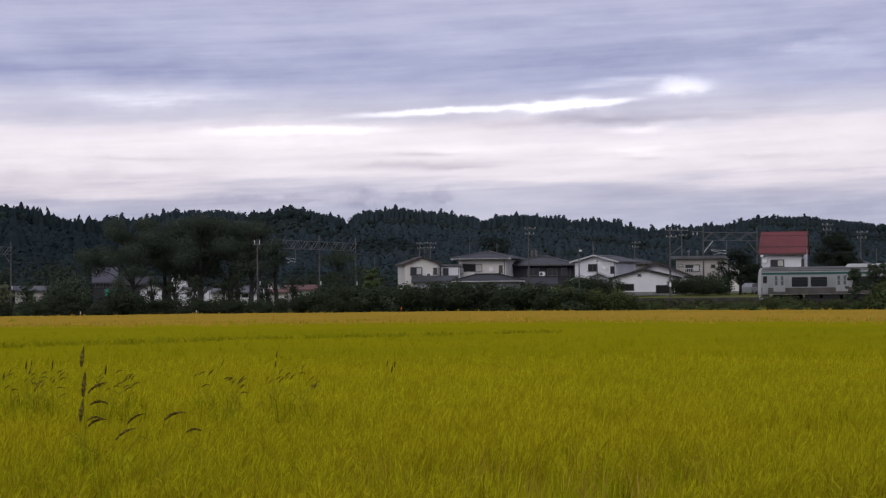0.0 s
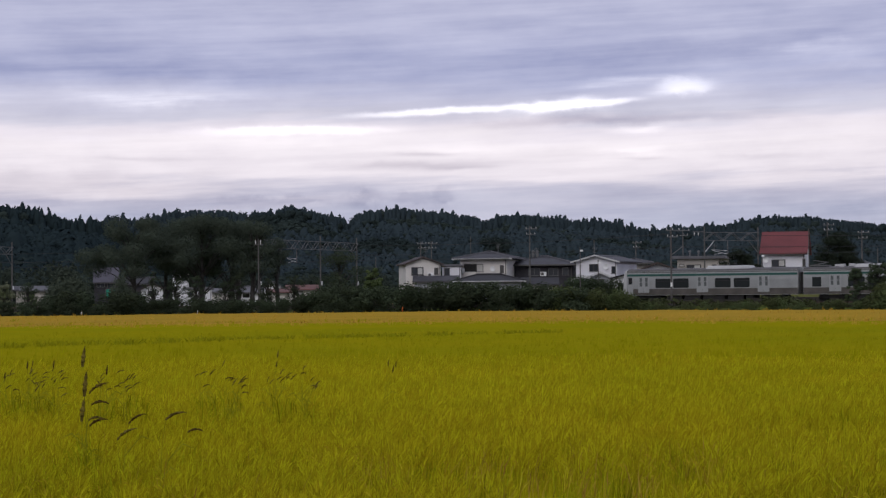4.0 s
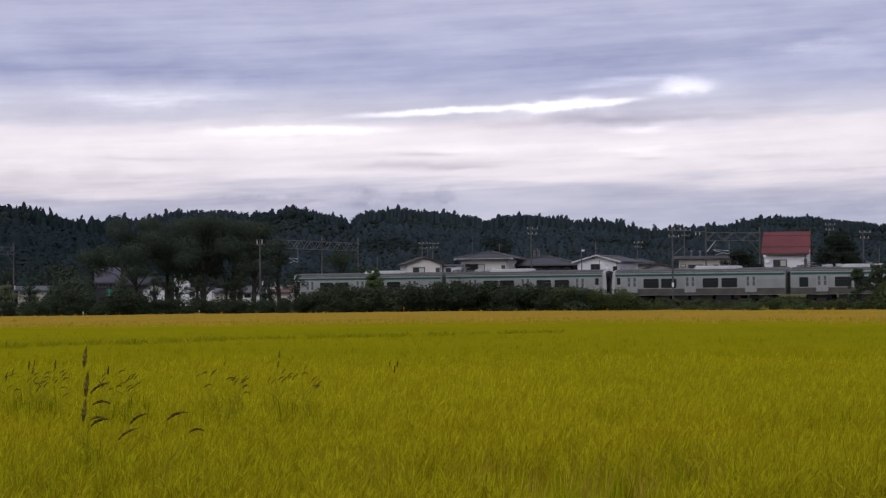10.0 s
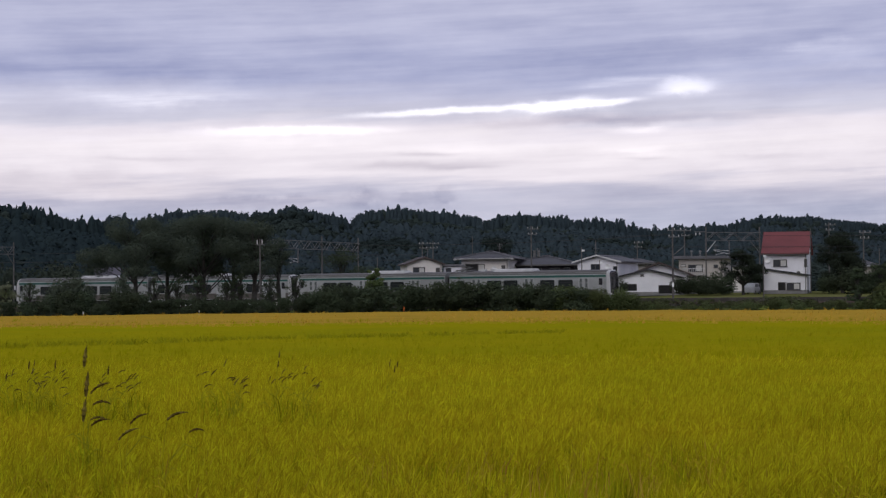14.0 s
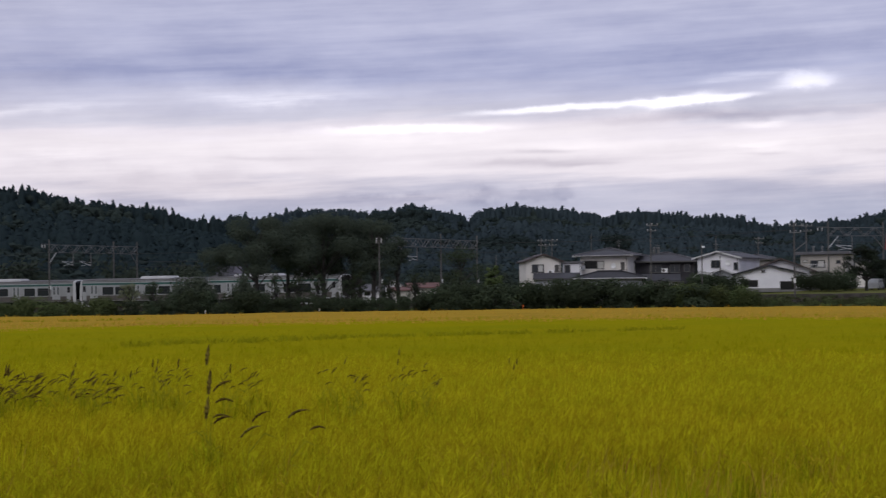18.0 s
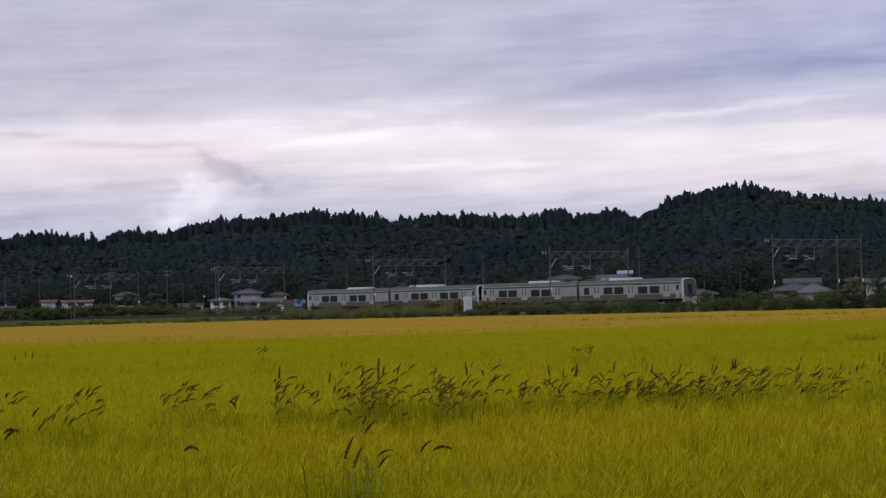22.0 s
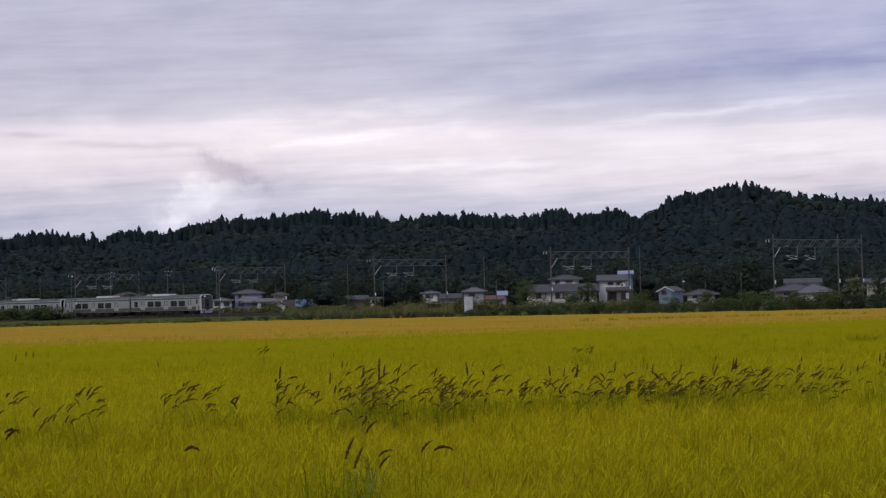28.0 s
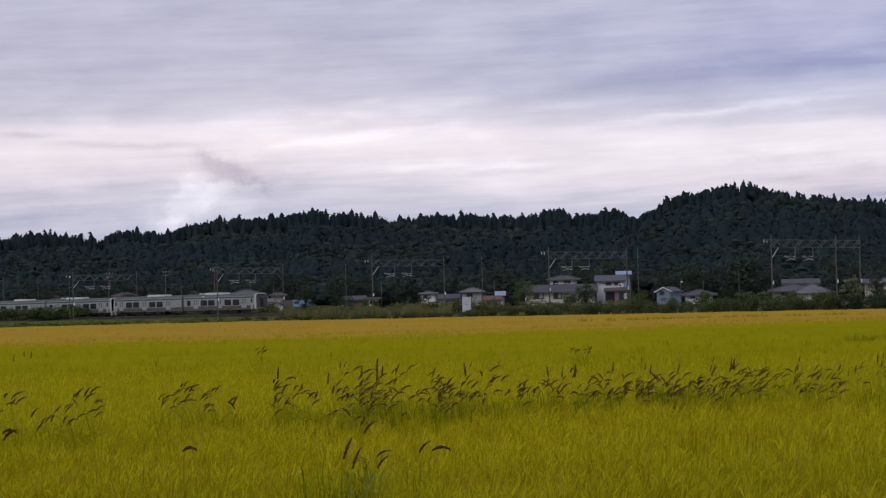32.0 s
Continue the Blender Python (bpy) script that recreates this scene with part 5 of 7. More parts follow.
R_GREY = mat("pale_metal_roof", (0.12, 0.118, 0.126), 0.6, 0.12, 0.7, 0.15, obj=0.1)
R_BROWN = mat("brown_tile_roof", (0.062, 0.046, 0.042), 0.7, 0.2, 0.7, 0.3, obj=0.15)
R_BLACK = mat("black_tile_roof", (0.030, 0.029, 0.032), 0.65, 0.2, 0.7, 0.3)
R_RED = mat("red_metal_roof", (0.165, 0.040, 0.040), 0.6, 0.12, 0.35, 0.15)
R_LILAC = mat("lilac_tile_roof", (0.078, 0.073, 0.09), 0.6, 0.15, 0.7, 0.3)
R_ORANGE = mat("faded_red_roof", (0.15, 0.068, 0.056), 0.7, 0.15, 0.7, 0.2)
R_BLUE = mat("blue_sheet_roof", (0.10, 0.20, 0.30), 0.55, 0.1, 0.7, 0.1)
R_PALEBLUE = mat("pale_blue_roof", (0.25, 0.32, 0.45), 0.55, 0.1, 0.7, 0.1)
M_PANE = mat("window_pane", (0.030, 0.034, 0.040), 0.15, 0.1, 0.6, 0.0, spec=0.5)
M_CURTAIN = mat("drawn_curtain", (0.50, 0.49, 0.46), 0.8, 0.08, 3, 0.1)
M_FRAME = mat("window_frame", (0.09, 0.085, 0.08), 0.5, 0.1, 2, 0.05)
M_FRAME_PALE = mat("pale_window_frame", (0.55, 0.55, 0.54), 0.5, 0.08, 2, 0.05)
M_OPENING = mat("dark_opening", (0.018, 0.017, 0.017), 0.8, 0.2, 2, 0.05)
M_PLINTH = mat("concrete_plinth", (0.22, 0.215, 0.21), 0.9, 0.15, 1, 0.3)


def house(az, d, w, depth, zb, ze, zr, roof, turn, over, wall, tiles, label, openings):
    """A house with its front turned to the field; openings: kind, place across, height, width, height of each."""
    base = polar(az, d)
    t = thing("house", label, "house", Matrix.Translation(base) @ Matrix.Rotation(radians(az + turn), 4, "Z"), "houses beyond the railway")
    h = w / 2
    s = Shape()
    if roof == "gable_front":
        s.prism([(-h, zb), (h, zb), (h, ze), (0, zr - 0.12), (-h, ze)], 0, depth)
    elif roof == "mono":
        s.prism([(-h, zb), (h, zb), (h, ze), (-h, zr - 0.1)], 0, depth)
    elif roof == "gable_side":
        s.prism([(0, zb), (depth, zb), (depth, ze), (depth / 2, zr - 0.12), (0, ze)], -h, h, "x")
    else:
        s.box((0, depth / 2, (zb + ze) / 2), (w, depth, ze - zb))
    part("wall", s, wall, t)
    part("plinth", Shape().box((0, depth / 2, zb), (w + 0.06, depth + 0.06, 0.44)), M_PLINTH, t, "grey concrete plinth")
    r, th = Shape(), 0.16
    o = over
    if roof == "gable_front":
        k = (zr - ze) / h
        r.prism([(-h - o, ze - k * o), (0, zr), (h + o, ze - k * o), (h + o, ze - k * o + th), (0, zr + th), (-h - o, ze - k * o + th)], -o, depth + o)
        part("verge_board", Shape().prism([(-h - o, ze - k * o - 0.06), (0, zr - 0.06), (h + o, ze - k * o - 0.06), (h + o, ze - k * o + th * 0.9), (0, zr + th * 0.9), (-h - o, ze - k * o + th * 0.9)], -o - 0.05, -o - 0.005),
             M_FRAME_PALE if tiles is R_SLATE else tiles, t)
    elif roof == "mono":
        k = (zr - ze) / w
        r.prism([(-h - o, zr + k * o), (h + o, ze - k * o), (h + o, ze - k * o + th), (-h - o, zr + k * o + th)], -o, depth + o)
    elif roof == "gable_side":
        k = (zr - ze) / (depth / 2)
        r.prism([(-o, ze - k * o), (depth / 2, zr), (depth + o, ze - k * o), (depth + o, ze - k * o + th), (depth / 2, zr + th), (-o, ze - k * o + th)], -h - o * 0.6, h + o * 0.6, "x")
    elif roof == "hip":
        rl = max(0.3, h - depth * 0.42)
        low = [(-h - o, -o, ze), (h + o, -o, ze), (h + o, depth + o, ze), (-h - o, depth + o, ze)]
        r.loft([low, [(x, y, z + 0.12) for x, y, z in low], [(-rl, depth / 2 - 0.1, zr), (rl, depth / 2 - 0.1, zr), (rl, depth / 2 + 0.1, zr), (-rl, depth / 2 + 0.1, zr)]])
        part("ridge_cap", Shape().tube([(-rl - 0.1, depth / 2, zr + 0.05), (rl + 0.1, depth / 2, zr + 0.05)], 0.13, 8), tiles, t)
        for sx in (-1, 1):
            for yy, yr in ((-o, depth / 2 - 0.1), (depth + o, depth / 2 + 0.1)):
                part("hip_ridge", Shape().tube([(sx * (h + o), yy, ze + 0.16), (sx * rl, yr, zr + 0.04)], 0.09, 6), R_GREY if tiles is not R_BLACK else tiles, t, "pale capping tiles along a hip")
        part("fascia", Shape().box((0, -o - 0.012, ze + 0.02), (w + 2 * o, 0.03, 0.2)), M_FRAME_PALE if d < 262 and wall is not W_DARK else M_FRAME, t, "thin board along the eaves")
    else:
        r.box((0, depth / 2, (ze + zr) / 2 + 0.05), (w + 2 * o, depth + 2 * o, max(0.22, zr - ze)), 0, 0.05)
    part("roof", r, tiles, t)
    if roof in ("hip", "gable_side"):
        part("gutter", Shape().tube([(-h - o * 0.6, -o - 0.06, ze - 0.02 - (0 if roof == "hip" else (zr - ze) / (depth / 2) * o)), (h + o * 0.6, -o - 0.06, ze - 0.02 - (0 if roof == "hip" else (zr - ze) / (depth / 2) * o))], 0.06, 6), M_FRAME, t)
    part("downpipe", Shape().tube([(h - 0.15, -0.06, ze - 0.1), (h - 0.15, -0.06, zb)], 0.045, 6), M_FRAME, t)
    for kind, x, z, ww, hh in openings:
        if kind == "d":
            dr = part("door", Shape().box((x, -0.02, z), (ww, 0.05, hh)), M_OPENING, t, "dark opening")
            part("door_frame", Shape().box((x, -0.03, z + hh / 2 + 0.04), (ww + 0.14, 0.09, 0.09)).box((x - ww / 2 - 0.04, -0.03, z), (0.08, 0.09, hh)).box((x + ww / 2 + 0.04, -0.03, z), (0.08, 0.09, hh)), M_FRAME, dr)
            continue
        win = part("window", Shape().box((x, -0.015, z), (ww, 0.04, hh)), {"g": M_PANE, "s": M_FRAME, "p": M_CURTAIN}[kind], t, {"g": "dark glazed window", "s": "small dark window", "p": "curtained pane"}[kind])
        fm = M_FRAME if wall is not W_DARK else M_STEEL
        b = 0.07
        f = Shape().box((x, -0.04, z + hh / 2), (ww + b, 0.08, b)).box((x - ww / 2, -0.04, z), (b, 0.08, hh - b)).box((x + ww / 2, -0.04, z), (b, 0.08, hh - b))
        if ww > 0.9:
            f.box((x, -0.035, z), (0.05, 0.05, hh - b))
        part("window_frame", f, fm, win)
        part("window_sill", Shape().box((x, -0.06, z - hh / 2 - 0.02), (ww + 0.2, 0.14, 0.07)), fm, win)
        if kind == "g" and ww > 1.2 and wall is not W_DARK:
            part("curtain", Shape().box((x + ww * 0.24, -0.038, z), (ww * 0.4, 0.006, hh * 0.8)), M_CURTAIN, win, "pale curtain")
    return t


house(0.65, 240, 4.5, 7, 0.30, 6.02, 6.85, "gable_front", 8, 0.38, W_CREAM, R_BROWN,
      "cream two-storey house with a low gable and a shuttered window", [('g', -0.75, 5.09, 1.5, 1.0), ('s', 1.7, 5.1, 0.45, 0.8)])
house(-0.22, 243, 2.43, 5, 0.30, 5.71, 5.93, "flat", 0, 0.3, W_WHITE, R_GREY,
      "small white flat-roofed annex between two houses", [('g', -0.59, 4.98, 0.66, 1.03)])
house(-1.2, 246, 6.3, 8, 0.30, 6.67, 7.72, "hip", -12, 0.9, W_CREAM, R_SLATE,
      "cream two-storey house with a grey hipped tile roof", [('d', -1.75, 5.53, 1.64, 0.97), ('p', -0.48, 5.52, 0.89, 0.97), ('s', 2.5, 5.34, 0.45, 0.97)])
house(-1.37, 236, 8.15, 6, 0.30, 3.64, 4.57, "hip", 0, 0.6, W_GREY, R_BLACK,
      "low house part with a black hipped tile roof", [])
house(0.25, 237, 5.53, 4, 0.30, 3.78, 4.35, "gable_side", 0, 0.4, W_GREY, R_SLATE,
      "low lean-to with a dark slate roof", [])
house(-2.93, 238, 4.33, 5, 0.30, 3.31, 4.03, "gable_side", 0, 0.5, W_CREAM, R_BLACK,
      "low outbuilding with a black roof and pale wall", [('d', 0.47, 2.84, 0.94, 0.5)])
house(-2.98, 250, 8.4, 9, 0.30, 5.84, 7.12, "hip", -6, 0.8, W_DARK, R_SLATE,
      "dark brown timber house with a grey hipped roof", [('g', -0.95, 4.98, 1.52, 0.98), ('g', 1.59, 4.95, 1.29, 0.98), ('g', 3.22, 5.01, 0.76, 0.98)])
house(-4.66, 244, 5.55, 9, 1.90, 6.21, 6.95, "gable_front", -18, 0.6, W_WHITE, R_SLATE,
      "white two-storey house with a slate gable roof", [('g', -0.33, 5.4, 1.18, 0.89), ('g', 2.37, 5.08, 0.52, 0.89)])
house(-4.23, 239, 2.46, 3, 1.90, 3.77, 4.27, "gable_front", 0, 0.4, W_GREY, R_SLATE,
      "grey porch with a white-edged gable", [('d', 0.18, 3.15, 1.09, 0.8)])
house(-4.76, 240, 3.05, 4, 1.90, 4.04, 4.69, "gable_front", 0, 0.5, W_GREY, R_SLATE,
      "grey ground-floor wing with a white-edged gable", [('g', 0.04, 3.46, 0.95, 0.73)])
house(-5.81, 262, 3.89, 7, 1.90, 6.11, 6.82, "hip", 0, 0.8, W_TAN, R_SLATE,
      "tan house with a grey hipped roof behind others", [('d', -0.48, 5.48, 1.35, 0.79)])
house(-6.53, 242, 7.55, 8, 1.90, 4.42, 5.88, "gable_front", 0, 0.9, W_WHITE, R_BROWN,
      "house with a dark brown tile roof and white gable", [])
house(-6.17, 232, 8.01, 8, 1.98, 3.94, 4.92, "gable_front", 0, 0.5, W_WHITE, R_BLACK,
      "white single-storey house with a thin black gable roof", [('d', -2.36, 2.74, 1.9, 0.77), ('d', 2.25, 2.47, 1.69, 0.95), ('s', -0.67, 4.26, 0.35, 0.21)])
house(-7.78, 256, 5.97, 7, 1.90, 6.55, 6.94, "flat", -10, 0.7, W_TAN, R_GREY,
      "tan two-storey house with a flat grey roof and balcony", [('g', -0.7, 5.33, 1.94, 0.93), ('g', 2.09, 5.57, 0.54, 0.39), ('p', -2.37, 5.73, 0.62, 0.31)])
house(-10.32, 233, 5.12, 8, 1.90, 7.02, 9.42, "gable_side", -4, 0.6, W_WHITE, R_RED,
      "white house under a tall steep red metal roof", [('g', -0.64, 5.59, 1.62, 0.85), ('s', 2.44, 5.6, 0.28, 0.92)])
house(-10.30, 229, 5.2, 4, 2.06, 4.02, 4.82, "mono", -4, 0.4, W_WHITE, R_BLACK,
      "white lean-to with a thin dark sloping roof", [('d', -0.38, 2.71, 0.76, 0.9), ('g', 1.01, 2.73, 1.6, 0.83)])
house(-12.65, 248, 2.78, 7, 1.90, 5.23, 5.89, "hip", 0, 0.5, W_TAN, R_SLATE,
      "grey-walled house half hidden by trees", [('g', -0.53, 4.43, 0.68, 0.75), ('g', -0.26, 2.74, 1.05, 0.9)])
house(-8.95, 285, 2.16, 7, 1.90, 5.83, 6.43, "hip", 0, 0.5, W_CREAM, R_SLATE,
      "small pale house far behind the tracks", [])
house(12.42, 262, 3.57, 5, 0.30, 3.04, 3.58, "gable_side", 0, 0.3, W_TAN, R_GREY,
      "low grey shed with a pale metal roof", [('d', -0.36, 2.46, 0.79, 0.71)])
house(10.28, 285, 3.5, 8, 0.30, 4.35, 6.4, "gable_side", 0, 0.35, W_DARK, R_LILAC,
      "house with a tall lilac-grey tile roof", [('g', -0.82, 3.93, 1.12, 0.69), ('g', 0.73, 3.84, 1.12, 0.86)])
house(9.35, 280, 4.6, 7, 0.30, 4.0, 4.95, "gable_side", 0, 0.5, W_DARK, R_BLACK,
      "dark house with a long black tile roof", [])
house(8.89, 268, 3.25, 7, 0.30, 3.07, 3.95, "gable_front", 0, 0.5, W_WHITE, R_BROWN,
      "white gabled house with a brown roof", [('g', -0.24, 2.59, 0.81, 0.65)])
house(8.05, 290, 2.46, 6, 0.30, 5.60, 6.12, "hip", 0, 0.5, W_WHITE, R_SLATE,
      "narrow white two-storey house with rows of windows", [('g', -0.53, 4.95, 0.7, 0.79), ('g', 0.48, 4.95, 0.79, 0.79)])
house(7.52, 262, 3.73, 6, 0.30, 2.93, 3.32, "flat", 0, 0.3, W_WHITE, R_GREY,
      "low white building with a grey roof", [('g', -1.03, 2.43, 0.71, 0.56), ('g', 0.52, 2.37, 0.79, 0.64)])
house(6.86, 275, 2.50, 5, 0.30, 2.67, 3.08, "gable_side", 0, 0.5, W_CREAM, R_GREY,
      "low cream outbuilding with a grey roof", [])
house(6.03, 268, 3.65, 7, 0.30, 2.47, 3.36, "hip", 0, 0.5, W_WHITE, R_GREY,
      "low white house with a pale grey roof", [('d', -0.2, 2.07, 0.81, 0.49)])
house(5.26, 290, 2.55, 7, 0.30, 3.39, 4.18, "gable_front", 0, 0.5, W_WHITE, R_GREY,
      "white gabled house beyond the railway", [])
house(5.08, 272, 3.13, 6, 0.30, 2.51, 2.92, "gable_side", 0, 0.5, W_CREAM, R_ORANGE,
      "low house with a faded orange roof", [])
house(4.37, 282, 4.44, 6, 0.30, 2.91, 3.50, "gable_side", 0, 0.5, W_CREAM, R_ORANGE,
      "long low house with a faded red roof", [('g', -0.56, 2.4, 1.28, 0.51)])
house(21.98, 312, 4.44, 7, 0.30, 4.99, 5.74, "hip", 0, 0.7, W_WHITE, R_SLATE,
      "white two-storey house with a grey hipped roof", [('g', -1.28, 4.55, 0.76, 0.57), ('g', 0.61, 4.5, 1.13, 0.57)])
house(22.09, 306, 11.41, 8, 0.30, 3.11, 4.12, "gable_side", 0, 0.8, W_CREAM, R_SLATE,
      "long low house with a wide grey tile roof", [('g', -3.48, 2.45, 1.67, 0.93), ('g', -0.37, 2.38, 1.39, 0.93), ('p', 1.44, 1.87, 0.74, 1.48)])
house(21.77, 303, 1.29, 2, 0.30, 2.60, 2.79, "flat", 0, 0.1, W_GREY, R_GREY,
      "pale grey porch pillar block before a house", [])
house(20.55, 310, 4.5, 8, 0.30, 4.66, 5.5, "gable_side", 0, 0.55, W_WHITE, R_LILAC,
      "white house with a lilac-grey roof", [('g', -0.28, 4.19, 0.85, 0.47), ('g', 1.17, 4.15, 0.94, 0.47)])
house(20.33, 302, 4.1, 6, 0.30, 2.95, 3.4, "gable_side", 0, 0.3, W_BROWN, R_BROWN,
      "brown garage before a white house", [('d', -1.2, 2.0, 1.3, 1.5), ('g', 0.95, 2.1, 1.5, 1.2)])
house(20.13, 340, 2.37, 6, 0.30, 5.96, 6.48, "gable_side", 0, 0.5, W_BLUE, R_PALEBLUE,
      "blue-walled house farther up the slope", [])
house(18.93, 300, 2.3, 7, 0.30, 2.72, 3.3, "gable_front", -14, 0.35, W_BLUE, R_SLATE,
      "small blue-grey house with a slate gable", [('g', -0.27, 2.45, 0.73, 0.55)])
house(24.78, 316, 3.54, 7, 0.30, 3.29, 4.06, "hip", 0, 0.5, W_GREY, R_GREY,
      "pale grey house with a pale grey hipped roof", [('g', -0.43, 2.82, 0.96, 0.57)])
house(25.50, 322, 3.51, 6, 0.30, 2.33, 3.01, "gable_side", 0, 0.5, W_GREY, R_SLATE,
      "low grey house with a slate roof", [])
house(24.16, 312, 2.74, 6, 0.30, 1.97, 2.54, "gable_side", 0, 0.5, W_TAN, R_ORANGE,
      "low house with a faded reddish roof", [])
house(23.92, 330, 1.40, 4, 0.30, 2.71, 3.30, "gable_side", 0, 0.5, W_GREY, R_PALEBLUE,
      "small white shed with a pale blue roof", [])
house(28.37, 336, 3.56, 6, 0.30, 2.52, 3.13, "gable_side", 0, 0.5, W_BROWN, R_SLATE,
      "brown house with a low slate roof", [])
house(27.85, 334, 1.92, 5, 0.30, 2.45, 2.85, "flat", 0, 0.5, W_CREAM, R_GREY,
      "small cream outbuilding with dark window", [('d', 0.0, 1.99, 0.71, 0.71)])
house(26.13, 330, 2.70, 6, 0.30, 3.21, 3.61, "hip", 0, 0.5, W_WHITE, R_GREY,
      "white house with a curved pale roof", [('g', -0.2, 2.77, 1.3, 0.5)])
house(25.63, 332, 3.12, 6, 0.30, 2.64, 3.04, "gable_side", 0, 0.5, W_GREY, R_SLATE,
      "grey house with a flat slate roof", [])
house(30.77, 352, 2.56, 6, 0.30, 1.60, 2.44, "gable_front", 0, 0.5, W_WHITE, R_BROWN,
      "small white gabled house beside the line", [('g', -0.11, 1.12, 1.07, 0.53)])
house(30.40, 356, 2.70, 6, 0.30, 1.21, 2.60, "gable_side", 0, 0.5, W_TAN, R_BROWN,
      "house with a steep brown roof", [])
house(30.01, 356, 2.80, 5, 0.30, 1.58, 2.65, "gable_side", 0, 0.5, W_GREY, R_BLUE,
      "shed with a bright blue sheet roof", [])
house(30.73, 380, 2.76, 6, 0.30, 3.69, 4.38, "hip", 0, 0.5, W_TAN, R_BROWN,
      "house with a brown roof on the slope", [])
house(31.69, 372, 5.41, 7, 0.30, 4.15, 5.05, "hip", 0, 0.5, W_LILAC, R_LILAC,
      "lilac-grey two-storey house with a hipped roof", [('g', -1.47, 2.28, 1.13, 0.9), ('g', 1.24, 2.27, 1.13, 1.01), ('g', -1.35, 3.68, 1.35, 0.56)])
house(32.52, 366, 3.99, 6, 0.30, 2.82, 3.37, "hip", 0, 0.5, W_WHITE, R_GREY,
      "white two-storey house by the railway", [('g', -0.78, 2.29, 1.11, 0.67), ('g', 1.0, 2.25, 1.11, 0.67)])
house(31.16, 364, 3.31, 6, 0.30, 2.50, 3.05, "gable_side", 0, 0.5, W_WHITE, R_GREY,
      "white house with a pale roof", [('g', -0.44, 1.85, 1.1, 0.66)])
house(33.42, 368, 5.13, 6, 0.30, 2.19, 2.52, "flat", 0, 0.2, W_GREY, R_GREY,
      "low grey concrete building with openings", [('d', -1.0, 1.55, 0.89, 0.67), ('d', 1.45, 1.49, 0.89, 0.67)])
house(35.37, 400, 4.61, 7, 0.30, 4.40, 5.23, "hip", 0, 0.5, W_GREY, R_BROWN,
      "house with a grey-brown hipped roof", [])
house(36.81, 395, 6.34, 7, 0.30, 3.31, 3.66, "gable_side", 0, 0.5, W_WHITE, R_ORANGE,
      "long white house with a red-brown roof", [('g', -1.26, 2.87, 1.2, 0.48), ('g', 0.78, 2.83, 1.2, 0.48)])
house(37.66, 398, 3.02, 6, 0.30, 3.46, 3.85, "gable_side", 0, 0.5, W_WHITE, R_ORANGE,
      "small white house with a red-brown roof", [])
house(38.88, 396, 3.36, 6, 0.30, 2.37, 2.72, "gable_side", 0, 0.5, W_PINK, R_BROWN,
      "pinkish house at the village end", [])
house(38.25, 394, 4.78, 5, 0.30, 0.99, 1.22, "flat", 0, 0.2, W_PALEBLUE, R_PALEBLUE,
      "low pale blue sheet-metal shed", [])
house(17.87, 285, 4.06, 7, 0.30, 1.96, 2.73, "hip", 0, 0.8, W_WHITE, R_SLATE,
      "white house with a grey hipped roof behind shrubs", [('g', -0.91, 1.73, 0.69, 0.35)])
house(14.81, 288, 5.24, 7, 0.30, 3.39, 3.99, "gable_side", 0, 0.5, W_TAN, R_SLATE,
      "house with a long grey tile roof", [])
house(15.11, 283, 5.32, 6, 0.30, 2.23, 3.24, "hip", 0, 0.8, W_TAN, R_LILAC,
      "house with a lilac-grey hipped roof", [('g', -0.86, 1.92, 1.03, 0.51)])
house(14.49, 278, 4.89, 7, 0.30, 1.84, 3.16, "hip", 0, 0.8, W_WHITE, R_GREY,
      "house with a pale grey hipped roof", [])
house(12.52, 272, 3.96, 7, 0.30, 3.15, 3.63, "gable_side", 0, 0.5, W_TAN, R_SLATE,
      "cream house with a slate roof", [('g', -0.49, 2.76, 1.15, 0.49)])


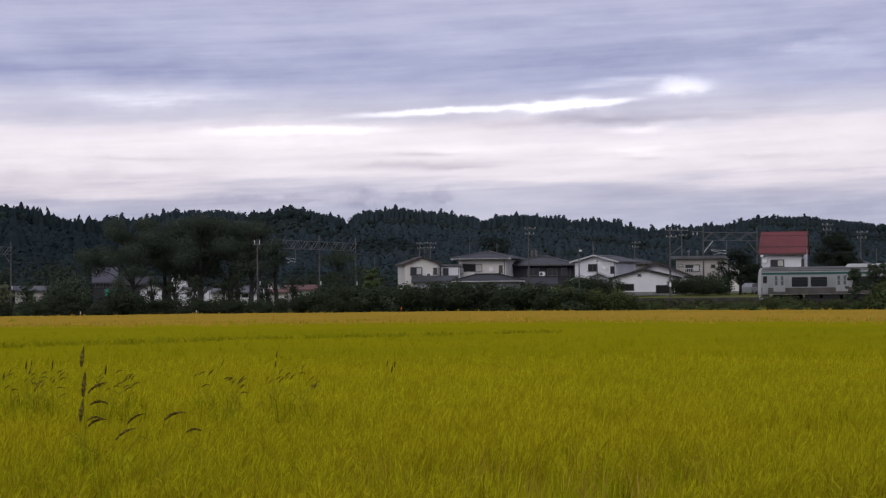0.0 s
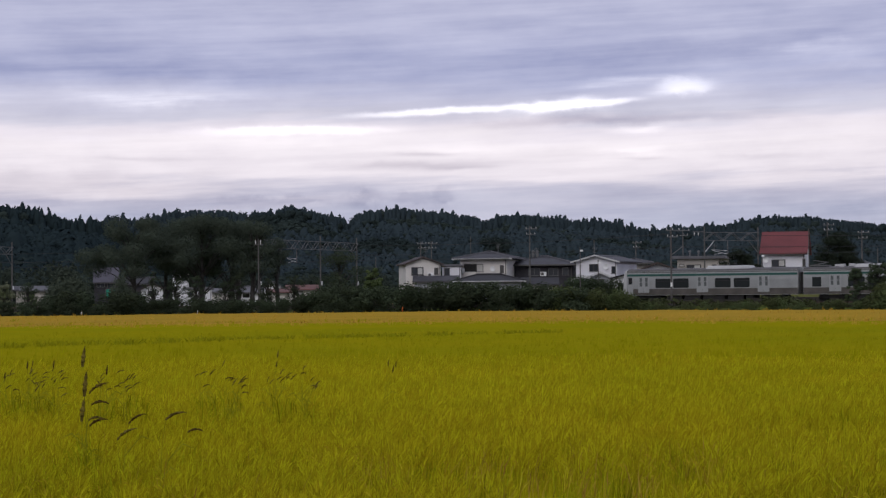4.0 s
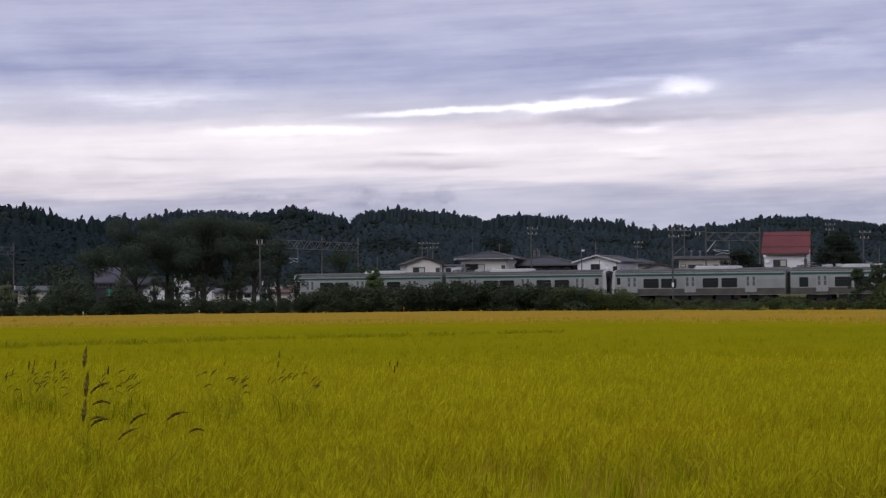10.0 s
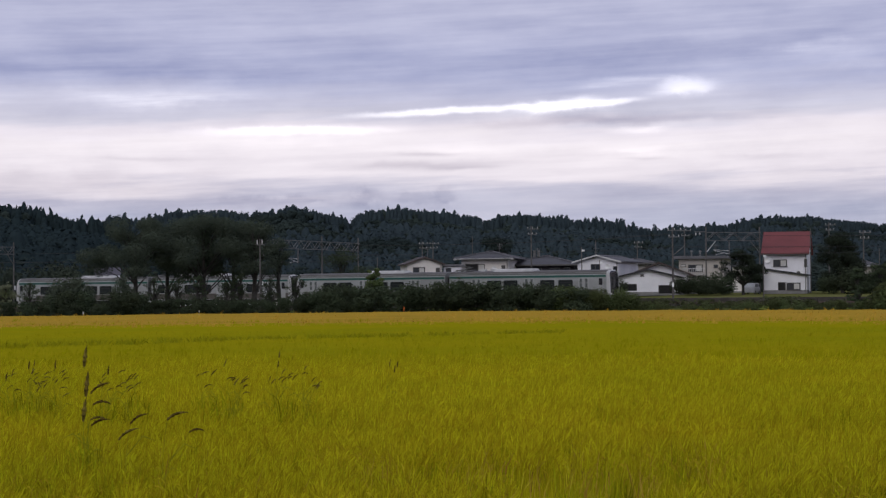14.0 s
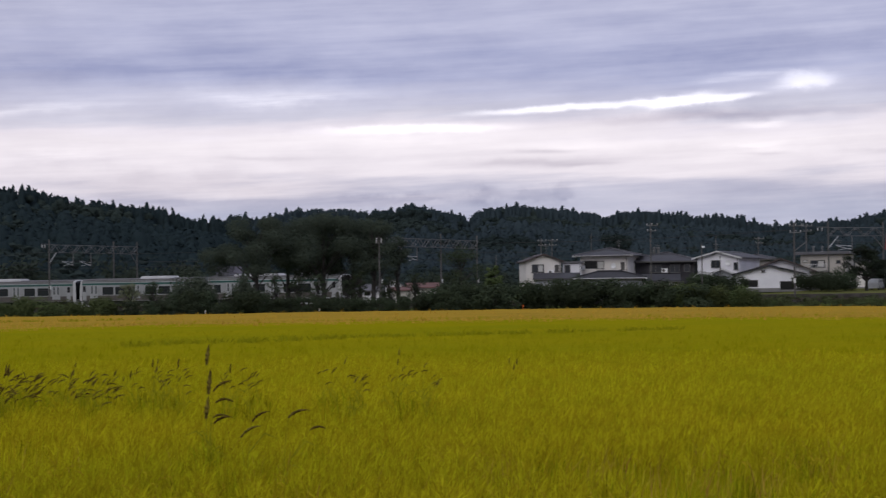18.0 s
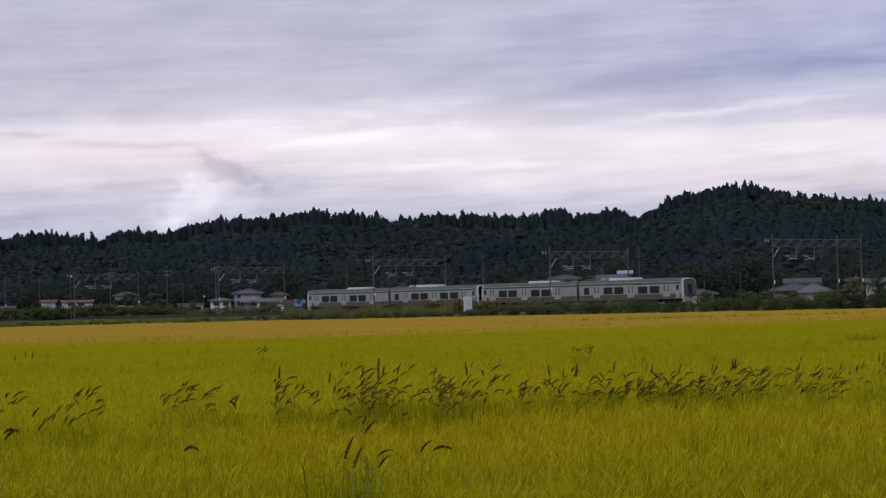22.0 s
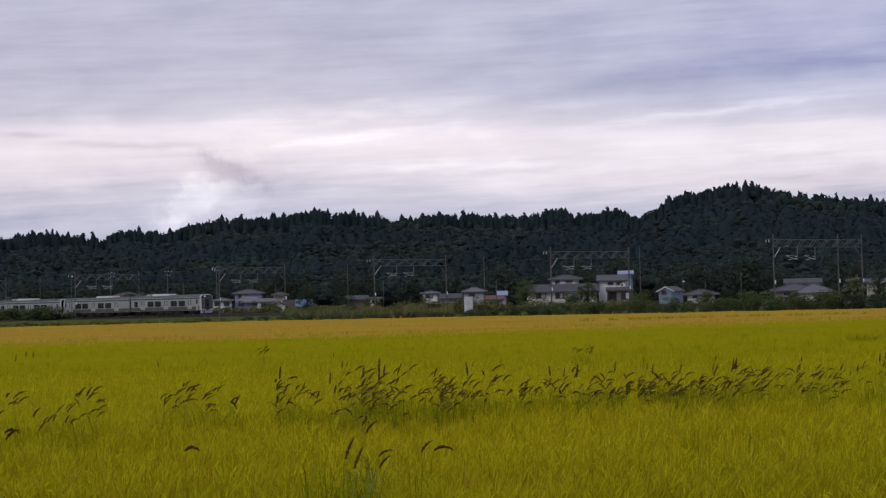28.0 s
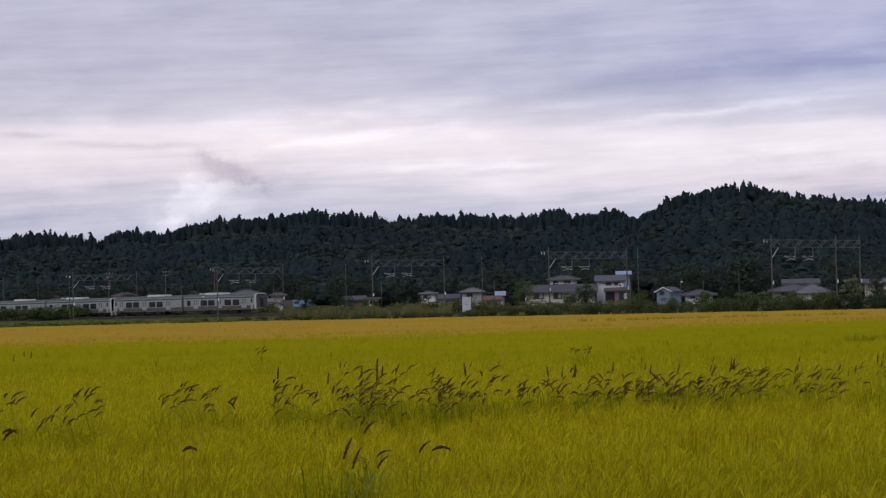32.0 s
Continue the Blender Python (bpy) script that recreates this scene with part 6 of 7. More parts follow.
def house_fittings(az, d, turn, things):
    """Small fittings on a house front, each a thing of its own: kind, place across, height."""
    m = Matrix.Translation(polar(az, d)) @ Matrix.Rotation(radians(az + turn), 4, "Z")
    for kind, x, z in things:
        if kind == "aerial":
            t = thing("tv_aerial", "thin metal television aerial on a roof", "aerial", m @ Matrix.Translation((x, 3.0, z)), "roof aerials")
            part("mast", Shape().tube([(0, 0, 0), (0, 0, 1.7)], 0.03, 6), M_STEEL, t)
            for k, l in ((1.0, 0.5), (1.25, 0.65), (1.5, 0.8)):
                part("element", Shape().box((0, 0, k), (l, 0.04, 0.04)), M_STEEL, t)
        elif kind == "dish":
            t = thing("satellite_dish", "white satellite dish fixed to a house", "dish", m @ Matrix.Translation((x, -0.15, z)), "satellite dishes")
            rings = [[(r * math.cos(a), y, r * math.sin(a)) for a in [6.2832 * i / 12 for i in range(12)]] for r, y in ((0.04, 0.0), (0.24, -0.05), (0.36, -0.12), (0.36, -0.14), (0.22, -0.07), (0.04, -0.03))]
            part("reflector", Shape().loft(rings), M_WHITE, t)
            part("bracket", Shape().tube([(0, 0.0, 0), (0, 0.13, -0.15)], 0.025, 6), M_STEEL, t)
        elif kind == "aircon":
            t = thing("air_conditioner", "white outdoor air-conditioning unit on a wall bracket", "air conditioner", m @ Matrix.Translation((x, -0.3, z)), "outdoor air-conditioning units")
            part("case", Shape().box((0, 0, 0), (0.8, 0.3, 0.56), 0, 0.03), M_WHITE, t)
            part("fan_grille", Shape().tube([(-0.12, -0.155, 0), (-0.12, -0.17, 0)], 0.21, 12), M_FRAME, t, "dark round fan grille")
            part("bracket", Shape().box((0, 0.08, -0.31), (0.7, 0.4, 0.04)), M_STEEL_DARK, t)
        elif kind == "balcony":
            t = thing("balcony", "pale balcony with a slatted rail on an upper floor", "balcony", m @ Matrix.Translation((x, 0, z)), "house balconies")
            part("floor_slab", Shape().box((0, -0.45, -0.5), (3.2, 0.9, 0.12)), M_CONCRETE, t)
            part("top_rail", Shape().box((0, -0.88, 0.45), (3.2, 0.06, 0.07)), M_FRAME_PALE, t)
            for i in range(12):
                part("slat", Shape().box((-1.54 + i * 0.28, -0.88, 0.0), (0.05, 0.03, 0.9)), M_FRAME_PALE, t)
        elif kind == "vent":
            t = thing("roof_vent", "small pale metal vent on a flat roof", "vent", m @ Matrix.Translation((x, 2.0, z)), "roof vents")
            part("pipe", Shape().tube([(0, 0, -0.1), (0, 0, 0.5)], 0.12, 8), M_STEEL, t)
            part("cowl", Shape().tube([(0, 0, 0.5), (0, 0, 0.7)], [0.22, 0.12], 8), M_STEEL, t)


house_fittings(0.65, 240, 8, (("aerial", 0.8, 6.7), ("aircon", 0.9, 4.6)))
house_fittings(-1.2, 246, -12, (("aerial", 1.4, 7.1), ("dish", 1.3, 5.4), ("aircon", -2.9, 5.2)))
house_fittings(-2.98, 250, -6, (("aerial", -1.0, 6.6), ("aircon", 0.3, 4.7)))
house_fittings(-4.66, 244, -18, (("dish", 1.4, 5.5), ("aerial", -1.2, 6.5)))
house_fittings(-7.78, 256, -10, (("balcony", -0.7, 4.85), ("vent", -1.6, 7.1), ("vent", -0.4, 7.1), ("aerial", 1.6, 7.0)))
house_fittings(-10.35, 233, -4, (("aircon", 1.6, 4.4), ("dish", -2.3, 6.0)))
house_fittings(21.98, 312, 0, (("aerial", 0.9, 5.4), ("balcony", 0.2, 4.0)))
house_fittings(20.60, 310, 0, (("aerial", -1.2, 5.1), ("aircon", 2.0, 3.9)))
house_fittings(31.69, 372, 0, (("aerial", 0.8, 4.7), ("balcony", 0.0, 3.0)))
house_fittings(32.52, 366, 0, (("aerial", -0.8, 3.1),))


# ---- railway gantries, poles and wires ----
M_STEEL_PALE = mat("pale_galvanised_steel", (0.45, 0.45, 0.45), 0.6, 0.1, 1.5, 0.05, metal=0.2)
def gantry(s, off0, off1, height, label, mid=None, ends=None, tracks=TRACKS):
    """A lattice beam on two steel masts across the tracks, with registration arms."""
    p0, turn = rail_at(s, off0, 0)
    t = thing("catenary_gantry", label, "gantry", Matrix.Translation((p0.x, p0.y, p0.z)) @ Matrix.Rotation(turn + math.pi / 2, 4, "Z"), "gantries over the railway")
    # local x runs across the tracks, away from the field
    span = off1 - off0
    if ends is not None:  # a beam between two given posts
        a, b = polar(*ends[0], p0.z), polar(*ends[1], p0.z)
        span = (b - a).length
        t.matrix_basis = Matrix.Translation(a) @ Matrix.Rotation(math.atan2(b.y - a.y, b.x - a.x), 4, "Z")
    for x in [0, span] + ([mid - off0] if mid is not None else []):
        m = part("mast", Shape().tube([(x, 0, -1.6), (x, 0, height + 0.7)], [0.12, 0.085], 10), M_POLE, t, "round concrete mast")
        part("tag", Shape().box((x, -0.19, 2.6), (0.24, 0.03, 0.5)), M_WHITE, m, "white number plate")
    z0, z1 = height - 1.0, height
    ch = Shape()
    for y in (-0.22, 0.22):
        ch.box((span / 2, y, z0), (span, 0.06, 0.06)).box((span / 2, y, z1), (span, 0.06, 0.06))
    part("chord", ch, M_STEEL, t, "galvanised chords of a lattice beam")
    n = max(6, int(span / 1.3))
    for i in range(n):
        a, b = span * i / n, span * (i + 1) / n
        za, zb = (z0, z1) if i % 2 == 0 else (z1, z0)
        part("brace", Shape().tube([(a, -0.22, za), (b, -0.22, zb)], 0.045, 5).tube([(a, 0.22, za), (b, 0.22, zb)], 0.045, 5), M_STEEL, t)
    for x, k in ((0, 1), (span, -1)):
        part("knee_brace", Shape().tube([(x, 0, z0 - 1.5), (x + 1.5 * k, 0, z0)], 0.06, 6), M_STEEL_PALE if k > 0 else M_STEEL, t)
    for off in tracks:
        x = off - off0
        if not 0.5 < x < span:
            continue
        post = part("drop_post", Shape().box((x + 1.9, 0, z0 - 0.85), (0.11, 0.11, 1.8)), M_STEEL, t)
        arm = part("registration_arm", Shape().tube([(x + 1.9, 0, z0 - 1.25), (x - 0.5, 0, z0 - 1.12)], 0.04, 6).tube([(x + 1.9, 0, z0 - 1.65), (x - 0.4, 0, z0 - 1.2)], 0.045, 6).tube([(x + 1.2, 0, z0 - 1.5), (x - 0.1, 0, z0 - 1.72)], 0.04, 6), M_STEEL_PALE, t, "pale registration arm")
        for xx, zz in ((x + 1.55, z0 - 1.23), (x + 1.55, z0 - 1.58)):
            part("insulator", Shape().tube([(xx - 0.2, 0, zz), (xx - 0.12, 0, zz), (xx, 0, zz), (xx + 0.12, 0, zz), (xx + 0.2, 0, zz)], [0.04, 0.07, 0.05, 0.07, 0.04], 8), M_INSULATOR, arm, "white porcelain insulator")
    out = part("bracket", Shape().box((-0.85, 0, z1 + 0.05), (1.7, 0.09, 0.09)), M_STEEL, t, "side bracket with feeder insulators")
    for x in (-1.5, -0.9):
        part("insulator", Shape().tube([(x, 0, z1 - 0.02), (x, 0, z1 - 0.15), (x, 0, z1 - 0.3), (x, 0, z1 - 0.42)], [0.03, 0.065, 0.065, 0.03], 8), M_INSULATOR, out, "white porcelain insulator")
    return t


LAB = "steel lattice gantry on concrete masts carrying overhead wires"
gantry(85, -3.2, 15, 7.9, LAB)
gantry(28.5, 0.0, 27.0, 8.3, LAB, ends=((-7.95, 229), (-9.56, 234)), tracks=(1.6,))
gantry(-22.5, -3.2, 22.0, 7.8, LAB, 12)
gantry(-71.8, -3.2, 16.5, 8.2, LAB, 11)
gantry(-112, -3.2, 14.5, 8.1, LAB)
gantry(-150, -3.2, 13.5, 8.2, LAB)
gantry(-188.5, -3.2, 12.5, 8.1, LAB)
gantry(-229, -3.2, 12.5, 8.0, LAB)
gantry(-270, -3.2, 12.5, 8.0, LAB)


def overhead_wires():
    stops = [130, 85, 28.5, -22.5, -71.8, -112, -150, -188.5, -229, -270, -330, -400]
    for off in TRACKS:
        for zc, sag, r, name in ((5.1, 0.0, 0.011, "contact_wire"), (6.0, 0.35, 0.012, "messenger_wire")):
            pts = []
            for a, b in zip(stops, stops[1:]):
                for k in range(6):
                    u = k / 6
                    pts.append(rail_at(a + (b - a) * u, off, zc - 4 * sag * u * (1 - u))[0])
            solid(name, Shape().tube(pts, r, 4), M_WIRE, "thin dark overhead wire above a track", "wire", kind="structure")
    for off in (-4.6, -4.0):
        pts = [rail_at(a + (b - a) * k / 6, off, 7.2 - 2.4 * (k / 6) * (1 - k / 6))[0] for a, b in zip(stops, stops[1:]) for k in range(6)]
        solid("feeder_wire", Shape().tube(pts, 0.012, 4), M_WIRE, "thin dark feeder wire along the railway", "wire", kind="structure")


overhead_wires()


def pole(az, d, top, kind):
    """A concrete utility pole; kind says what hangs on it."""
    dark = kind == "railway" or kind == "lamp"
    lab = {"transformer": "concrete utility pole with transformers and a cross arm", "lamp": "slim dark pole with a small lamp", "plain": "plain slim concrete pole",
           "railway": "dark trackside mast with insulators and cross arms", "cross": "concrete utility pole with cross arms", "insulators": "slim pole at the field's edge with two insulators"}[kind]
    t = thing("utility_pole", lab, "pole", Matrix.Translation(polar(az, d)) @ Matrix.Rotation(radians(az), 4, "Z"), "poles along the railway and village")
    r = 0.115 if kind not in ("plain", "lamp", "insulators") else 0.075
    part("shaft", Shape().tube([(0, 0, -0.2), (0, 0, top)], [r, r * 0.7], 9), M_STEEL_DARK if dark else M_POLE, t)
    if kind in ("transformer", "cross", "railway"):
        for i, (z, l, x) in enumerate(((top - 0.35, 1.5, 0.2), (top - 1.05, 1.2, 0.15))):
            arm = part("cross_arm", Shape().box((x, -0.14, z), (l, 0.09, 0.09)), M_STEEL, t, "galvanised cross arm")
            for k in (-0.42, 0.0, 0.42):
                part("insulator", Shape().tube([(x + k * l, -0.14, z + 0.04), (x + k * l, -0.14, z + 0.14), (x + k * l, -0.14, z + 0.24)], [0.02, 0.04, 0.02], 8), M_INSULATOR, arm, "white porcelain insulator")
    if kind == "transformer":
        for k in (0.42, 0.95):
            part("transformer", Shape().tube([(k, -0.1, top - 4.0), (k, -0.1, top - 3.9), (k, -0.1, top - 3.2), (k, -0.1, top - 3.1)], [0.14, 0.2, 0.2, 0.14], 12), M_STEEL, t, "grey cylindrical transformer")
    if kind == "railway":
        part("strut", Shape().tube([(0.0, 0, top - 3.0), (1.3, 0, top - 2.0)], 0.05, 6), M_STEEL, t, "pale diagonal bracket arm")
        part("tag", Shape().box((0, -0.16, 3.0), (0.2, 0.03, 0.45)), M_WHITE, t, "white number plate")
    if kind == "lamp":
        part("lamp_head", Shape().box((0.16, -0.1, top - 0.35), (0.32, 0.2, 0.2), 0, 0.05), M_WHITE, t, "small pale lamp head")
    if kind == "insulators":
        for k in (-0.25, 0.2):
            part("insulator", Shape().tube([(k, -0.1, top - 0.5), (k, -0.1, top - 0.3), (k, -0.1, top - 0.05)], [0.025, 0.05, 0.025], 8), M_INSULATOR, t, "white porcelain insulator")
        part("cross_arm", Shape().box((0, -0.1, top - 0.52), (0.8, 0.07, 0.07)), M_STEEL, t, "galvanised cross arm")
    return t


POLES = [pole(*p) for p in (
    (-2.63, 238, 10.7, "transformer"), (-4.17, 206, 7.2, "lamp"), (-4.60, 252, 9.2, "plain"), (-6.94, 199, 9.1, "railway"), (-7.30, 262, 11.0, "cross"), (-5.87, 300, 10.3, "cross"),
    (-11.07, 231, 9.7, "plain"), (-11.62, 262, 11.5, "cross"), (-12.63, 242, 9.8, "cross"), (0.72, 292, 10.3, "cross"), (0.39, 288, 10.2, "cross"), (-0.82, 300, 11.2, "plain"),
    (7.49, 236, 8.4, "plain"), (5.69, 174, 7.5, "insulators"), (6.24, 240, 5.8, "plain"), (2.10, 240, 6.9, "plain"), (-13.09, 250, 7.6, "plain"), (-9.66, 207, 6.4, "lamp"), (-4.72, 232, 6.2, "lamp"))]
POLES += [pole(*p) for p in (
    (28.65, 328, 8.9, "plain"), (24.46, 304, 9.1, "plain"), (24.10, 312, 5.4, "plain"), (19.69, 292, 9.6, "plain"), (33.04, 332, 4.1, "lamp"), (34.13, 372, 9.2, "cross"), (35.83, 378, 9.2, "cross"),
    (37.00, 352, 8.4, "lamp"), (37.92, 392, 8.5, "plain"), (33.65, 380, 6.8, "plain"), (16.65, 300, 5.6, "plain"), (18.41, 300, 4.5, "lamp"), (17.73, 302, 4.4, "plain"), (30.86, 370, 5.9, "plain"),
    (27.57, 340, 5.8, "plain"), (32.65, 374, 9.9, "cross"))]


def village_wires():
    for (a0, d0, z0), (a1, d1, z1) in (((-2.63, 238, 10.3), (-7.30, 262, 10.6)), ((-7.30, 262, 10.6), (-11.62, 262, 11.1)), ((-2.63, 238, 10.3), (0.39, 288, 9.8)), ((-11.62, 262, 11.1), (-12.63, 242, 9.4)), ((-5.87, 300, 9.9), (-0.82, 300, 10.8)),
                                        ((34.13, 372, 8.8), (32.65, 374, 9.5)), ((34.13, 372, 8.8), (35.83, 378, 8.8)), ((32.65, 374, 9.5), (28.65, 328, 8.7))):
        a, b = polar(a0, d0, z0), polar(a1, d1, z1)
        pts = [a.lerp(b, k / 10) - Vector((0, 0, 3.2 * (k / 10) * (1 - k / 10))) for k in range(11)]
        solid("power_line", Shape().tube(pts, 0.012, 4), M_WIRE, "thin dark power line between poles", "wire", kind="structure")


village_wires()


# ---- things by the line ----
def relay_cabinet(az, d):
    t = thing("relay_cabinet", "white metal relay cabinet on a steel stand by the track", "cabinet", Matrix.Translation(polar(az, d, -0.5)) @ Matrix.Rotation(radians(az), 4, "Z"))
    paint = mat("cabinet_paint", (0.52, 0.54, 0.58), 0.5, 0.1, 1.2, 0.05)
    part("case", Shape().box((0, 0, 2.05), (1.1, 0.7, 2.0), 0, 0.04), paint, t)
    for x in (-0.25, 0.25):
        dr = part("door", Shape().box((x, -0.365, 2.05), (0.48, 0.03, 1.8), 0, 0.01), paint, t, "white cabinet door")
        part("handle", Shape().box((x * 0.35, -0.39, 2.05), (0.04, 0.04, 0.2)), M_STEEL, dr, "steel handle")
    part("cap", Shape().box((0, 0, 3.03), (1.2, 0.84, 0.07), 0, 0.02), paint, t)
    for x in (-0.42, 0.42):
        for y in (-0.25, 0.25):
            part("leg", Shape().box((x, y, 0.45), (0.09, 0.09, 1.3)), M_STEEL_DARK, t)


relay_cabinet(24.96, 240)


def marker(az, d, h, m, label):
    s = Shape().tube([(0, 0, -0.1), (0, 0, h)], 0.018, 7).box((0.02, 0, h - 0.1), (0.08, 0.05, 0.16), 0, 0.015)
    solid("marker_post", s, m, label, "post", "marker posts at the field's edge", at=Matrix.Translation(polar(az, d)))


marker(11.02, 155.2, 1.12, M_INSULATOR, "small white marker post at the field's edge")
marker(7.55, 156.2, 1.12, M_INSULATOR, "small white marker post at the field's edge")
marker(1.3, 160.6, 1.2, M_ORANGE, "small orange and white marker post at the field's edge")


def tarpaulin(az, d):
    """A folded sheet hung over a rail."""
    s = Shape()
    cols = 9
    rings = [[(-0.6 + 1.2 * k / (cols - 1), 0.05 * math.sin(k * 2.1) + y, z) for k in range(cols)] + [(0.6 - 1.2 * k / (cols - 1), 0.05 * math.sin((cols - 1 - k) * 2.1) + y + 0.02, z) for k in range(cols)] for z, y in ((2.0, 0.05), (2.6, 0.02), (3.15, 0.0))]
    t = thing("tarpaulin", "teal tarpaulin hung over a rail before a house", "tarpaulin", Matrix.Translation(polar(az, d)) @ Matrix.Rotation(radians(az), 4, "Z"))
    part("sheet", s.loft(rings), mat("teal_tarpaulin", (0.03, 0.30, 0.21), 0.6, 0.12, 2, 0.1), t)
    part("rail", Shape().tube([(-0.75, 0.0, 3.17), (0.75, 0.0, 3.17)], 0.03, 6).tube([(-0.7, 0, 0.2), (-0.7, 0, 3.2)], 0.03, 6).tube([(0.7, 0, 0.2), (0.7, 0, 3.2)], 0.03, 6), M_STEEL, t, "steel rail on two posts")


tarpaulin(10.15, 262)


def retaining_wall():
    """A low stained concrete edge between the bank and the gardens, in cast lengths."""
    t = thing("retaining_wall", "low stained concrete retaining wall beyond the tracks", "wall", kind="structure")
    for k in range(24):
        p, turn = rail_at(21 + k * 3.0, 9.1, -0.1)
        part("wall_block", Shape().box((p.x, p.y, p.z - 0.02), (2.97, 0.36, 1.12), turn, 0.02), M_CONCRETE_DARK, t)


retaining_wall()


def parked_car(az, d, turn):
    t = thing("parked_car", "small white car parked beside a garden tree", "car", Matrix.Translation(polar(az, d, 1.72)) @ Matrix.Rotation(radians(az + turn), 4, "Z"))
    side = [(-1.65, 0.3), (1.65, 0.3), (1.68, 0.75), (1.25, 0.95), (0.75, 1.42), (-1.3, 1.46), (-1.62, 0.95)]
    part("body", Shape().loft([[(x, y, z) for x, z in side] for y in (-0.72, 0.72)]), M_WHITE, t)
    for y in (-0.725, 0.725):
        part("side_window", Shape().prism([(-1.25, 0.98), (1.0, 0.98), (0.66, 1.34), (-1.15, 1.36)], y - 0.01, y + 0.01), M_PANE, t)
    for x in (-1.05, 1.05):
        for y in (-0.66, 0.66):
            w = part("wheel", Shape().tube([(x, y - 0.08, 0.27), (x, y + 0.08, 0.27)], 0.27, 14), M_WIRE, t, "black tyre")
            part("rim", Shape().tube([(x, y - 0.09, 0.27), (x, y + 0.09, 0.27)], 0.15, 10), M_STEEL, w)


parked_car(-9.3, 232, 78)


# ---- barnyard grass standing above the rice ----
def panicle_protos():
    """Slim tapered seed heads with awns, arching by different amounts; origin at the neck, leaning to +x."""
    rng = random.Random(77)
    out = []
    for lean, droop in ((0.05, 0.05), (0.3, 0.25), (0.45, 0.8), (0.6, 1.0), (0.75, 1.1), (0.9, 1.4), (0.5, 0.6)):
        length = rng.uniform(0.15, 0.2)
        pts, rad = [], []
        p, ang = Vector((0, 0, 0)), math.pi / 2 - lean
        n = 10
        for i in range(n + 1):
            u = i / n
            pts.append(tuple(p))
            rad.append((0.002 + 0.0094 * math.sin(math.pi * min(1, u * 0.85 + 0.14)) ** 0.9) * (1 + 0.3 * math.sin(i * 2.7) + rng.uniform(-0.25, 0.25)))
            p = p + Vector((math.cos(ang), 0, math.sin(ang))) * (length / n)
            ang -= droop / n
        s = Shape().tube(pts, rad, 5)
        for i in range(34):
            k = rng.randrange(1, n)
            a = rng.uniform(0, 6.28)
            q = Vector(pts[k])
            along = (Vector(pts[k + 1]) - q).normalized()
            o = Vector((0.3 * math.cos(a), math.sin(a), 0.7 * math.cos(a))) * rad[k]
            w = along.cross(o).normalized() * 0.0035
            s.add((q + o * 0.5 - w, q + o * 0.5 + w, q + o * rng.uniform(1.5, 2.2) + along * rng.uniform(0.012, 0.035)), ((0, 1, 2),))
        out.append(s.mesh("panicle", M_WEED_HEAD))
    return out


PANICLE = panicle_protos()


def grass_plant(heads, base, label, rng, big=1.0, loose=True):
    """One plant: its stems and leaves, and the seed heads; heads: places of the necks in the world, with a bend."""
    t = thing("barnyard_grass", label, "weed", Matrix.Translation(base), "barnyard grass in the rice")
    s = Shape()
    for (p, k) in heads:
        r = p - base
        foot = Vector((rng.uniform(-0.06, 0.06), rng.uniform(-0.06, 0.06), 0))
        mid = foot.lerp(r, 0.6) + Vector((-0.25 * (r.x - foot.x), 0, 0.04))
        s.tube([foot, mid, r + Vector((0, 0, 0.005))], [0.004, 0.003, 0.0015], 4)
        for u in (0.55, 0.75):
            if rng.random() < 0.3:
                q = foot.lerp(mid, u) if u < 0.7 else mid
                d = Vector((rng.uniform(-1, 1), rng.uniform(-0.4, 0.4), 0)).normalized()
                l = rng.uniform(0.18, 0.34)
                w = Vector((0, 0, 0.008))
                a, b, c = q, q + d * l * 0.5 + Vector((0, 0, l * 0.55)), q + d * l + Vector((0, 0, l * 0.35))
                s.add((a - w, a + w, b + w, b - w, c), ((0, 1, 2, 3), (3, 2, 4)))
    part("stems", s, M_WEED_STEM, t, "thin green stems and leaves")
    for p, k in heads:
        turn = rng.gauss(0, 0.45 if loose else 0.15) + (math.pi if k < 0 or (loose and rng.random() < 0.06) else 0)
        sc = big * rng.uniform(0.85, 1.2)
        m = Matrix.Translation(p - base) @ Matrix.Rotation(turn, 4, "Z") @ Matrix.Diagonal((sc * (1.7 if k == 0 else 1.0), sc * 1.3, sc, 1))
        part("panicle", PANICLE[abs(k) % 7], None, t, "dark purple-brown seed head", m)
    return t


def leaf_base(a0, a1, d, n, rng, m=M_WEED_LEAF, wide=1.0):
    """The leafy, darker green tufts of one stand of barnyard grass."""
    s = Shape()
    for _ in range(n * 5):
        p = polar(rng.uniform(a0, a1), d + rng.uniform(-1.2, 1.4), 0.5)
        t, l = rng.uniform(0, 6.28), rng.uniform(0.12, 0.3)
        h = rng.uniform(0.32, 0.66)
        o = Vector((math.cos(t), math.sin(t), 0)) * l
        w = Vector((wide * rng.uniform(0.003, 0.007), 0, 0.002))
        s.add((p - w, p + w, p + o * 0.4 + Vector((0, 0, h * 0.8)) + w, p + o * 0.4 + Vector((0, 0, h * 0.8)) - w, p + o + Vector((0, 0, h * rng.uniform(0.7, 1.05)))), ((0, 1, 2, 3), (3, 2, 4)))
    solid("barnyard_leaves", s, m, "fresh green leaves of barnyard grass among the rice", "weed", kind="stuff")


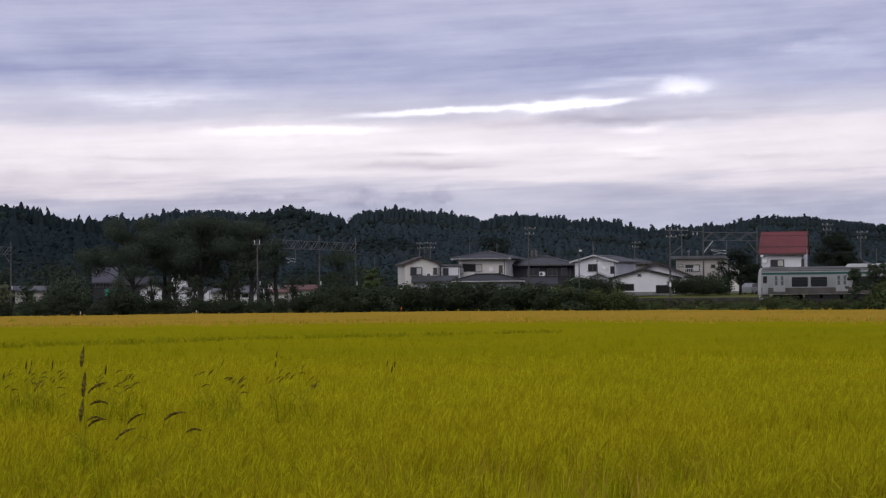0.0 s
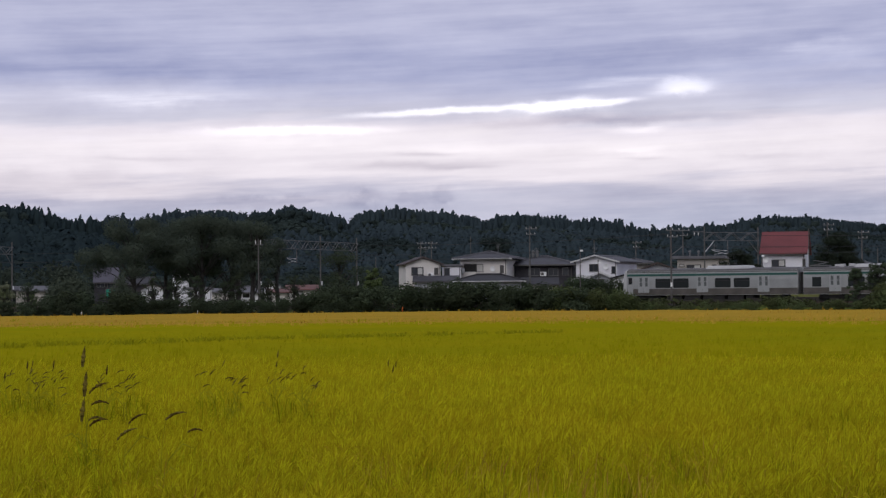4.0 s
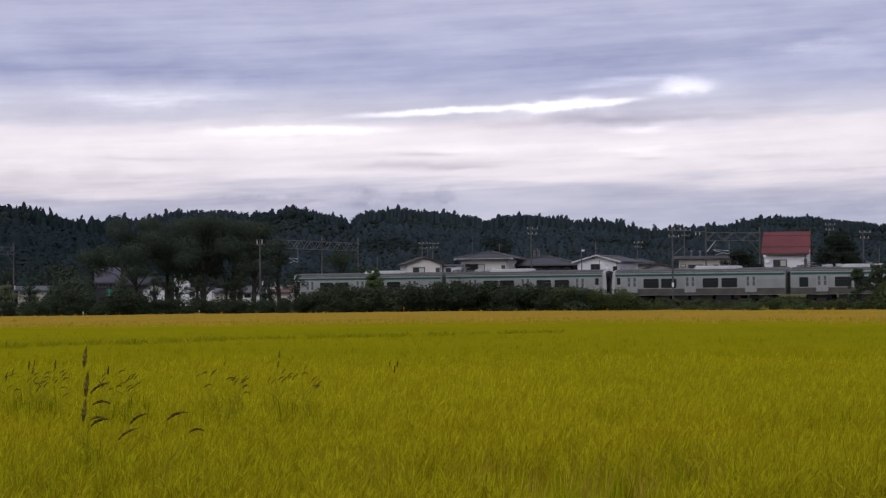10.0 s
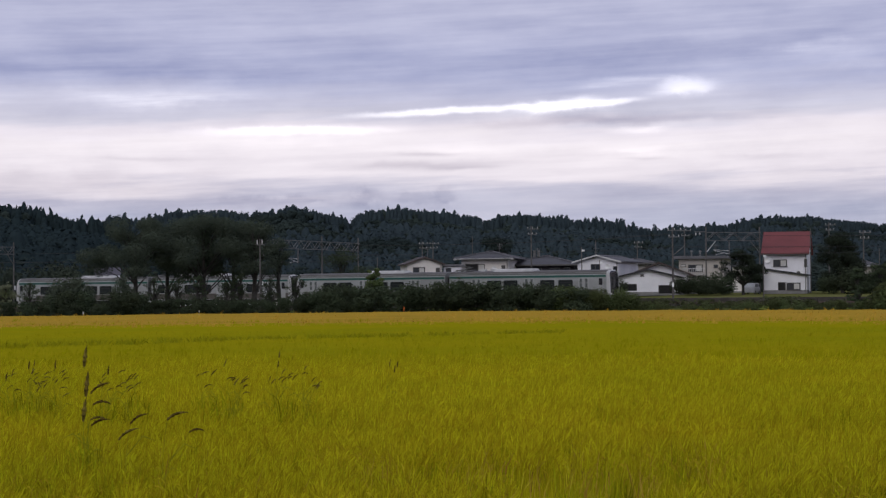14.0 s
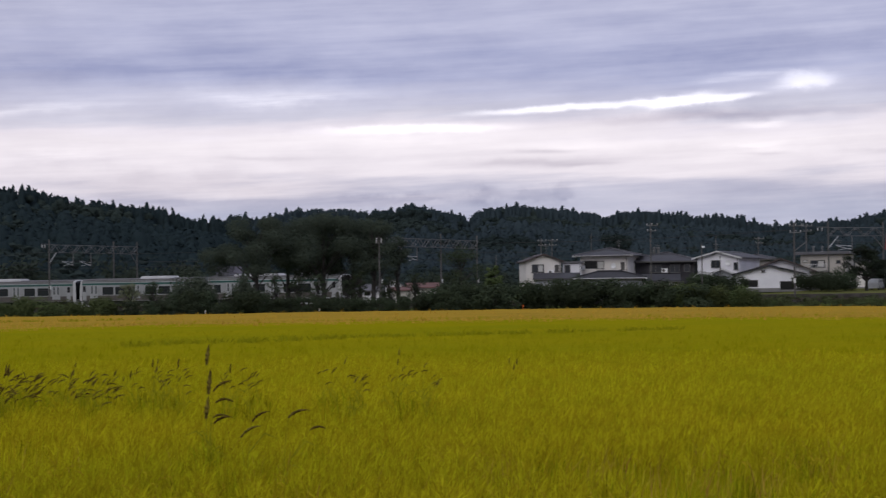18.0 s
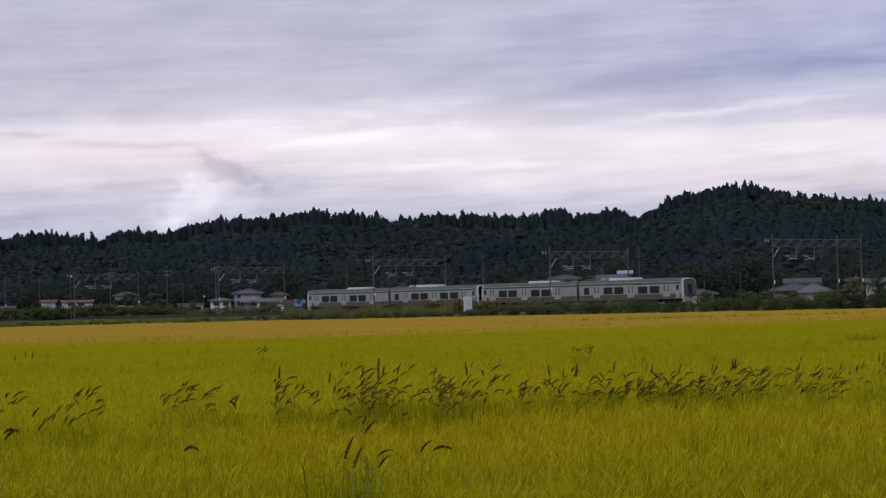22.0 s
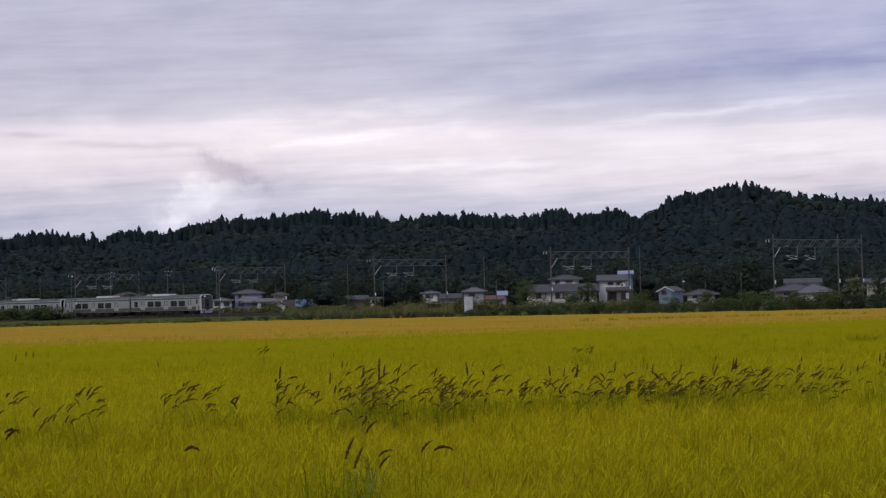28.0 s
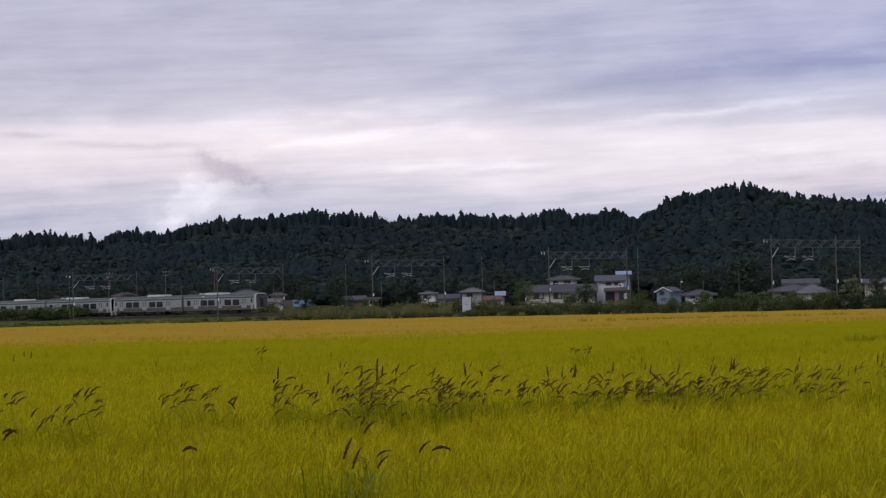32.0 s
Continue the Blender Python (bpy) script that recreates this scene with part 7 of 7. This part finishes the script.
def weeds():
    rng = random.Random(9)
    lab = "barnyard grass with dark drooping seed heads above the rice"
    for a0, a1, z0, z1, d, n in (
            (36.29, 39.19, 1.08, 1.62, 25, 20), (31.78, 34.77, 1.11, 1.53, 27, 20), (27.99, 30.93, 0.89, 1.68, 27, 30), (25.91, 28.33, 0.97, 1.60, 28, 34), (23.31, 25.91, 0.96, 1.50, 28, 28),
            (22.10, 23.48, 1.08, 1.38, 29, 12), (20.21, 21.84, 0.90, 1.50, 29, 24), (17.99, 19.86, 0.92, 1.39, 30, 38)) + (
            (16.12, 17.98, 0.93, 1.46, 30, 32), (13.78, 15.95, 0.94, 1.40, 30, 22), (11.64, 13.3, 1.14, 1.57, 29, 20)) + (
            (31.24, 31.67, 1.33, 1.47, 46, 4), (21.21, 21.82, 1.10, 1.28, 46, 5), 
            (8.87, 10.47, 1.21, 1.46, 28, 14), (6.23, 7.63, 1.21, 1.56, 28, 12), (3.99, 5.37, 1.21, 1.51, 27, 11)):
        left = int(n * (2.3 if 13 < a0 < 30 else 1.4))
        leaf_base(a0, a1, d, int(n * (1.7 if 20 < a0 < 28 else 1.0)), rng)
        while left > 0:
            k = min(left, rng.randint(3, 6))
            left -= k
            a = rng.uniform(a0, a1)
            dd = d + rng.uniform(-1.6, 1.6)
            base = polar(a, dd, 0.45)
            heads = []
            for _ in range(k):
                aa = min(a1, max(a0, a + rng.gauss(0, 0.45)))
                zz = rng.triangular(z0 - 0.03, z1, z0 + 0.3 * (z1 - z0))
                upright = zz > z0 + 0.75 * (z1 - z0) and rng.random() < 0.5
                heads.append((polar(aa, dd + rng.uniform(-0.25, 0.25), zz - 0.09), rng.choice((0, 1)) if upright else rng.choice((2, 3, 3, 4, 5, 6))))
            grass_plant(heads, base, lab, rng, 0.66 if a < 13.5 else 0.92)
    for a0, a1, d, n in ((28.0, 30.2, 16.5, 26), (10.6, 11.25, 20, 8), (26.0, 27.2, 17, 8)):
        leaf_base(a0, a1, d, n, rng)
    leaf_base(27.9, 28.9, 16.5, 8, rng, M_WEED_PALE, 1.4)
    near = "tall barnyard grass stalk with upright and drooping seed heads"
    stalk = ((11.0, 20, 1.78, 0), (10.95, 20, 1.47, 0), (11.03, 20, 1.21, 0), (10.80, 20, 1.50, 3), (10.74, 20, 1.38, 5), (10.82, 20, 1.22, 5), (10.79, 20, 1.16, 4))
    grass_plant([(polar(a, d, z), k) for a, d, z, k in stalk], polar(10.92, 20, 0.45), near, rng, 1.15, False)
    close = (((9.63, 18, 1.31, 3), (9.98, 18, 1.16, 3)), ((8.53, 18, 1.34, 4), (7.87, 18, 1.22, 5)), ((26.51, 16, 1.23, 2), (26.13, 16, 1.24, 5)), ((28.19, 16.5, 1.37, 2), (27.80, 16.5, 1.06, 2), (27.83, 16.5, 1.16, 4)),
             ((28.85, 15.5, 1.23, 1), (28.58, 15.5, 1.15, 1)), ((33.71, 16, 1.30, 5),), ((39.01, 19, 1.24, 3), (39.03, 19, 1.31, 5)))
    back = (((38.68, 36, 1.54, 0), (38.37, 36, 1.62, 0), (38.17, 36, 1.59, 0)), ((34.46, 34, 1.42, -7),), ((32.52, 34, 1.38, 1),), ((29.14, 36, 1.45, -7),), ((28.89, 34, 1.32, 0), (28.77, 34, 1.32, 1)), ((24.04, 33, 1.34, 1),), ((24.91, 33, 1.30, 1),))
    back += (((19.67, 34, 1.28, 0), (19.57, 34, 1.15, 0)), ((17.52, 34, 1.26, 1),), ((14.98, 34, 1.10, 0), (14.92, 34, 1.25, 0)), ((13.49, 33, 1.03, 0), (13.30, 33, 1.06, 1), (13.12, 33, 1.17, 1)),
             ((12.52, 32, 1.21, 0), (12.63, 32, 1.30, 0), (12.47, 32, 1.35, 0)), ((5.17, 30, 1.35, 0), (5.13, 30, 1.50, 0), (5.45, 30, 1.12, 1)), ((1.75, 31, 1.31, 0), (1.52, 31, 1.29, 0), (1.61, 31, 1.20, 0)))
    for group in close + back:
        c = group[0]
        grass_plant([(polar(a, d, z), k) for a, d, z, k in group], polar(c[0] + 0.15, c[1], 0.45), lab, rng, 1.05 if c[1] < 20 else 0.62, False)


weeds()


motions()
